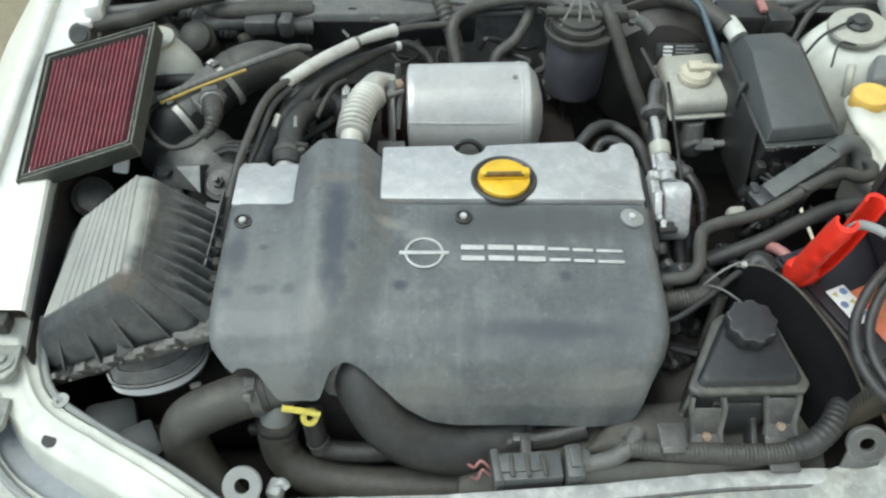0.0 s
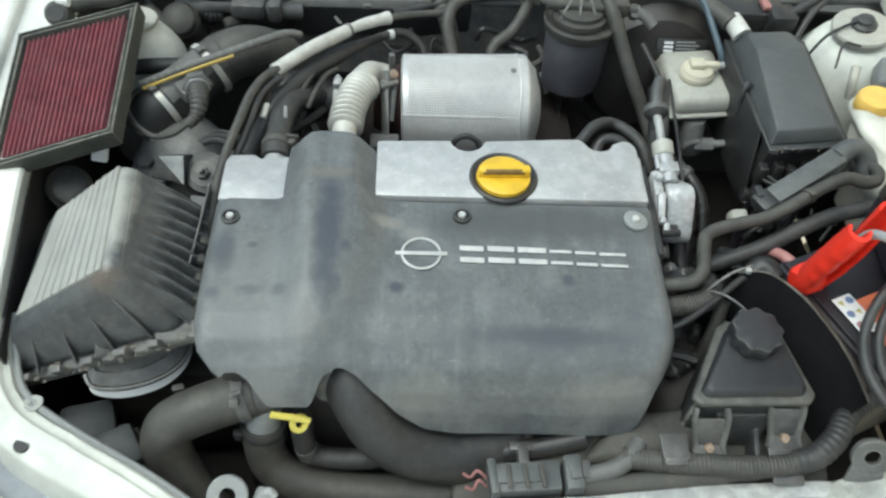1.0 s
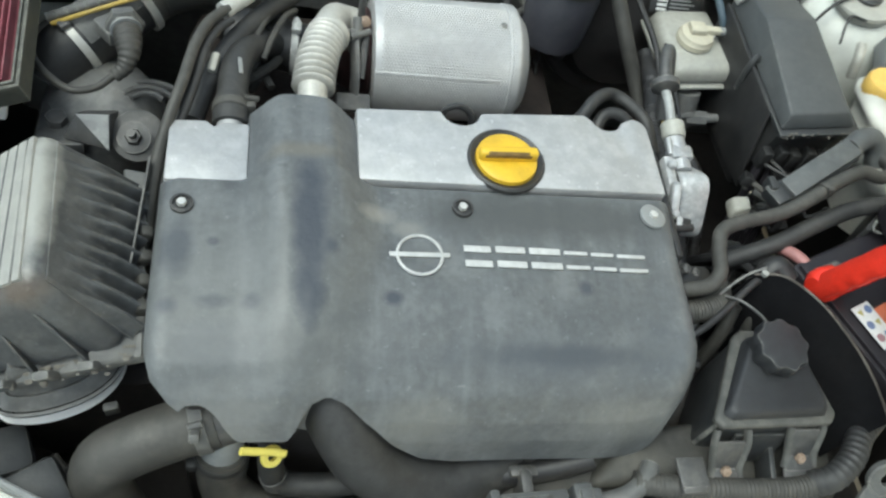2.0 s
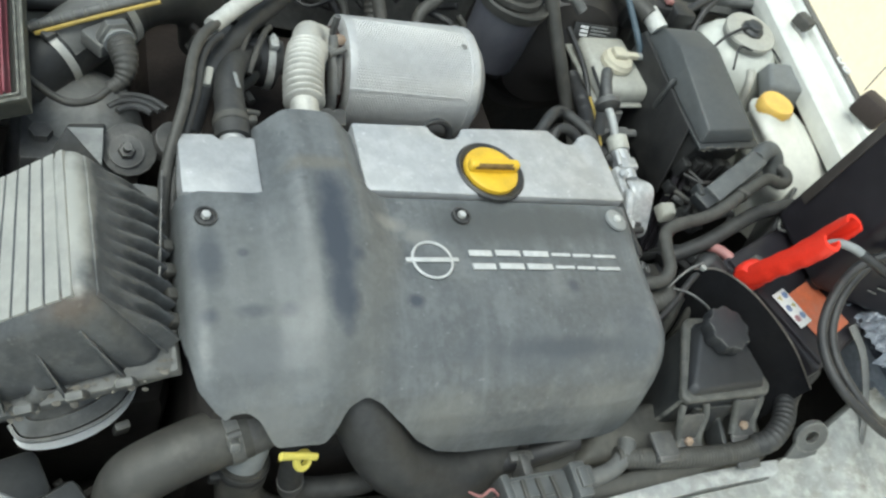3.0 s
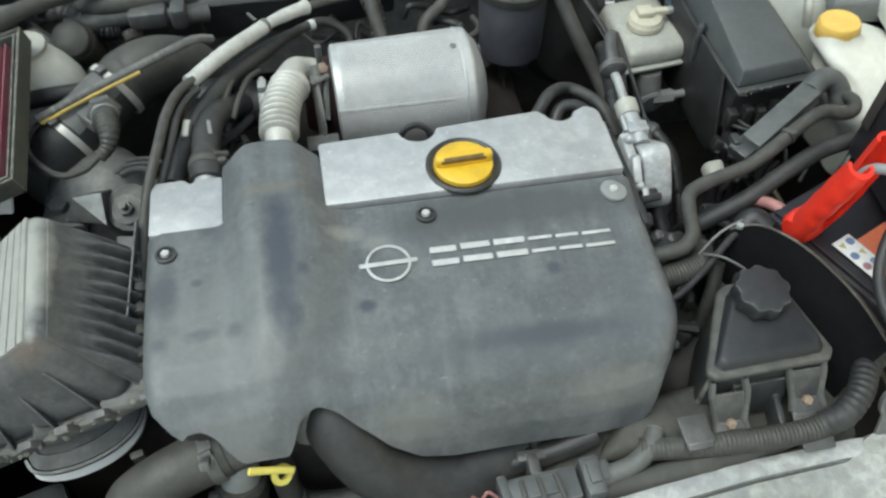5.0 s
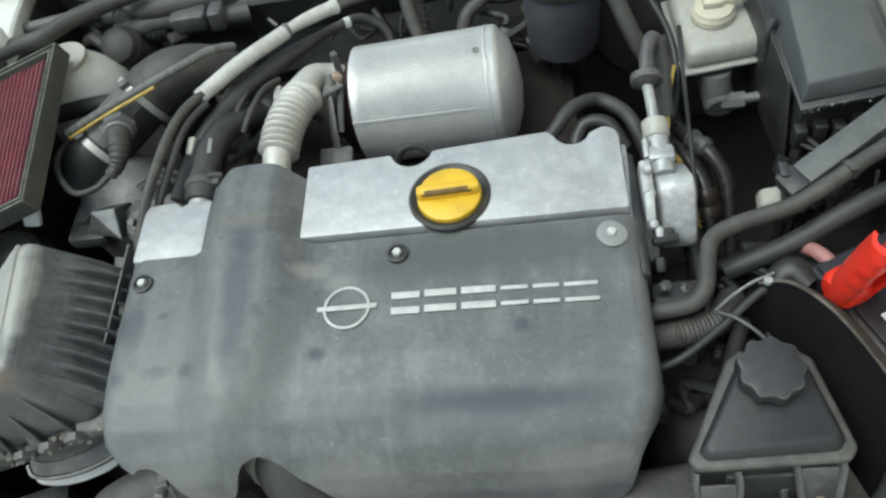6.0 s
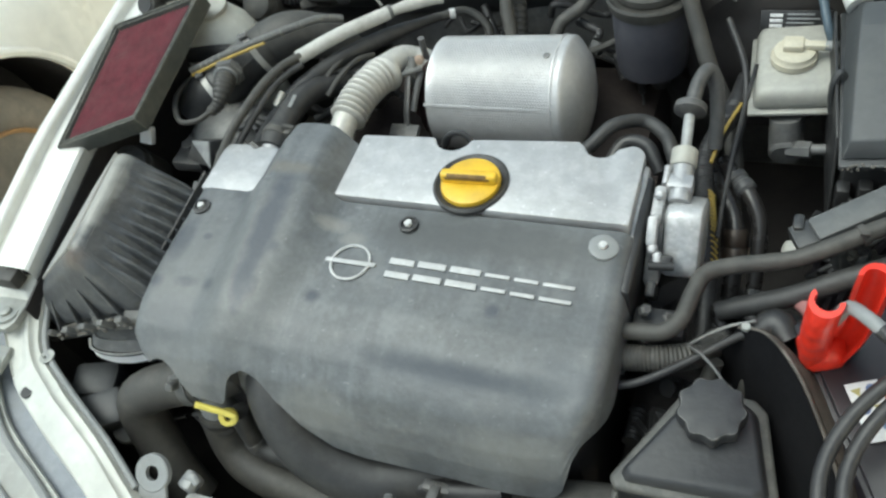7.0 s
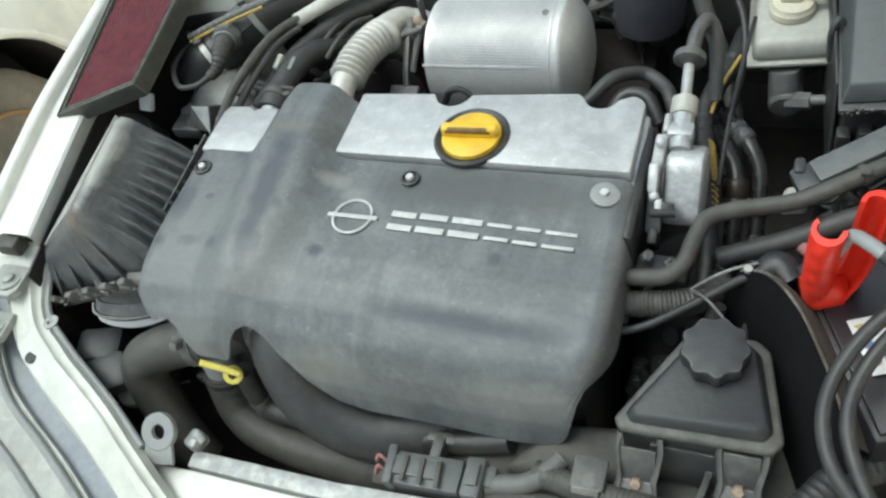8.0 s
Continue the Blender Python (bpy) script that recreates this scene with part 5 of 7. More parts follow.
part("clamp_screw", join(rbox((-0.134, 0.925, 0.848), (0.011, 0.016, 0.009), 0.002), rod((-0.134, 0.915, 0.850), (-0.134, 0.936, 0.850), 0.0035, 8)), M_SCUFF, turbo)

# ---- lower front hoses ----
ha = thing("radiator_hose", (-0.26, 0.45, 0.68), "thick dusty rubber radiator hose with band clamp", "hose")
part("hose", tube([(-0.200, 0.492, 0.762), (-0.235, 0.484, 0.755), (-0.272, 0.474, 0.744), (-0.297, 0.466, 0.728), (-0.304, 0.456, 0.704), (-0.298, 0.445, 0.680), (-0.284, 0.430, 0.655), (-0.266, 0.414, 0.63), (-0.245, 0.40, 0.60)], 0.0275, 24, 8), M_HOSE, ha)
part("clamp", join(lathe([(0.0292, 0), (0.0292, 0.012)], (-0.209, 0.490, 0.760), (-1, -0.25, -0.15), 28), rbox((-0.217, 0.470, 0.783), (0.010, 0.022, 0.010), 0.003, (-40, 0, 0)), rod((-0.223, 0.474, 0.787), (-0.211, 0.477, 0.789), 0.0035)), M_DUSTY, ha)
part("neck", tube([(-0.215, 0.490, 0.76), (-0.19, 0.494, 0.762), (-0.165, 0.51, 0.762)], 0.026, 20, 4), M_GRIME, ha)
hb = thing("lower_hose", (-0.15, 0.45, 0.62), "dusty rubber hose from a metal stub", "hose")
part("stub", tube([(-0.194, 0.488, 0.756), (-0.195, 0.482, 0.735), (-0.196, 0.478, 0.712)], 0.0205, 24, 4), M_PALE, hb, "grey metal stub")
part("hose", tube([(-0.196, 0.477, 0.718), (-0.197, 0.468, 0.69), (-0.190, 0.455, 0.662), (-0.165, 0.441, 0.645), (-0.12, 0.433, 0.637), (-0.05, 0.426, 0.640), (0.05, 0.42, 0.655)], 0.0235, 24, 8), M_HOSE, hb)
part("clamp", join(lathe([(0.0250, -0.020), (0.0262, -0.018), (0.0262, -0.012), (0.0250, -0.010), (0.0250, -0.006), (0.0265, -0.004), (0.0265, 0.002), (0.0255, 0.004)], (-0.196, 0.477, 0.712), (0, 0.2, 1), 28), rbox((-0.223, 0.467, 0.708), (0.012, 0.010, 0.016), 0.003)), M_RUBBER, hb)
hc = thing("charge_hose", (-0.05, 0.46, 0.70), "wide smooth rubber charge hose under the cover", "hose")
part("hose", tube([(-0.108, 0.545, 0.79), (-0.098, 0.507, 0.790), (-0.086, 0.482, 0.776), (-0.062, 0.458, 0.745), (-0.030, 0.447, 0.722), (0.018, 0.445, 0.706), (0.072, 0.462, 0.702), (0.13, 0.50, 0.70)], 0.0325, 28, 8), M_RUBBER, hc)
part("inner_stub", tube([(-0.1180, 0.52, 0.83), (-0.1190, 0.498, 0.800), (-0.1195, 0.490, 0.770)], 0.0150, 20, 5, lambda q: 1 + 0.06 * (1 if 0.045 < q < 0.052 else 0)), M_CAST, hc, "grey metal neck")
hd = thing("small_water_pipe", (-0.1, 0.46, 0.66), "small rubber pipe with a pale clamp mark", "pipe")
part("pipe", tube([(-0.150, 0.470, 0.745), (-0.1495, 0.463, 0.708), (-0.143, 0.458, 0.685), (-0.12, 0.455, 0.676), (-0.07, 0.455, 0.676), (-0.02, 0.47, 0.675)], 0.0125, 18, 8), M_RUBBER, hd)
part("clamp", lathe([(0.0138, 0), (0.0138, 0.016)], (-0.1475, 0.4605, 0.695), (0.25, -0.15, -1), 20), M_GRIME, hd, "scraped pale clamp")

dip = thing("dipstick", (-0.153, 0.465, 0.70), "yellow plastic oil dipstick handle", "dipstick")
part("handle", tube([(-0.138, 0.457, 0.7625), (-0.150, 0.4565, 0.7695), (-0.164, 0.4545, 0.7775), (-0.177, 0.4525, 0.7850)], 0.0040, 14, 6, None, 0.72), M_LEMON, dip)
ringb = bmesh.new()
loops = []
for r, h in ((0.0046, -0.0026), (0.0102, -0.0026), (0.0112, 0.0), (0.0102, 0.0026), (0.0046, 0.0026)):
    loops.append([ringb.verts.new((r * math.cos(2 * math.pi * k / 28), r * math.sin(2 * math.pi * k / 28), h)) for k in range(28)])
for la, lb in zip(loops, loops[1:] + loops[:1]):
    for k in range(28):
        ringb.faces.new((la[k], la[(k + 1) % 28], lb[(k + 1) % 28], lb[k]))
ringb.transform(Matrix.Translation((-0.150, 0.457, 0.757)) @ frame_of((0.45, -0.62, 0.64)))
part("ring", ringb, M_LEMON, dip)
part("tube", rod((-0.153, 0.463, 0.752), (-0.150, 0.475, 0.69), 0.006), M_DARK, dip)

# ---- fuel filter ----
ff = thing("fuel_filter", (0.212, 1.04, 0.74), "black fuel filter canister with cast head", "fuel filter")
bowl = part("bowl", lathe([(0.03, 0), (0.043, 0.006), (0.045, 0.02), (0.047, 0.088), (0.047, 0.10)], (0.212, 1.035, 0.770), (0, 0.06, 1), 40), mat("dusty blue-black canister paint", (0.058, 0.058, 0.072), 0.42, var=0.25, scale=18, bump=0.08, dust=0.5, dust_col=(0.115, 0.115, 0.125)), ff)
part("rim", lathe([(0.046, 0), (0.050, 0.002), (0.0525, 0.010), (0.0535, 0.016), (0.0515, 0.019), (0.049, 0.015), (0.044, 0.013), (0.02, 0.016)], (0.212, 1.041, 0.866), (0, 0.06, 1), 44), M_HOSE, ff, "dusty grey pressed rim")
part("drain", join(lathe([(0.012, -0.016), (0.014, 0)], (0.225, 1.02, 0.772), (0, 0, 1), 16), rod((0.20, 1.02, 0.74), (0.20, 1.02, 0.77), 0.005)), M_BLACK, ff)
part("head", join(lathe([(0.040, 0), (0.040, 0.008), (0.033, 0.010), (0.033, 0.016), (0.02, 0.018)], (0.21, 1.044, 0.882), (0, 0.06, 1), 28), rod((0.16, 1.05, 0.903), (0.29, 1.040, 0.903), 0.008), rbox((0.262, 1.042, 0.905), (0.03, 0.022, 0.022), 0.004)), M_HOSE, ff)
for bx2, by2 in ((0.180, 1.028), (0.205, 1.018), (0.232, 1.024), (0.248, 1.04)):
    part("bail_wire", tube([(bx2, by2, 0.893), (0.5 * (bx2 + 0.212), 0.5 * (by2 + 1.07), 0.913), (0.212, 1.07, 0.93)], 0.0022, 6, 4), M_DUSTY, ff)
part("rim_lug", rbox((0.262, 1.03, 0.875), (0.012, 0.012, 0.02), 0.003), M_PANEL, ff)
part("nozzle", join(tube([(0.27, 1.045, 0.90), (0.30, 1.038, 0.896), (0.316, 1.026, 0.886)], 0.008, 12), rod((0.283, 1.042, 0.899), (0.292, 1.04, 0.898), 0.0115, 6)), M_DUSTY, ff)
part("drain_wire", tube([(0.20, 1.02, 0.745), (0.203, 1.01, 0.72), (0.195, 1.0, 0.69)], 0.0018, 6), M_GREY, ff)


def hose(name, pts, r, material, label, category="hose", rf=None, res=8):
    return tagged(part(name, tube(pts, r, 14, res, rf), material), label, category)


hose("fuel_hose", [(0.03, 1.03, 0.82), (0.02, 1.06, 0.855), (0.035, 1.09, 0.872), (0.09, 1.11, 0.88), (0.16, 1.10, 0.892), (0.19, 1.06, 0.90)], 0.0090, M_HOSE, "dusty rubber fuel hose looping to the filter")
hose("fuel_hose", [(0.085, 1.03, 0.80), (0.092, 1.05, 0.825), (0.12, 1.07, 0.84), (0.14, 1.10, 0.86), (0.145, 1.13, 0.88)], 0.0090, M_HOSE, "dusty rubber fuel return hose")
hose("vacuum_hose", [(0.245, 1.05, 0.915), (0.256, 1.028, 0.900), (0.271, 1.003, 0.868), (0.290, 0.972, 0.830), (0.312, 0.948, 0.790), (0.330, 0.90, 0.75), (0.335, 0.84, 0.71)], 0.010, M_HOSE, "thick black rubber vacuum hose")
hose("vacuum_hose", [(0.0, 1.14, 0.875), (0.01, 1.11, 0.86), (0.025, 1.08, 0.83), (0.03, 1.05, 0.80)], 0.014, M_HOSE, "ribbed black rubber hose behind the canister", rf=ribs(0.008, 0.12), res=24)
hose("brake_pipe", [(0.305, 1.02, 0.86), (0.33, 0.97, 0.83), (0.335, 0.92, 0.80), (0.325, 0.88, 0.76)], 0.004, M_CABLE, "thin dark brake pipe", "pipe")
hose("heater_pipe", [(-0.37, 1.13, 0.86), (-0.345, 1.10, 0.866), (-0.30, 1.10, 0.866), (-0.20, 1.12, 0.856)], 0.014, M_HOSE, "dusty heater pipe along the bulkhead", "pipe")
hose("wiper_link", [(-0.38, 1.08, 0.85), (-0.30, 1.095, 0.85), (-0.24, 1.09, 0.845), (-0.2, 1.10, 0.84)], 0.013, M_GRIME, "grimy grey wiper linkage tube", "linkage")
hose("bulkhead_cable", [(-0.06, 1.085, 0.85), (0.0, 1.11, 0.852), (0.08, 1.13, 0.855), (0.2, 1.14, 0.858)], 0.006, M_CABLE, "dark cable along the bulkhead", "cable")
part("shelf", join(hexa([(-0.236, 1.098, 0.846), (-0.06, 1.108, 0.842), (0.03, 1.120, 0.838), (0.03, 1.20, 0.838), (-0.222, 1.20, 0.846)], [(-0.232, 1.104, 0.860), (-0.06, 1.114, 0.856), (0.03, 1.126, 0.850), (0.03, 1.20, 0.856), (-0.218, 1.20, 0.866)], 0.004), rbox((-0.10, 1.112, 0.846), (0.012, 0.012, 0.008), 0.002)), M_DUSTY, body, "grey dusty shelf before the windscreen")
part("shelf_front", hexa([(-0.212, 1.120, 0.78), (0.06, 1.135, 0.78), (0.06, 1.142, 0.78), (-0.212, 1.128, 0.78)], [(-0.215, 1.108, 0.848), (0.06, 1.124, 0.842), (0.06, 1.130, 0.842), (-0.215, 1.115, 0.848)], 0.003), M_GREY, body)
wm = thing("wiper_motor", (-0.37, 1.08, 0.80), "round dusty black wiper motor on the bulkhead", "motor")
part("can", lathe([(0.0255, -0.09), (0.0255, -0.010), (0.0225, -0.002), (0.014, 0.003), (0.005, 0.004)], (-0.371, 1.046, 0.858), (0.0, -0.65, 0.75), 32), M_HOSE, wm)
part("rim", lathe([(0.0262, -0.020), (0.0275, -0.017), (0.0262, -0.014)], (-0.371, 1.046, 0.858), (0, -0.65, 0.75), 32), M_HOSE, wm)
part("fitting", join(rbox((-0.275, 1.085, 0.853), (0.05, 0.03, 0.025), 0.006), rbox((-0.235, 1.08, 0.855), (0.02, 0.03, 0.03), 0.005)), M_GRIME, wm)
ins = thing("bulkhead_insulation", (0.15, 1.14, 0.70), "dusty grey insulation mat on the bulkhead", "insulation")
part("insulation_mat", sheet(lambda u, v: Vector((-0.22 + 0.75 * u, 1.135 + 0.02 * v + 0.006 * math.sin(14 * u), 0.70 + 0.15 * v + 0.01 * math.sin(7 * u) * v)), 40, 8, 0.008), M_CAST, ins)
for kx in (-0.215, -0.137, 0.16, 0.34):
    part("clip", tube([(kx - 0.008, 1.122, 0.846), (kx - 0.006, 1.120, 0.858), (kx, 1.120, 0.862), (kx + 0.006, 1.120, 0.858), (kx + 0.008, 1.122, 0.846)], 0.0022, 8, 5), M_DUSTY, ins)
grille = thing("air_grille", (-0.33, 1.16, 0.87), "fine grey mesh air grille by the screen", "grille")
gm = bmesh.new()
for k in range(14):
    for b in (rod((-0.40 + 0.012 * k, 1.145, 0.884), (-0.385 + 0.012 * k, 1.20, 0.895), 0.0012, 5), rod((-0.40, 1.146 + 0.004 * k, 0.884 + 0.001 * k), (-0.235, 1.146 + 0.004 * k, 0.884 + 0.001 * k), 0.0012, 5)):
        tmp = bpy.data.meshes.new("tmp")
        b.to_mesh(tmp)
        gm.from_mesh(tmp)
        b.free()
        bpy.data.meshes.remove(tmp)
tagged(part("mesh", gm, M_CAST, grille), kind="stuff")

# ---- brake hydraulics ----
bb = thing("brake_booster", (0.36, 1.09, 0.70), "black round brake booster on the bulkhead", "brake booster")
part("drum", lathe([(0.135, -0.05), (0.135, 0.0), (0.131, 0.010), (0.122, 0.012), (0.112, 0.008), (0.104, 0.016), (0.095, 0.03), (0.066, 0.034), (0.05, 0.036), (0.03, 0.05)], (0.345, 1.085, 0.775), (0.03, -1, 0.08), 64), mat("dusty brown-black drum paint", (0.035, 0.032, 0.031), 0.5, var=0.3, scale=14, bump=0.1, dust=0.6, dust_col=(0.085, 0.076, 0.070)), bb)
plate = part("printed_plate", rbox((0.377, 1.048, 0.836), (0.078, 0.003, 0.024), 0.001, (-30, 0, 0)), M_BLACK, bb)
for k in range(4):
    part("print_bar", rbox((0.385 - 0.003 * (k % 2), 1.0462 + 0.0025 * (k - 1.5), 0.8372 + 0.0043 * (k - 1.5)), (0.036 - 0.006 * (k % 2), 0.001, 0.0022), 0.0003, (-30, 0, 0)), M_PALE, plate)
for k in range(3):
    part("print_patch", rbox((0.3555, 1.0462 + 0.003 * (k - 1), 0.8372 + 0.0052 * (k - 1)), (0.014, 0.001, 0.0038), 0.0003, (-30, 0, 0)), M_WHITE, plate)
mc = thing("brake_master_cylinder", (0.38, 0.94, 0.75), "grimy grey cast brake master cylinder", "master cylinder")
part("barrel", rod((0.378, 1.06, 0.785), (0.384, 0.900, 0.764), 0.0185, 28, 0.003), M_CAST, mc)
part("neck", rod((0.381, 0.915, 0.77), (0.379, 0.925, 0.80), 0.017), M_CAST, mc)
part("neck", rod((0.378, 1.0, 0.77), (0.378, 1.0, 0.80), 0.015), M_DUSTY, mc)
part("port", join(rod((0.385, 0.905, 0.770), (0.41, 0.900, 0.775), 0.010, 6), rod((0.40, 0.902, 0.774), (0.425, 0.90, 0.778), 0.006)), M_CAST, mc)
rs = thing("brake_fluid_reservoir", (0.386, 0.97, 0.80), "translucent yellowed brake fluid reservoir with cream cap", "reservoir")
lowq = [(0.344, 0.920, 0.810), (0.432, 0.926, 0.814), (0.420, 1.040, 0.816), (0.337, 1.034, 0.812)]
part("lower_tank", hexa([(0.356, 0.935, 0.785), (0.420, 0.940, 0.79), (0.411, 1.025, 0.79), (0.350, 1.02, 0.785)], lowq, 0.006), M_RES, rs)
part("upper_tank", hexa([(0.342, 0.917, 0.812), (0.434, 0.923, 0.816), (0.422, 1.043, 0.818), (0.335, 1.037, 0.814)], [(0.346, 0.922, 0.838), (0.429, 0.928, 0.842), (0.418, 1.036, 0.846), (0.340, 1.031, 0.842)], 0.009, 3), M_RES, rs)
part("seam", hexa([(0.339, 0.913, 0.808), (0.437, 0.920, 0.812), (0.424, 1.046, 0.814), (0.332, 1.040, 0.810)], [(0.339, 0.913, 0.813), (0.437, 0.920, 0.817), (0.424, 1.046, 0.819), (0.332, 1.040, 0.815)], 0.002), M_RES, rs)
rc = part("cap", lathe([(0.0245, 0), (0.0245, 0.007), (0.0225, 0.009), (0.0215, 0.013), (0.015, 0.015)], (0.380, 0.974, 0.842), (0, 0, 1), 36), M_CREAM, rs, "cream screw cap")
part("connector", join(rbox((0.378, 0.977, 0.860), (0.022, 0.020, 0.010), 0.003), rbox((0.401, 0.977, 0.859), (0.028, 0.010, 0.008), 0.002)), M_CREAM, rc)
part("tip", rod((0.410, 0.977, 0.859), (0.424, 0.977, 0.859), 0.0055, 12), M_PALE, rc)
hose("blue_hose", [(0.416, 0.984, 0.862), (0.410, 0.993, 0.874), (0.398, 1.030, 0.897), (0.388, 1.056, 0.912), (0.370, 1.075, 0.915), (0.33, 1.10, 0.905)], 0.0048, mat("blue-grey cable", (0.07, 0.10, 0.125), 0.45, var=0.15, scale=40), "blue-grey cable rising from the reservoir cap", "cable")
hose("servo_pipe", [(0.28, 1.10, 0.897), (0.33, 1.098, 0.903), (0.38, 1.075, 0.905), (0.415, 1.035, 0.902), (0.424, 1.02, 0.90)], 0.0135, M_HOSE, "grey servo hose with white sleeve", "hose")
st = thing("servo_sleeve", (0.425, 1.01, 0.89), "white plastic hose sleeve", "sleeve")
part("sleeve", tube([(0.427, 1.030, 0.900), (0.432, 1.016, 0.898), (0.438, 1.0, 0.894)], 0.0135, 18), M_FOIL, st)

# ---- fuse box ----
fb = thing("fuse_box", (0.475, 0.90, 0.76), "grey plastic fuse box with sloping scuffed lid", "fuse box")
fl = part("lid", hexa([(0.432, 0.801, 0.868), (0.437, 0.808, 0.888), (0.437, 0.947, 0.912), (0.441, 0.998, 0.902), (0.425, 1.012, 0.880)], [(0.532, 0.807, 0.876), (0.515, 0.814, 0.894), (0.501, 0.943, 0.921), (0.491, 0.985, 0.915), (0.528, 1.005, 0.888)], 0.0028, 2), M_FUSE, fb)
part("lid_edge", hexa([(0.421, 1.010, 0.872), (0.534, 1.006, 0.880), (0.538, 0.799, 0.868), (0.431, 0.794, 0.860)], [(0.421, 1.010, 0.878), (0.534, 1.006, 0.886), (0.538, 0.799, 0.874), (0.431, 0.794, 0.866)], 0.002), M_GREY, fl)
cr = bmesh.new()
rnd_c = random.Random(9)
for k in range(40):
    bmesh.ops.create_icosphere(cr, subdivisions=1, radius=rnd_c.uniform(0.0008, 0.0024), matrix=Matrix.Translation(Vector((0.434, 0.7935, 0.864)).lerp(Vector((0.535, 0.7985, 0.872)), rnd_c.random()) + Vector((0, rnd_c.uniform(-0.001, 0.005), rnd_c.uniform(-0.006, 0.003)))))
tagged(part("dirt_crust", cr, M_CRUST, fl), kind="stuff")
part("case", hexa([(0.43, 0.99, 0.74), (0.515, 0.99, 0.74), (0.52, 0.825, 0.74), (0.435, 0.82, 0.74)], [(0.426, 1.0, 0.872), (0.528, 0.998, 0.880), (0.530, 0.808, 0.870), (0.438, 0.805, 0.860)], 0.005), M_BLACK, fb)
part("side_plate", hexa([(0.418, 1.0, 0.76), (0.421, 1.0, 0.76), (0.434, 0.80, 0.76), (0.431, 0.80, 0.76)], [(0.414, 1.0, 0.888), (0.417, 1.0, 0.888), (0.430, 0.83, 0.868), (0.427, 0.83, 0.868)], 0.001), M_BLACK, fb)
part("clip", tube([(0.423, 0.90, 0.835), (0.420, 0.90, 0.87), (0.425, 0.905, 0.885), (0.431, 0.905, 0.876)], 0.004, 8), M_GREY, fb)
for k in range(5):
    part("plug", rbox((0.44 + 0.019 * k, 0.803, 0.815), (0.013, 0.016, 0.03 + 0.01 * (k % 2)), 0.003), M_BLACK, fb)
fh = thing("fuse_harness", (0.46, 0.78, 0.75), "black wiring bundle below the fuse box", "wiring")
for k in range(5):
    part("wire", tube([(0.44 + 0.019 * k, 0.80, 0.80), (0.435 + 0.018 * k, 0.785, 0.77), (0.43 + 0.012 * k, 0.77, 0.73), (0.42 + 0.01 * k, 0.74, 0.68)], 0.006, 8), M_CHARGER, fh)

# ---- washer bottle ----
wb = thing("washer_bottle", (0.60, 0.82, 0.72), "milky white washer bottle with ochre screw cap", "bottle")


def bottle(u, v):
    a = 2 * math.pi * u
    t = v
    cx, cy = 0.582 + 0.052 * smooth(0.98, 0.74, t) + 0.030 * smooth(0.65, 0.30, t), 0.857 - 0.045 * smooth(1.0, 0.55, t)
    rx = lerp([(0, 0.066), (0.5, 0.070), (0.75, 0.068), (0.88, 0.048), (0.95, 0.027), (1, 0.024)], t)
    ry = lerp([(0, 0.080), (0.5, 0.086), (0.75, 0.074), (0.88, 0.050), (0.95, 0.027), (1, 0.024)], t)
    k = 1 + 0.045 * math.cos(9 * a) * smooth(1.0, 0.6, t)
    ca, sa = math.cos(a), math.sin(a)
    return Vector((cx + rx * k * math.copysign(abs(ca) ** 0.8, ca), cy + ry * k * math.copysign(abs(sa) ** 0.8, sa), 0.72 + 0.178 * t))


part("tank", sheet(bottle, 56, 30), M_TANK, wb)
part("cap", lathe([(0.0255, -0.002), (0.0265, 0.0), (0.0255, 0.016), (0.0235, 0.020), (0.012, 0.021)], (0.582, 0.858, 0.887), (-0.08, 0.02, 1), 60, lambda a, h: 1 + (0.022 if (-0.001 < h < 0.0165 and int(a * 30 / math.pi) % 2) else 0)), M_CAPY, wb, "ochre ribbed cap")
part("ridge", tube([(0.615, 0.88, 0.868), (0.645, 0.86, 0.868), (0.668, 0.82, 0.855), (0.675, 0.77, 0.825)], 0.008, 10), M_TANK, wb)
part("ridge", tube([(0.605, 0.85, 0.880), (0.622, 0.815, 0.872), (0.63, 0.77, 0.85), (0.632, 0.74, 0.82)], 0.006, 10), M_TANK, wb)
gb = thing("relay_box", (0.64, 0.93, 0.85), "pale grey plastic relay box beside the strut tower", "relay box")
part("box", hexa([(0.598, 0.898, 0.866), (0.690, 0.888, 0.870), (0.704, 0.955, 0.880), (0.618, 0.955, 0.878)], [(0.599, 0.902, 0.900), (0.688, 0.892, 0.904), (0.702, 0.950, 0.908), (0.620, 0.950, 0.906)], 0.006, 3), mat("weathered grey box plastic", (0.15, 0.157, 0.157), 0.45, var=0.15, scale=22, bump=0.1, dust=0.4, dust_col=(0.24, 0.235, 0.21), worn=0.6), gb)
sb = thing("strut_cable", (0.56, 0.98, 0.90), "black cable round the strut tower", "cable")
part("cable", tube([(0.56, 0.945, 0.885), (0.575, 0.975, 0.904), (0.60, 0.972, 0.904), (0.645, 0.985, 0.903), (0.662, 0.965, 0.895)], 0.0018, 8), M_CABLE, sb)
part("cable", tube([(0.535, 0.985, 0.87), (0.555, 0.995, 0.900), (0.58, 1.003, 0.914), (0.605, 1.008, 0.922)], 0.0022, 8), M_CABLE, sb)
part("grommet", tube([(0.580, 0.912, 0.86), (0.576, 0.918, 0.885), (0.582, 0.935, 0.895)], 0.0065, 12), M_RES, sb)
rb = thing("bulkhead_block", (0.46, 1.08, 0.85), "black plastic connector block on the bulkhead", "connector")
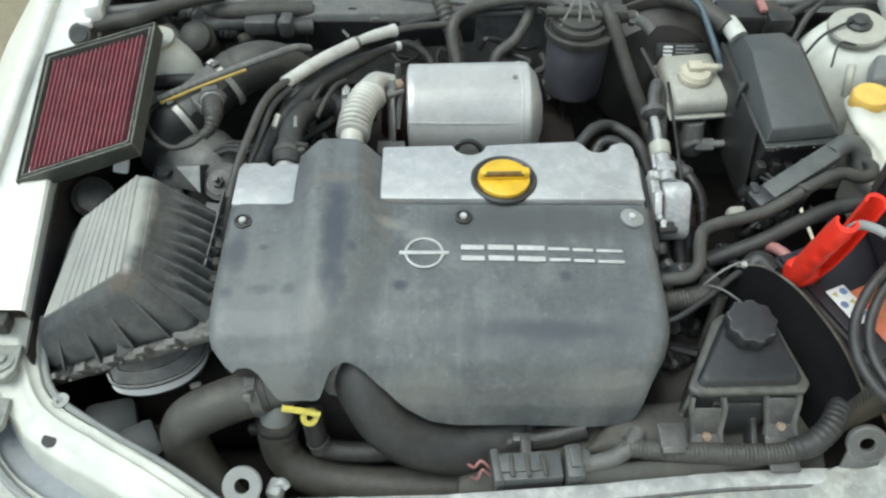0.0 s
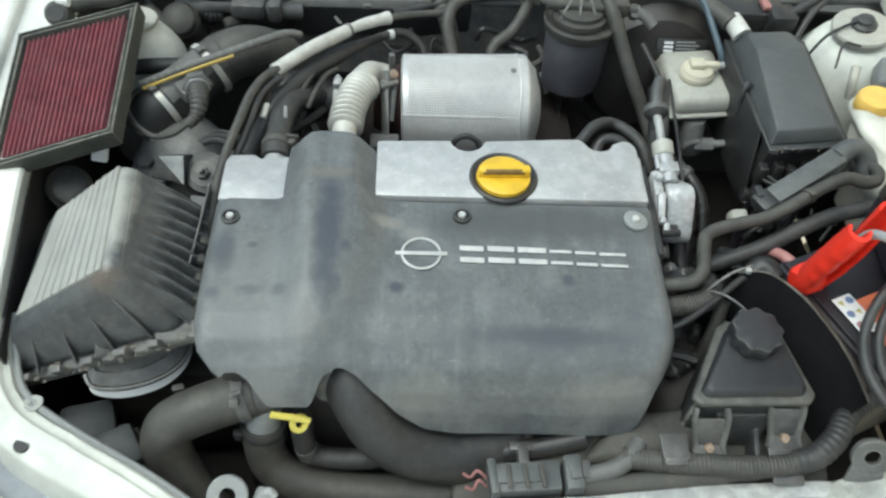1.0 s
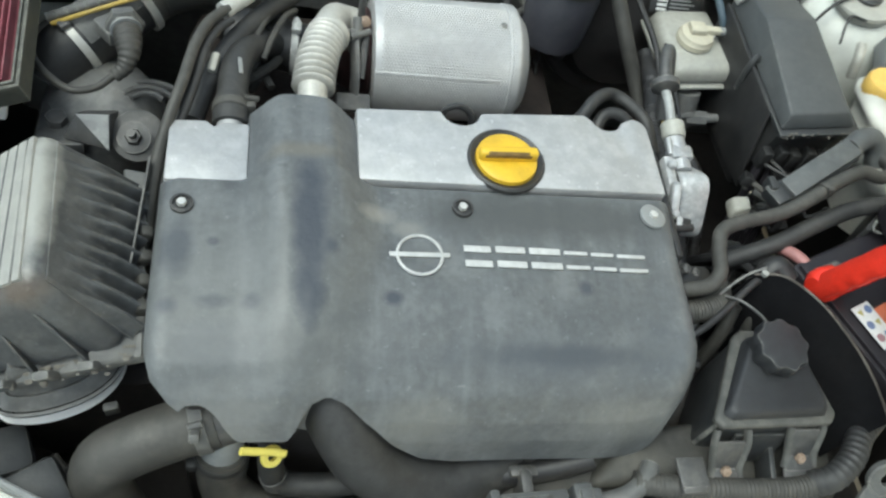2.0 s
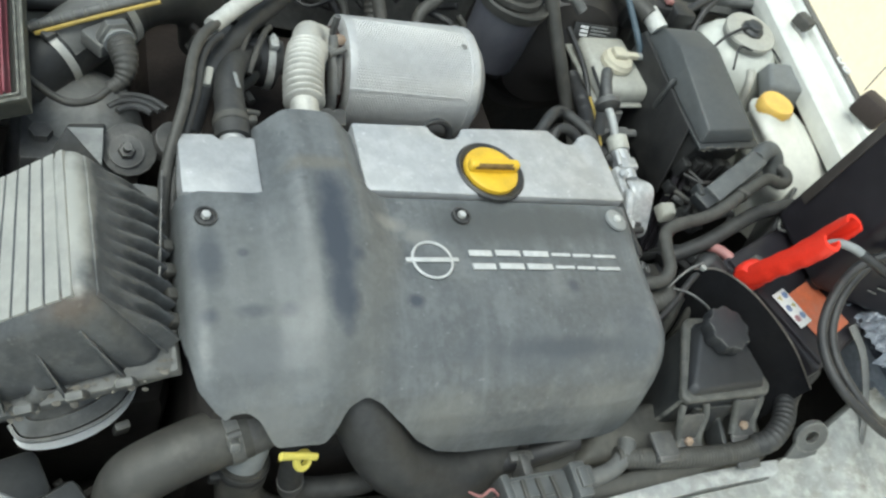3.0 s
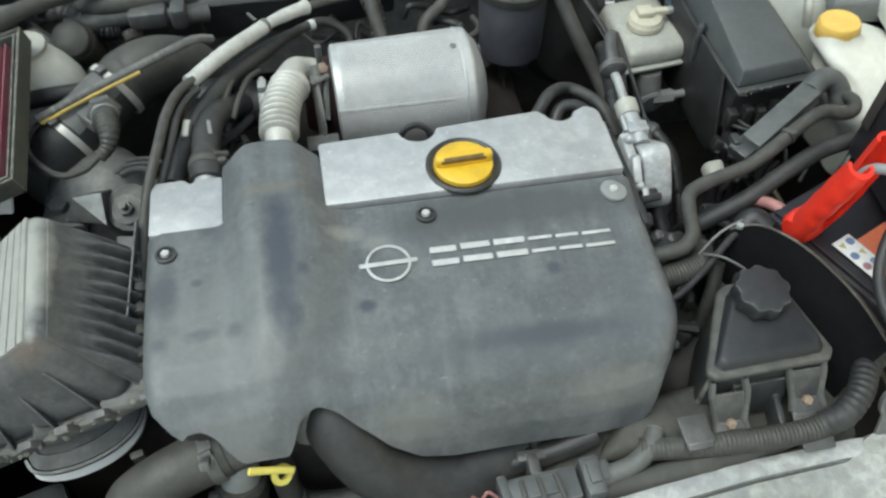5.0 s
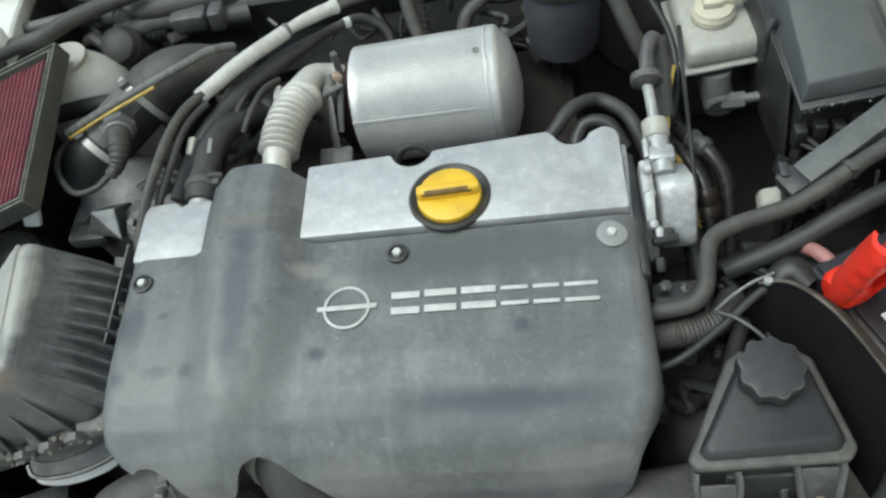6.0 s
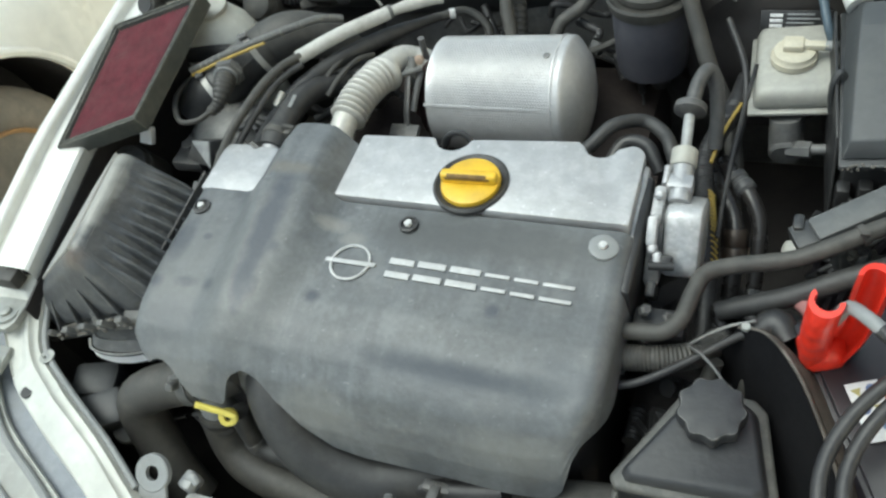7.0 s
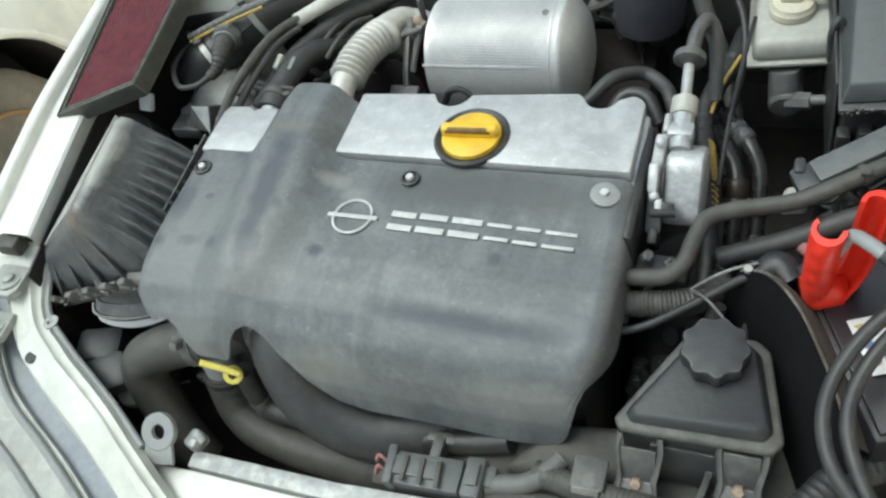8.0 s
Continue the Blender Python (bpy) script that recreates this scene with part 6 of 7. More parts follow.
part("block", join(rbox((0.48, 1.09, 0.862), (0.10, 0.05, 0.05), 0.006), rbox((0.52, 1.07, 0.872), (0.04, 0.04, 0.04), 0.005)), M_BLACK, rb)
part("lever", rbox((0.495, 1.085, 0.893), (0.012, 0.03, 0.008), 0.002), M_PINK, rb)
hose("stay_line", [(0.742, 0.874, 0.938), (1.2, 1.16, 0.79), (1.7, 1.47, 0.62), (2.195, 1.78, 0.45)], 0.0012, M_CABLE, "thin dark line from the wing to the wall", "line")
hose("wing_cable", [(0.53, 1.07, 0.885), (0.58, 1.09, 0.905), (0.64, 1.12, 0.925), (0.70, 1.18, 0.94)], 0.007, M_CABLE, "black cable towards the screen", "cable")
hose("wing_cable", [(0.54, 1.04, 0.86), (0.565, 1.07, 0.89), (0.61, 1.10, 0.915)], 0.005, M_CABLE, "thin black cable towards the screen", "cable")

# ---- vacuum pump and right end of the engine ----
vp = thing("vacuum_pump", (0.29, 0.70, 0.78), "scratched bright metal vacuum pump on the engine end", "pump")
ALLOY = mat("bright scratched alloy", (0.50, 0.505, 0.505), 0.42, 0.3, var=0.3, scale=45, bump=0.25, dust=0.5, dust_col=(0.26, 0.25, 0.225), blotch=0.3)
drum_n, drum_t = Vector((0, -0.79, 0.61)), Vector((0, 0.61, 0.79))
drum = lathe([(0.034, 0), (0.0365, 0.002), (0.0375, 0.005), (0.0375, 0.030), (0.0365, 0.034), (0.033, 0.0365), (0.024, 0.037)], (0, 0, 0), (0, 0, 1), 64, lambda a, h: (abs(math.cos(a)) ** 5 + abs(math.sin(a)) ** 5) ** -0.2)
drum.transform(Matrix(((0, 0, 1, 0.2815), (drum_n.y, drum_t.y, 0, 0.7265), (drum_n.z, drum_t.z, 0, 0.8205), (0, 0, 0, 1))))
part("housing", drum, ALLOY, vp, "bright scuffed alloy drum with squared sides")
part("rim_groove", lathe([(0.0415, 0), (0.0415, 0.0025), (0.036, 0.0028)], (0.2795, 0.7265, 0.8205), (1, 0, 0.02), 48), M_BLACK, vp)
part("casting", join(hexa([(0.264, 0.672, 0.80), (0.281, 0.672, 0.80), (0.281, 0.76, 0.80), (0.264, 0.76, 0.80)], [(0.267, 0.712, 0.862), (0.279, 0.712, 0.862), (0.279, 0.752, 0.868), (0.267, 0.752, 0.868)], 0.004), rbox((0.272, 0.70, 0.858), (0.010, 0.03, 0.010), 0.003, (45, 0, 0)), rbox((0.279, 0.682, 0.838), (0.008, 0.014, 0.014), 0.003, (45, 0, 0))), ALLOY, vp)
for sy, sz in ((0.740, 0.866), (0.714, 0.860), (0.690, 0.842)):
    part("screw_boss", lathe([(0.0052, 0), (0.0054, 0.006), (0.0042, 0.0075), (0.0034, 0.010), (0.002, 0.0105)], (0.2735, sy, sz), (0.05, -0.6, 0.8), 16), ALLOY, vp)
part("plug", join(rbox((0.284, 0.680, 0.836), (0.020, 0.014, 0.012), 0.003, (40, 0, 0)), rbox((0.277, 0.660, 0.812), (0.010, 0.016, 0.034), 0.003, (25, 0, 0)), rod((0.272, 0.672, 0.838), (0.296, 0.676, 0.836), 0.0045, 10)), M_BLACK, vp)
part("neck", join(rod((0.291, 0.738, 0.856), (0.289, 0.785, 0.864), 0.0115, 20), rbox((0.290, 0.757, 0.862), (0.026, 0.018, 0.018), 0.003), rod((0.276, 0.752, 0.868), (0.276, 0.772, 0.872), 0.0035, 10)), M_STEEL, vp)
part("collar", lathe([(0.0125, 0), (0.0135, 0.002), (0.0135, 0.018), (0.011, 0.02)], (0.289, 0.780, 0.864), (0, 1, 0.3), 20), M_RES, vp, "cream plastic collar")
part("gasket", hexa([(0.255, 0.62, 0.76), (0.264, 0.62, 0.76), (0.264, 0.77, 0.76), (0.255, 0.77, 0.76)], [(0.255, 0.625, 0.858), (0.264, 0.625, 0.856), (0.264, 0.765, 0.862), (0.255, 0.765, 0.864)], 0.003), M_BLACK, vp)
part("end_plate", hexa([(0.252, 0.60, 0.74), (0.258, 0.60, 0.74), (0.258, 0.775, 0.74), (0.252, 0.775, 0.74)], [(0.252, 0.605, 0.848), (0.258, 0.605, 0.846), (0.258, 0.775, 0.866), (0.252, 0.775, 0.868)], 0.002), M_STEEL, vp)
for p in ((0.275, 0.628, 0.825), (0.295, 0.632, 0.81), (0.277, 0.61, 0.80)):
    part("nut", lathe([(0.006, 0), (0.006, 0.008), (0.004, 0.010)], p, (0.5, -0.3, 1), 6), M_GRIME, vp)
part("bracket", rbox((0.29, 0.625, 0.80), (0.05, 0.03, 0.035), 0.005), M_BLACK, vp)

vv = thing("check_valve", (0.287, 0.846, 0.88), "pale grey vacuum check valve with hose", "valve")
part("pipe", tube([(0.289, 0.795, 0.866), (0.288, 0.82, 0.876), (0.287, 0.84, 0.880)], 0.0055, 12), M_SCUFF, vv)
part("disc", lathe([(0.007, -0.008), (0.0165, -0.003), (0.0165, 0.004), (0.008, 0.010)], (0.287, 0.845, 0.882), (0.05, 1, 0.25), 28), M_GRIME, vv)
part("hose", tube([(0.288, 0.852, 0.884), (0.291, 0.875, 0.892), (0.298, 0.892, 0.894), (0.306, 0.892, 0.880), (0.311, 0.875, 0.85), (0.312, 0.85, 0.82)], 0.0078, 12), M_GRIME, vv)
hl = thing("loop_hose", (0.23, 0.84, 0.84), "dusty looped rubber hose behind the valve cover", "hose")
part("hose", tube([(0.165, 0.795, 0.838), (0.188, 0.815, 0.852), (0.208, 0.836, 0.861), (0.236, 0.856, 0.850), (0.260, 0.842, 0.846), (0.272, 0.818, 0.845), (0.283, 0.79, 0.825)], 0.0076, 16), M_RUBBER, hl)
part("hose", tube([(0.205, 0.80, 0.83), (0.22, 0.825, 0.846), (0.245, 0.823, 0.846), (0.262, 0.80, 0.83)], 0.0076, 14), M_BLACK, hl)
hk = thing("lifting_eye", (0.03, 0.80, 0.86), "small black lifting eye behind the valve cover", "hook")
part("hook", tube([(0.018, 0.798, 0.850), (0.026, 0.801, 0.864), (0.04, 0.802, 0.868), (0.052, 0.799, 0.862), (0.056, 0.795, 0.850)], 0.0052, 12, 8, None, 0.7), M_BLACK, hk)

yc = thing("striped_loom", (0.32, 0.80, 0.80), "black corrugated loom with yellow stripe", "cable")
LOOM = [(0.332, 0.985, 0.80), (0.324, 0.930, 0.806), (0.310, 0.875, 0.812), (0.303, 0.835, 0.808), (0.308, 0.795, 0.802), (0.316, 0.755, 0.788), (0.324, 0.70, 0.755), (0.328, 0.64, 0.73)]
part("loom", tube(LOOM, 0.0118, 12, 24, ribs(0.0045, 0.10)), M_CABLE, yc)
part("stripe", tube([(x + 0.0075, y - 0.003, z + 0.0095) for x, y, z in LOOM[1:4]], 0.0021, 6, 10), M_STRIPE, yc, "yellow tape stripe")
for k in range(16):
    f = 4.0 + 1.5 * k / 15
    i = int(f)
    p = Vector(LOOM[i]).lerp(Vector(LOOM[i + 1]), f - i)
    part("stripe_tick", tube([p + Vector((0.004, 0.002, 0.0112)), p + Vector((0.0085, 0.0, 0.0088)), p + Vector((0.0115, -0.0015, 0.0045))], 0.0013, 6, 3), M_STRIPE, yc)
part("thin_wire", tube([(0.342, 0.97, 0.835), (0.336, 0.90, 0.832), (0.331, 0.82, 0.822), (0.328, 0.745, 0.80)], 0.0024, 8), M_CABLE, yc)
ac = thing("coolant_pipes", (0.35, 0.80, 0.70), "glossy dark steel coolant pipes with crimped collars", "pipe")
M_GLOSS = mat("oily black pipe", (0.020, 0.019, 0.019), 0.28, var=0.3, scale=40, bump=0.06, dust=0.4, dust_col=(0.06, 0.052, 0.045))
part("pipe", tube([(0.312, 0.862, 0.772), (0.320, 0.836, 0.782), (0.333, 0.806, 0.784), (0.343, 0.780, 0.776), (0.346, 0.75, 0.755), (0.345, 0.70, 0.71), (0.34, 0.62, 0.64)], 0.0095, 16), M_GLOSS, ac)
part("pipe", tube([(0.322, 0.862, 0.788), (0.337, 0.834, 0.794), (0.354, 0.812, 0.790), (0.366, 0.790, 0.776), (0.369, 0.76, 0.752), (0.367, 0.70, 0.70), (0.36, 0.62, 0.64)], 0.0085, 16), M_GLOSS, ac)
part("collar", join(lathe([(0.0115, 0), (0.0138, 0.003), (0.0138, 0.018), (0.0125, 0.020), (0.0138, 0.022), (0.0138, 0.034), (0.011, 0.037)], (0.3435, 0.778, 0.775), (0.06, -0.72, -0.68), 24)), mat("burnt brown crimp", (0.05, 0.038, 0.030), 0.35, 0.4, var=0.4, scale=60, bump=0.1), ac, "brown crimped collar")
part("fitting", lathe([(0.009, 0), (0.0115, 0.002), (0.0115, 0.008), (0.0098, 0.010), (0.0098, 0.014), (0.0115, 0.016), (0.0115, 0.024), (0.009, 0.027)], (0.335, 0.837, 0.794), (0.62, -0.78, -0.06), 20), M_GRIME, ac, "bright crimped fitting")
part("ring", lathe([(0.0095, 0), (0.0105, 0.001), (0.0105, 0.006), (0.0095, 0.007)], (0.3695, 0.758, 0.751), (0, -0.65, -0.75), 18), M_GLOSS, ac)
tagged(part("rusty_tab", hexa([(0.342, 0.755, 0.742), (0.366, 0.752, 0.742), (0.370, 0.775, 0.745), (0.350, 0.778, 0.745)], [(0.343, 0.757, 0.746), (0.365, 0.754, 0.746), (0.369, 0.773, 0.749), (0.351, 0.776, 0.749)], 0.001), M_COPPER), "rust-brown metal tab on the gearbox", "bracket")

# ---- pipes and connectors towards the battery ----
hp = thing("heater_hose", (0.40, 0.68, 0.84), "long dusty grey rubber hose bent round the pump", "hose")
part("hose", tube([(0.245, 0.605, 0.820), (0.275, 0.602, 0.829), (0.298, 0.604, 0.833), (0.312, 0.618, 0.838), (0.318, 0.645, 0.840), (0.327, 0.668, 0.843), (0.352, 0.679, 0.846), (0.40, 0.689, 0.852), (0.437, 0.703, 0.864), (0.475, 0.722, 0.874), (0.508, 0.735, 0.878), (0.532, 0.732, 0.874), (0.547, 0.736, 0.874), (0.553, 0.747, 0.876), (0.551, 0.760, 0.874), (0.548, 0.771, 0.876)], 0.0082, 16), M_HOSE, hp)
part("clip", join(lathe([(0.0100, -0.003), (0.0100, 0.003)], (0.455, 0.712, 0.869), (0.037, 0.02, 0.009), 18), rbox((0.455, 0.706, 0.879), (0.008, 0.006, 0.004), 0.001)), M_HOSE, hp)
hose("lower_heater_hose", [(0.34, 0.655, 0.80), (0.40, 0.665, 0.825), (0.45, 0.683, 0.842), (0.50, 0.700, 0.852), (0.56, 0.71, 0.855)], 0.0100, M_RUBBER, "dusty grey rubber hose under the heater hose")
tr = thing("battery_tray_edge", (0.55, 0.69, 0.84), "black battery tray corner with pale wire edge", "tray")
part("wall", hexa([(0.508, 0.676, 0.77), (0.512, 0.672, 0.77), (0.60, 0.745, 0.77), (0.596, 0.75, 0.77)], [(0.508, 0.676, 0.85), (0.512, 0.672, 0.85), (0.60, 0.745, 0.85), (0.596, 0.75, 0.85)], 0.001), M_BLACK, tr)
part("wire_edge", tube([(0.592, 0.745, 0.852), (0.555, 0.710, 0.853), (0.516, 0.675, 0.852), (0.53, 0.667, 0.851), (0.552, 0.657, 0.850)], 0.0016, 8, 4), M_DUSTY, tr)
hose("ribbed_conduit", [(0.235, 0.588, 0.800), (0.270, 0.586, 0.806), (0.300, 0.590, 0.808), (0.325, 0.602, 0.802), (0.345, 0.635, 0.78)], 0.0138, M_HOSE, "ribbed grey wiring conduit", rf=ribs(0.0036, 0.09), res=36)
hose("thin_cable", [(0.24, 0.555, 0.795), (0.28, 0.56, 0.808), (0.32, 0.585, 0.815), (0.36, 0.615, 0.822), (0.392, 0.632, 0.828)], 0.0042, M_CABLE, "thin black cable by the cover", "cable")
hose("grey_wire", [(0.288, 0.572, 0.790), (0.302, 0.588, 0.803), (0.322, 0.606, 0.815), (0.350, 0.622, 0.826), (0.376, 0.630, 0.832)], 0.0016, M_CAST, "stiff thin cream-grey wire", "wire")
hose("zip_tie", [(0.322, 0.60, 0.820), (0.335, 0.588, 0.828), (0.352, 0.570, 0.828), (0.362, 0.556, 0.82)], 0.0016, M_GRIME, "loose grey zip tie", "zip tie")
hose("steel_pipe", [(0.325, 0.56, 0.62), (0.335, 0.575, 0.75), (0.345, 0.60, 0.80)], 0.008, M_HOSE, "dull steel pipe behind the reservoir", "pipe")
hose("steel_pipe", [(0.36, 0.56, 0.65), (0.37, 0.58, 0.75), (0.378, 0.61, 0.80)], 0.006, M_HOSE, "thin dull steel pipe", "pipe")
gc = thing("connector_housing", (0.45, 0.735, 0.86), "grey ribbed connector housing with angled boot", "connector")
cdir = Vector((0.503 - 0.417, 0.768 - 0.722, 0.886 - 0.859))
cb = rbox((0, 0, 0), (0.105, 0.026, 0.022), 0.003)
cb.transform(Matrix.Translation((0.461, 0.742, 0.868)) @ cdir.to_track_quat("X", "Z").to_matrix().to_4x4())
part("housing", cb, M_SHELL, gc)
cb = rbox((0, 0, 0), (0.103, 0.029, 0.004), 0.001)
cb.transform(Matrix.Translation((0.461, 0.742, 0.864)) @ cdir.to_track_quat("X", "Z").to_matrix().to_4x4())
part("rib", cb, M_GREY, gc)
part("boot", tube([(0.503, 0.766, 0.882), (0.518, 0.776, 0.887), (0.533, 0.780, 0.886), (0.546, 0.774, 0.876), (0.551, 0.762, 0.86)], 0.0135, 18, 6), M_SHELL, gc)
part("clip", join(rbox((0.410, 0.718, 0.848), (0.024, 0.028, 0.02), 0.004, (0, -15, 25)), rbox((0.402, 0.728, 0.852), (0.010, 0.018, 0.018), 0.003)), M_GREY, gc)
wh = thing("white_connector", (0.40, 0.735, 0.79), "small off-white plastic connector", "connector")
part("body", hexa([(0.388, 0.730, 0.776), (0.416, 0.732, 0.780), (0.420, 0.760, 0.782), (0.391, 0.760, 0.778)], [(0.391, 0.734, 0.796), (0.411, 0.734, 0.799), (0.414, 0.754, 0.800), (0.393, 0.755, 0.797)], 0.005), M_RES, wh)
dk = thing("wiring_cluster", (0.40, 0.64, 0.78), "dark cluster of wiring and terminals", "wiring")
for k in range(7):
    a = k * 0.9
    part("wire", tube([(0.33 + 0.012 * k, 0.70 - 0.006 * k, 0.72), (0.345 + 0.014 * k, 0.665 + 0.01 * math.sin(a), 0.79 + 0.006 * math.cos(a)), (0.38 + 0.012 * k, 0.645 + 0.012 * math.sin(a * 2), 0.80 + 0.008 * math.sin(a)), (0.41 + 0.01 * k, 0.60 + 0.01 * k, 0.77)], 0.0055 + 0.002 * (k % 3), 8), M_CABLE, dk)
part("boot", tube([(0.375, 0.62, 0.81), (0.392, 0.635, 0.825), (0.405, 0.62, 0.82)], 0.014, 12), M_BLACK, dk)
part("pink_lead", tube([(0.405, 0.672, 0.815), (0.418, 0.652, 0.828), (0.428, 0.635, 0.83), (0.433, 0.62, 0.822)], 0.007, 10), M_PINK, dk, "faded pink lead")
part("terminal", join(rbox((0.425, 0.618, 0.822), (0.025, 0.02, 0.012), 0.003, (0, 0, 20)), rod((0.42, 0.61, 0.81), (0.43, 0.615, 0.84), 0.006)), M_GRIME, dk)

# ---- power steering reservoir ----
ps = thing("steering_fluid_reservoir", (0.345, 0.50, 0.74), "dusty black triangular steering fluid reservoir", "reservoir")
tri_hi = [(0.281, 0.470), (0.287, 0.461), (0.397, 0.464), (0.405, 0.474), (0.389, 0.546), (0.379, 0.555), (0.336, 0.556), (0.326, 0.549)]


def grown(poly, d):
    cx, cy = sum(p[0] for p in poly) / len(poly), sum(p[1] for p in poly) / len(poly)
    return [(x + d * (x - cx) / math.hypot(x - cx, y - cy), y + d * (y - cy) / math.hypot(x - cx, y - cy)) for x, y in poly]


part("tank", prism(grown(tri_hi, 0.005), 0.700, 0.805, 0.008, 3), M_GREY, ps)
part("seam_rim", prism(grown(tri_hi, 0.0085), 0.802, 0.812, 0.004, 3), M_RIMTAN, ps, "worn tan-grey seam rim")
part("lid", hexa([(x, y, 0.812) for x, y in grown(tri_hi, -0.001)], [(x, y, 0.822 + 0.008 * smooth(0.48, 0.55, y)) for x, y in grown(tri_hi, -0.009)], 0.003), M_RESLID, ps)
part("cap", lathe([(0.020, -0.006), (0.022, 0.0), (0.0265, 0.002), (0.0275, 0.006), (0.0275, 0.018), (0.0262, 0.0205), (0.022, 0.0215), (0.010, 0.022)], (0.350, 0.530, 0.828), (0, -0.08, 1), 96, lambda a, h: 1 + (0.065 * max(-0.8, math.cos(9 * a)) if h > 0.0005 and h < 0.021 else 0)), M_RESLID, ps, "black scalloped screw cap")
for x, y, z, foot in ((0.297, 0.428, 0.770, 0.010), (0.381, 0.437, 0.777, 0.040)):
    s = part("strap", join(rbox((x, y + 0.010, z + 0.006), (0.030, 0.003, 0.040), 0.001, (-32, 0, 0)), rbox((x, y - 0.004, z - 0.008), (0.032, 0.016, 0.004), 0.0015, (18, 0, 0)), rbox((x - 0.001, y - 0.008 - foot / 2, z - 0.011 - foot * 0.12), (0.034, foot, 0.004), 0.0015, (14, 0, 0))), M_GRIME, ps)
    for side in (-1, 1):
        part("strap_edge", tube([(x + side * 0.017, y + 0.030, z + 0.030), (x + side * 0.0185, y + 0.020, z + 0.021), (x + side * 0.0165, y + 0.010, z + 0.008), (x + side * 0.015, y + 0.002, z - 0.002), (x + side * 0.017, y - 0.008, z - 0.010)], 0.0042, 8, 6, None, 0.45), M_RIMTAN, s)
    bolt((x, y, z - 0.004), 0.0056, M_COPPER, s, axis=(0, -0.7, 0.7), label="rusty copper bolt")
    if foot > 0.02:
        part("foot_hole", lathe([(0.004, 0), (0.004, 0.001)], (x - 0.001, y - 0.030, z - 0.0125), (0, -0.2, 1), 16), M_BLACK, s)
part("bracket", join(rbox((0.336, 0.452, 0.765), (0.060, 0.004, 0.05), 0.001, (-12, 0, 0)), rbox((0.352, 0.430, 0.752), (0.006, 0.045, 0.03), 0.002, (0, 0, -12))), M_GREY, ps)

# ---- harness along the shroud ----
hn = thing("front_harness", (0.12, 0.40, 0.72), "dusty grey connector block with loom and pink wires", "connector")
part("connector", join(rbox((0.097, 0.403, 0.734), (0.078, 0.034, 0.026), 0.004, (0, -3, 2)), rbox((0.090, 0.404, 0.748), (0.050, 0.020, 0.006), 0.002, (0, -3, 2)), rbox((0.062, 0.402, 0.735), (0.010, 0.040, 0.032), 0.003, (0, -3, 6))), M_SHELL, hn)
part("socket", join(rbox((0.149, 0.405, 0.739), (0.020, 0.040, 0.034), 0.004, (0, -3, 2)), rbox((0.149, 0.406, 0.758), (0.012, 0.022, 0.006), 0.002, (0, -3, 2)), rbox((0.163, 0.410, 0.740), (0.012, 0.022, 0.022), 0.004)), M_SHELL, hn)
for k in range(3):
    part("latch", rbox((0.078 + 0.018 * k, 0.400, 0.7515 + 0.001 * k), (0.005, 0.026, 0.004), 0.001, (0, -3, 2 + 3 * k)), M_HOSE, hn)
part("pink_wire", tube([(0.055, 0.405, 0.735), (0.045, 0.41, 0.742), (0.038, 0.408, 0.73), (0.03, 0.42, 0.715)], 0.0018, 6), M_PINK, hn)
part("pink_wire", tube([(0.055, 0.398, 0.730), (0.046, 0.40, 0.74), (0.041, 0.395, 0.728), (0.035, 0.405, 0.71)], 0.0018, 6), M_PINK, hn)
part("loom", tube([(0.16, 0.405, 0.740), (0.195, 0.412, 0.745), (0.215, 0.425, 0.752), (0.225, 0.44, 0.752)], 0.010, 12), M_DUSTY, hn)
part("corrugated_loom", tube([(0.205, 0.424, 0.748), (0.26, 0.414, 0.757), (0.32, 0.409, 0.761), (0.37, 0.408, 0.763), (0.40, 0.412, 0.766)], 0.0125, 14, 40, ribs(0.0045, 0.08)), M_HOSE, hn)
part("thick_hose", tube([(0.392, 0.412, 0.764), (0.410, 0.414, 0.776), (0.432, 0.430, 0.785), (0.452, 0.455, 0.787), (0.485, 0.478, 0.784), (0.53, 0.50, 0.78), (0.56, 0.53, 0.74)], 0.0140, 18, 40, ribs(0.0070, 0.06)), M_RUBBER, hn, "dusty black convoluted hose")
part("lower_pipe", tube([(-0.02, 0.452, 0.70), (0.06, 0.446, 0.712), (0.12, 0.448, 0.722), (0.17, 0.455, 0.735)], 0.013, 12), M_CABLE, hn)
part("strap", join(rbox((0.098, 0.432, 0.722), (0.012, 0.028, 0.03), 0.003), rbox((0.098, 0.445, 0.728), (0.03, 0.012, 0.01), 0.003)), M_GRIME, hn)

# ---- battery, heat shield, booster and clamp ----
bt = thing("car_battery", (0.55, 0.59, 0.65), "black car battery with orange and white labels", "battery")
BZ = 23


def on_batt(a, b, z):
    """Place on the battery: a along its short side to the front, b along its long side."""
    return (0.405 + 0.39 * a + 0.92 * b, 0.632 - 0.92 * a + 0.39 * b, z)


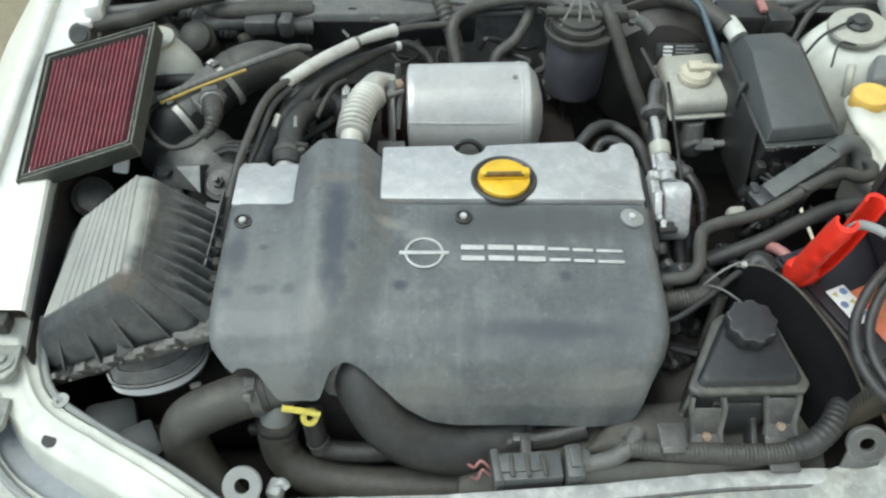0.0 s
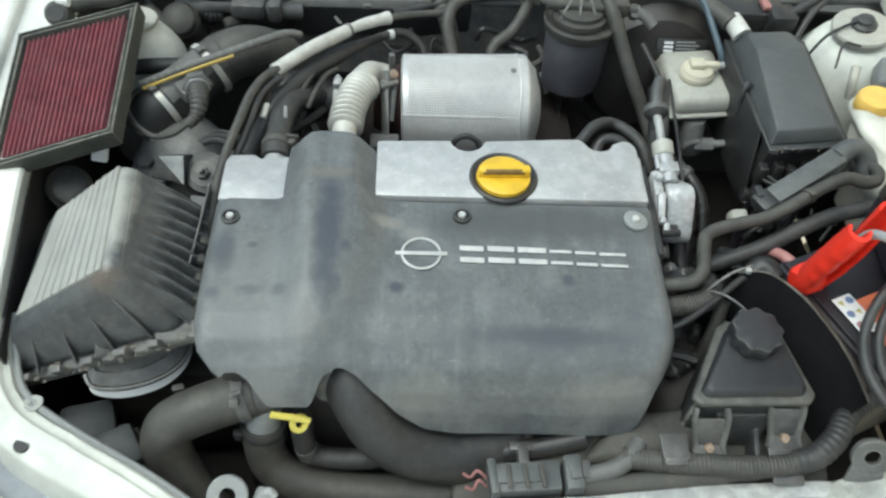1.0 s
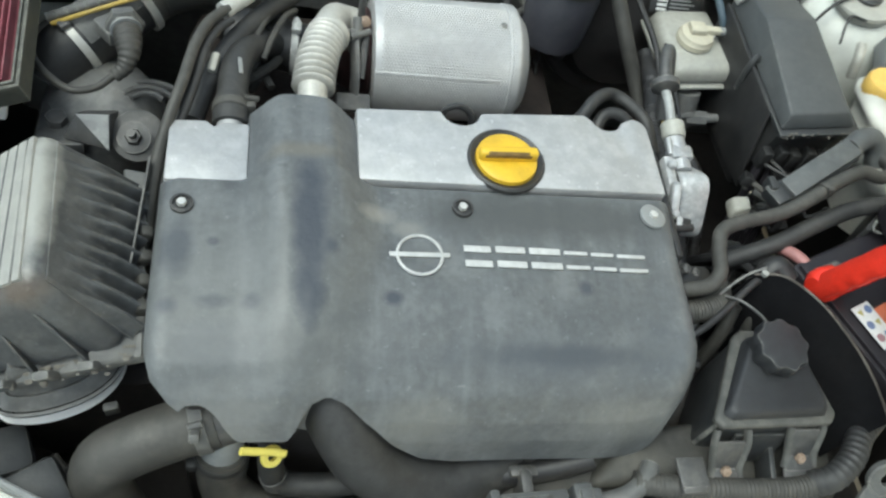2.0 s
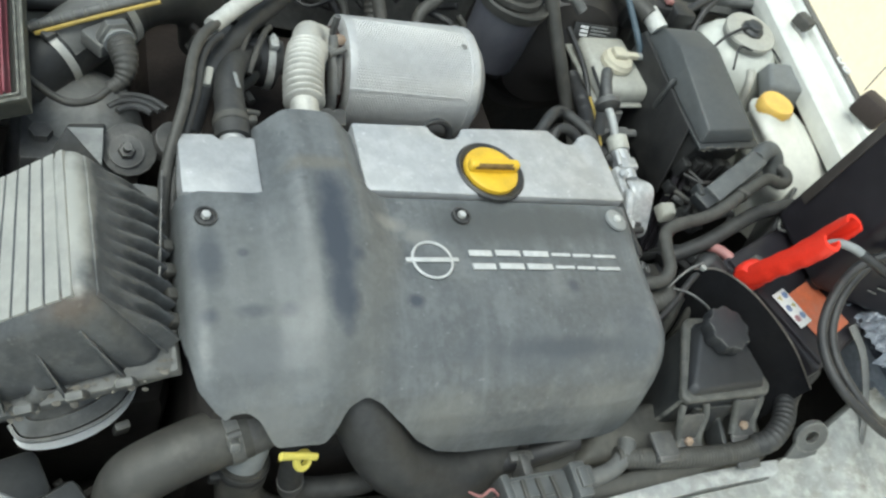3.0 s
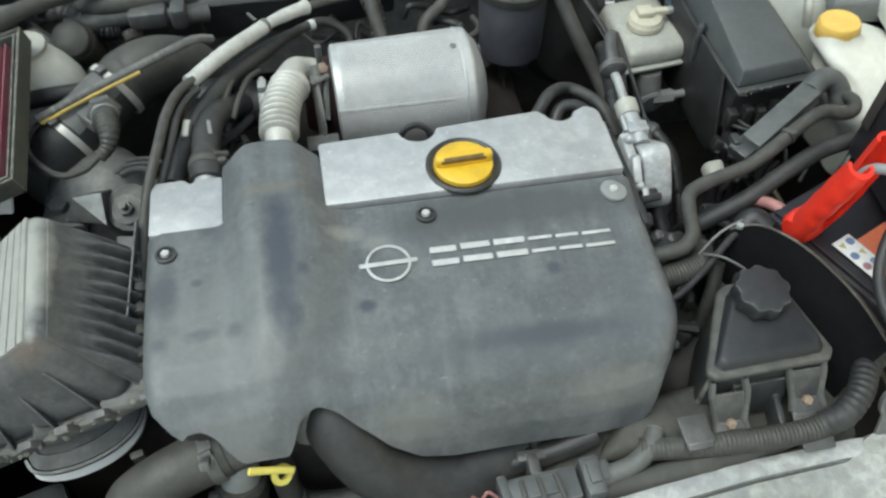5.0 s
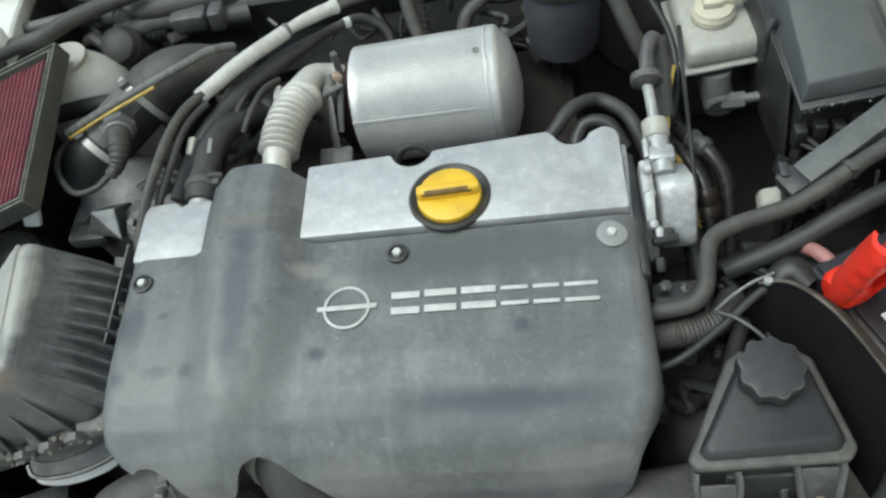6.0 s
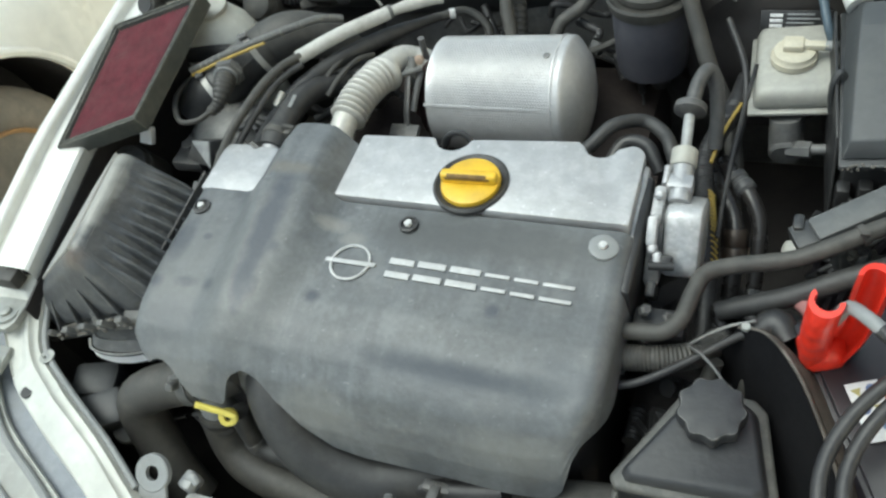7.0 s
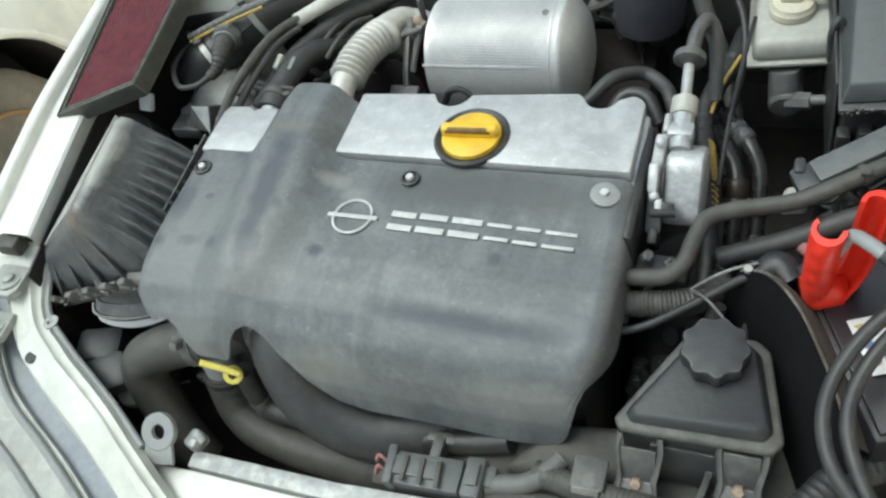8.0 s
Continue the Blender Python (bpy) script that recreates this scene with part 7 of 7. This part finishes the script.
bc3 = on_batt(0.0875, 0.125, 0.745)
part("case", rbox(bc3, (0.25, 0.175, 0.182), 0.006, (0, 0, BZ)), M_CHARGER, bt)
part("top_plate", rbox((bc3[0], bc3[1], 0.838), (0.24, 0.165, 0.006), 0.002, (0, 0, BZ)), M_CHARGER, bt)
part("orange_label", rbox(on_batt(0.118, 0.068, 0.8425), (0.070, 0.072, 0.0012), 0.0003, (0, 0, BZ)), M_ORANGE, bt)
lb = part("white_label", rbox(on_batt(0.098, 0.030, 0.8445), (0.026, 0.052, 0.0012), 0.0003, (0, 0, BZ)), M_WHITE, bt)
for k, colr in enumerate(((0.45, 0.40, 0.16), (0.16, 0.22, 0.38), (0.16, 0.20, 0.34), (0.42, 0.38, 0.16), (0.36, 0.2, 0.22), (0.2, 0.26, 0.4))):
    part("pictogram", lathe([(0.0048, 0), (0.0048, 0.0006)], on_batt(0.080 + 0.016 * (k // 2), 0.024 + 0.012 * (k % 2), 0.8450), (0, 0, 1), 3 if k in (0, 3) else 14), mat("label ink", colr, 0.5, var=0.1, scale=100, bump=0), lb)
part("terminal_post", lathe([(0.0095, 0), (0.0085, 0.016), (0.006, 0.017)], on_batt(0.03, 0.03, 0.84), (0, 0, 1), 20), M_GRIME, bt)
part("terminal_clamp", join(rbox(on_batt(0.03, 0.02, 0.848), (0.04, 0.022, 0.012), 0.003, (0, 0, BZ)), rod(on_batt(0.02, 0.01, 0.85), on_batt(0.045, 0.005, 0.85), 0.004)), M_GRIME, bt)

hs = thing("battery_heat_shield", (0.42, 0.54, 0.70), "curved black plastic battery shield, brown dust on rim", "shield")
SH = curve([(0.362, 0.624, 0.826), (0.385, 0.612, 0.842), (0.410, 0.580, 0.848), (0.430, 0.54, 0.846), (0.447, 0.50, 0.838), (0.462, 0.455, 0.820)], 6)


def shield_at(u, v):
    i = u * (len(SH) - 1)
    k = min(int(i), len(SH) - 2)
    p = SH[k].lerp(SH[k + 1], i - k)
    return p + Vector((-0.03 * v - 0.012 * math.sin(math.pi * v), -0.012 * v, -0.16 * v))


part("sheet", sheet(shield_at, 36, 10, 0.003), mat("black pressed felt", (0.007, 0.007, 0.008), 0.95, var=0.4, scale=30, bump=0.25, dust=0.25, dust_col=(0.020, 0.018, 0.016), blotch=0.3, spec=0.1), hs)
part("rim", tube([SH[k] for k in range(0, len(SH), 3)], 0.0018, 8, 5), mat("dusty brown rim", (0.055, 0.045, 0.036), 0.7, var=0.4, scale=60, dust=0.4), hs)
part("strap", sheet(lambda u, v: SH[4 + round(u * 24)] + Vector((0.003, 0.001, -0.002)) + Vector((0.019, 0.005, -0.022)) * v * smooth(-0.05, 0.5, u) + Vector((0, 0, 0.003 * math.sin(math.pi * v))), 24, 4, 0.002), mat("brown dusty strap", (0.050, 0.042, 0.035), 0.9, var=0.4, scale=40, dust=0.6, dust_col=(0.105, 0.080, 0.060)), hs, "brown dusty strap")
part("stud", lathe([(0.004, 0), (0.004, 0.004)], (0.368, 0.620, 0.833), (0, 0, 1), 10), M_PANEL, hs)

bx = thing("booster_pack", (0.61, 0.62, 0.842), "black plastic booster pack standing on the battery", "booster pack")
case = part("case", hexa([(0.516, 0.578, 0.848), (0.645, 0.515, 0.848), (0.735, 0.66, 0.848), (0.523, 0.70, 0.848)], [(0.518, 0.582, 1.075), (0.645, 0.522, 1.075), (0.735, 0.66, 1.075), (0.525, 0.698, 1.075)], 0.014, 4), M_CHARGER, bx)
# tan strip for the light caught on the case's bevelled corner, put into colour
part("edge_strip", hexa([(0.5195, 0.676, 0.90), (0.5215, 0.676, 0.90), (0.522, 0.690, 0.90), (0.520, 0.690, 0.90)], [(0.5215, 0.676, 1.06), (0.5235, 0.676, 1.06), (0.524, 0.690, 1.06), (0.522, 0.690, 1.06)], 0.0006), mat("tan edge glint", (0.045, 0.039, 0.036), 0.5, var=0.3, scale=30, dust=0.5, dust_col=(0.085, 0.072, 0.058)), bx)
part("slot", lathe([(0.007, 0), (0.007, 0.002)], (0.5225, 0.655, 1.03), (-1, 0, 0), 16), M_BLACK, bx)
part("handle", tube([(0.57, 0.60, 1.07), (0.575, 0.605, 1.095), (0.63, 0.62, 1.10), (0.68, 0.635, 1.095), (0.685, 0.638, 1.07)], 0.009, 12), M_CHARGER, bx)
for k in range(3):
    part("print_bar", rbox((0.57 + 0.006 * k, 0.55 - 0.003 * k, 0.885 + 0.010 * k), (0.012, 0.001, 0.003), 0.0003, (0, 0, -26)), M_DUSTY, case)
for p in ((0.535, 0.59, 0.846), (0.640, 0.535, 0.846), (0.55, 0.68, 0.846), (0.71, 0.65, 0.846)):
    part("foot", lathe([(0.01, -0.005), (0.01, 0.004)], p, (0, 0, 1), 16), M_BLACK, bx)

jc = thing("jumper_clamp", (0.43, 0.595, 0.83), "bright red plastic jumper clamp gripping the battery terminal", "clamp")


def jaw(a, b, c, w0, w1, n):
    """A rounded channel-shaped grip through three points, its hollow away from n."""
    path = curve([a, b, c], 14)
    arcs = [radians(d) for d in (-115, -95, -70, -45, -20, 0, 20, 45, 70, 95, 115)]
    rows = []
    bm = bmesh.new()
    for i, p in enumerate(path):
        t = i / (len(path) - 1)
        tan = (path[min(i + 1, len(path) - 1)] - path[max(i - 1, 0)]).normalized()
        s = tan.cross(n).normalized()
        o = s.cross(tan).normalized()
        o = o if o.dot(n) > 0 else -o
        w = w0 + (w1 - w0) * t
        wav = 1 + 0.06 * math.sin(t * 34) * smooth(0.30, 0.45, t) * smooth(0.98, 0.85, t)
        end = 1 - 0.25 * smooth(0.9, 1.0, t)
        sec = [p + s * w * math.sin(g) + o * 1.4 * w * wav * end * math.cos(g) for g in arcs]
        sec += [p + s * 0.72 * w * math.sin(g) + o * 0.75 * w * end * math.cos(g) for g in arcs[::-1]]
        rows.append([bm.verts.new(q) for q in sec])
    m = len(rows[0])
    for a1, b1 in zip(rows, rows[1:]):
        for k in range(m):
            bm.faces.new((a1[k], a1[(k + 1) % m], b1[(k + 1) % m], b1[k]))
    bm.faces.new(rows[0][::-1])
    bm.faces.new(rows[-1])
    return bm


part("grip", jaw((0.426, 0.606, 0.828), (0.422, 0.588, 0.89), (0.421, 0.566, 0.972), 0.0118, 0.0122, Vector((-0.35, -1, 0.0))), M_CLAMP, jc)
part("grip", jaw((0.436, 0.603, 0.830), (0.448, 0.592, 0.90), (0.450, 0.580, 0.988), 0.0115, 0.0118, Vector((0.5, 0.9, 0.0))), M_CLAMP, jc)
part("pivot", lathe([(0.013, -0.017), (0.018, -0.011), (0.019, 0.0), (0.018, 0.011), (0.013, 0.017)], (0.430, 0.603, 0.845), (1, 0.35, 0.1), 24), M_CLAMP, jc)
part("teeth", rbox((0.430, 0.604, 0.834), (0.014, 0.03, 0.012), 0.003), M_GRIME, jc)
part("cable_end", tube([(0.430, 0.578, 0.93), (0.436, 0.570, 0.962), (0.446, 0.558, 0.972), (0.46, 0.545, 0.972)], 0.0052, 12), M_PALE, jc)
part("cable", tube([(0.456, 0.549, 0.972), (0.475, 0.532, 0.97), (0.51, 0.51, 0.96), (0.54, 0.49, 0.945), (0.59, 0.47, 0.93)], 0.0056, 12), M_CABLE, jc)
for off in (0.0, 0.016):
    jl = thing("jumper_cable", (0.44, 0.48, 0.86), "looped thick grey jumper cable", "cable", "jumper cables")
    part("cable", tube([(0.53 + off, 0.56, 0.955), (0.495 + off, 0.555, 0.935), (0.462 + off, 0.532, 0.912), (0.44 + off, 0.50, 0.893), (0.432 + off, 0.465, 0.883), (0.44 + off, 0.43, 0.876), (0.465 + off * 0.6, 0.40, 0.868), (0.50, 0.375 + off, 0.858), (0.55, 0.36 + off, 0.85)], 0.0058, 12), M_CABLE, jl)

bag = thing("plastic_bag", (0.60, 0.47, 0.80), "crumpled silvery blue plastic bag", "bag")


def crumple(u, v):
    p = Vector((0.572 + 0.14 * u, 0.42 + 0.14 * v, 0.83 + 0.03 * math.sin(math.pi * u) * math.sin(math.pi * v)))
    k = abs(noise.noise(p * 60)) * 0.022 + abs(noise.noise(p * 26)) * 0.034
    return p + Vector((k * 0.3, -k * 0.2, k))


part("film", sheet(crumple, 50, 50), M_BAG, bag, smooth=False)
part("lower_film", hexa([(0.61, 0.43, 0.74), (0.70, 0.43, 0.74), (0.70, 0.55, 0.74), (0.61, 0.55, 0.74)], [(0.60, 0.44, 0.822), (0.70, 0.44, 0.822), (0.70, 0.55, 0.822), (0.60, 0.55, 0.822)], 0.01), M_BAG, bag)

# debris and lines low in the bay
hose("bay_cable", [(-0.40, 0.47, 0.62), (-0.36, 0.46, 0.68), (-0.35, 0.44, 0.70), (-0.37, 0.42, 0.71)], 0.012, M_CABLE, "dark cable in the lamp corner", "cable")
cn = thing("lamp_connector", (-0.355, 0.43, 0.68), "grimy grey lamp connector", "connector")
part("body", join(rbox((-0.36, 0.445, 0.695), (0.06, 0.05, 0.05), 0.008, (10, 0, 30)), rbox((-0.40, 0.48, 0.68), (0.06, 0.05, 0.07), 0.01, (0, 10, 20))), M_GREY, cn)
part("clip", rbox((-0.375, 0.425, 0.722), (0.014, 0.010, 0.012), 0.002), M_PALE, cn)
part("cap", lathe([(0.020, -0.02), (0.021, 0.0), (0.018, 0.004), (0.006, 0.005)], (-0.325, 0.438, 0.690), (0.2, -0.3, 1), 24), M_DUSTY, cn)


# ---- dark wiring and lines deep in the bay ----


def tangle(name, lo, hi, count, label, seed, rmin=0.0025, rmax=0.007):
    """A loose bundle of wires and thin hoses within a box."""
    rnd = random.Random(seed)
    t = thing(name, ((lo[0] + hi[0]) / 2, (lo[1] + hi[1]) / 2, lo[2]), label, "wiring")
    for k in range(count):
        ends = [Vector([rnd.uniform(lo[i], hi[i]) for i in range(3)]) for _ in range(2)]
        mid = [ends[0].lerp(ends[1], f) + Vector([rnd.uniform(-0.02, 0.02) for _ in range(3)]) for f in (0.33, 0.66)]
        r = rnd.uniform(rmin, rmax)
        if rnd.random() < 0.3:
            part("conduit", tube([ends[0], *mid, ends[1]], r * 1.5, 10, 20, ribs(0.005, 0.14)), M_CABLE, t)
        else:
            part("wire", tube([ends[0], *mid, ends[1]], r, 8, 6), rnd.choice((M_CABLE, M_BLACK, M_RUBBER, M_DARK, M_HOSE)), t)
        if rnd.random() < 0.35:
            p = mid[0]
            part("fitting", rbox(p, (rnd.uniform(0.01, 0.025), rnd.uniform(0.01, 0.02), rnd.uniform(0.01, 0.02)), 0.002, (rnd.uniform(0, 60), rnd.uniform(0, 60), rnd.uniform(0, 90))), rnd.choice((M_BLACK, M_DARK, M_GREY, M_HOSE, M_GREY)), t)
    return t


tangle("fuse_box_wiring", (0.41, 0.735, 0.73), (0.53, 0.80, 0.815), 14, "dark wiring under the fuse box", 4, 0.002, 0.005)
tangle("rear_lines", (-0.12, 1.00, 0.76), (0.18, 1.12, 0.82), 10, "dark lines behind the canister", 5, 0.002, 0.005)
tangle("intake_wiring", (-0.24, 0.86, 0.78), (-0.08, 1.0, 0.83), 12, "dark hoses and wires by the intake", 6)
tangle("lamp_wiring", (-0.46, 0.43, 0.60), (-0.30, 0.50, 0.70), 10, "dark wires in the lamp corner", 7)
tangle("front_lines", (-0.02, 0.45, 0.66), (0.24, 0.50, 0.72), 8, "dark lines under the engine cover", 8, 0.004, 0.009)
tangle("gearbox_wiring", (0.27, 0.53, 0.66), (0.40, 0.62, 0.75), 12, "dark wires by the gearbox", 9)
tangle("bulkhead_lines", (-0.45, 1.06, 0.80), (-0.22, 1.13, 0.86), 8, "dark lines along the bulkhead", 10, 0.004, 0.009)
tangle("shield_wiring", (0.34, 0.62, 0.74), (0.45, 0.68, 0.80), 14, "dark wires by the battery", 11, 0.002, 0.005)
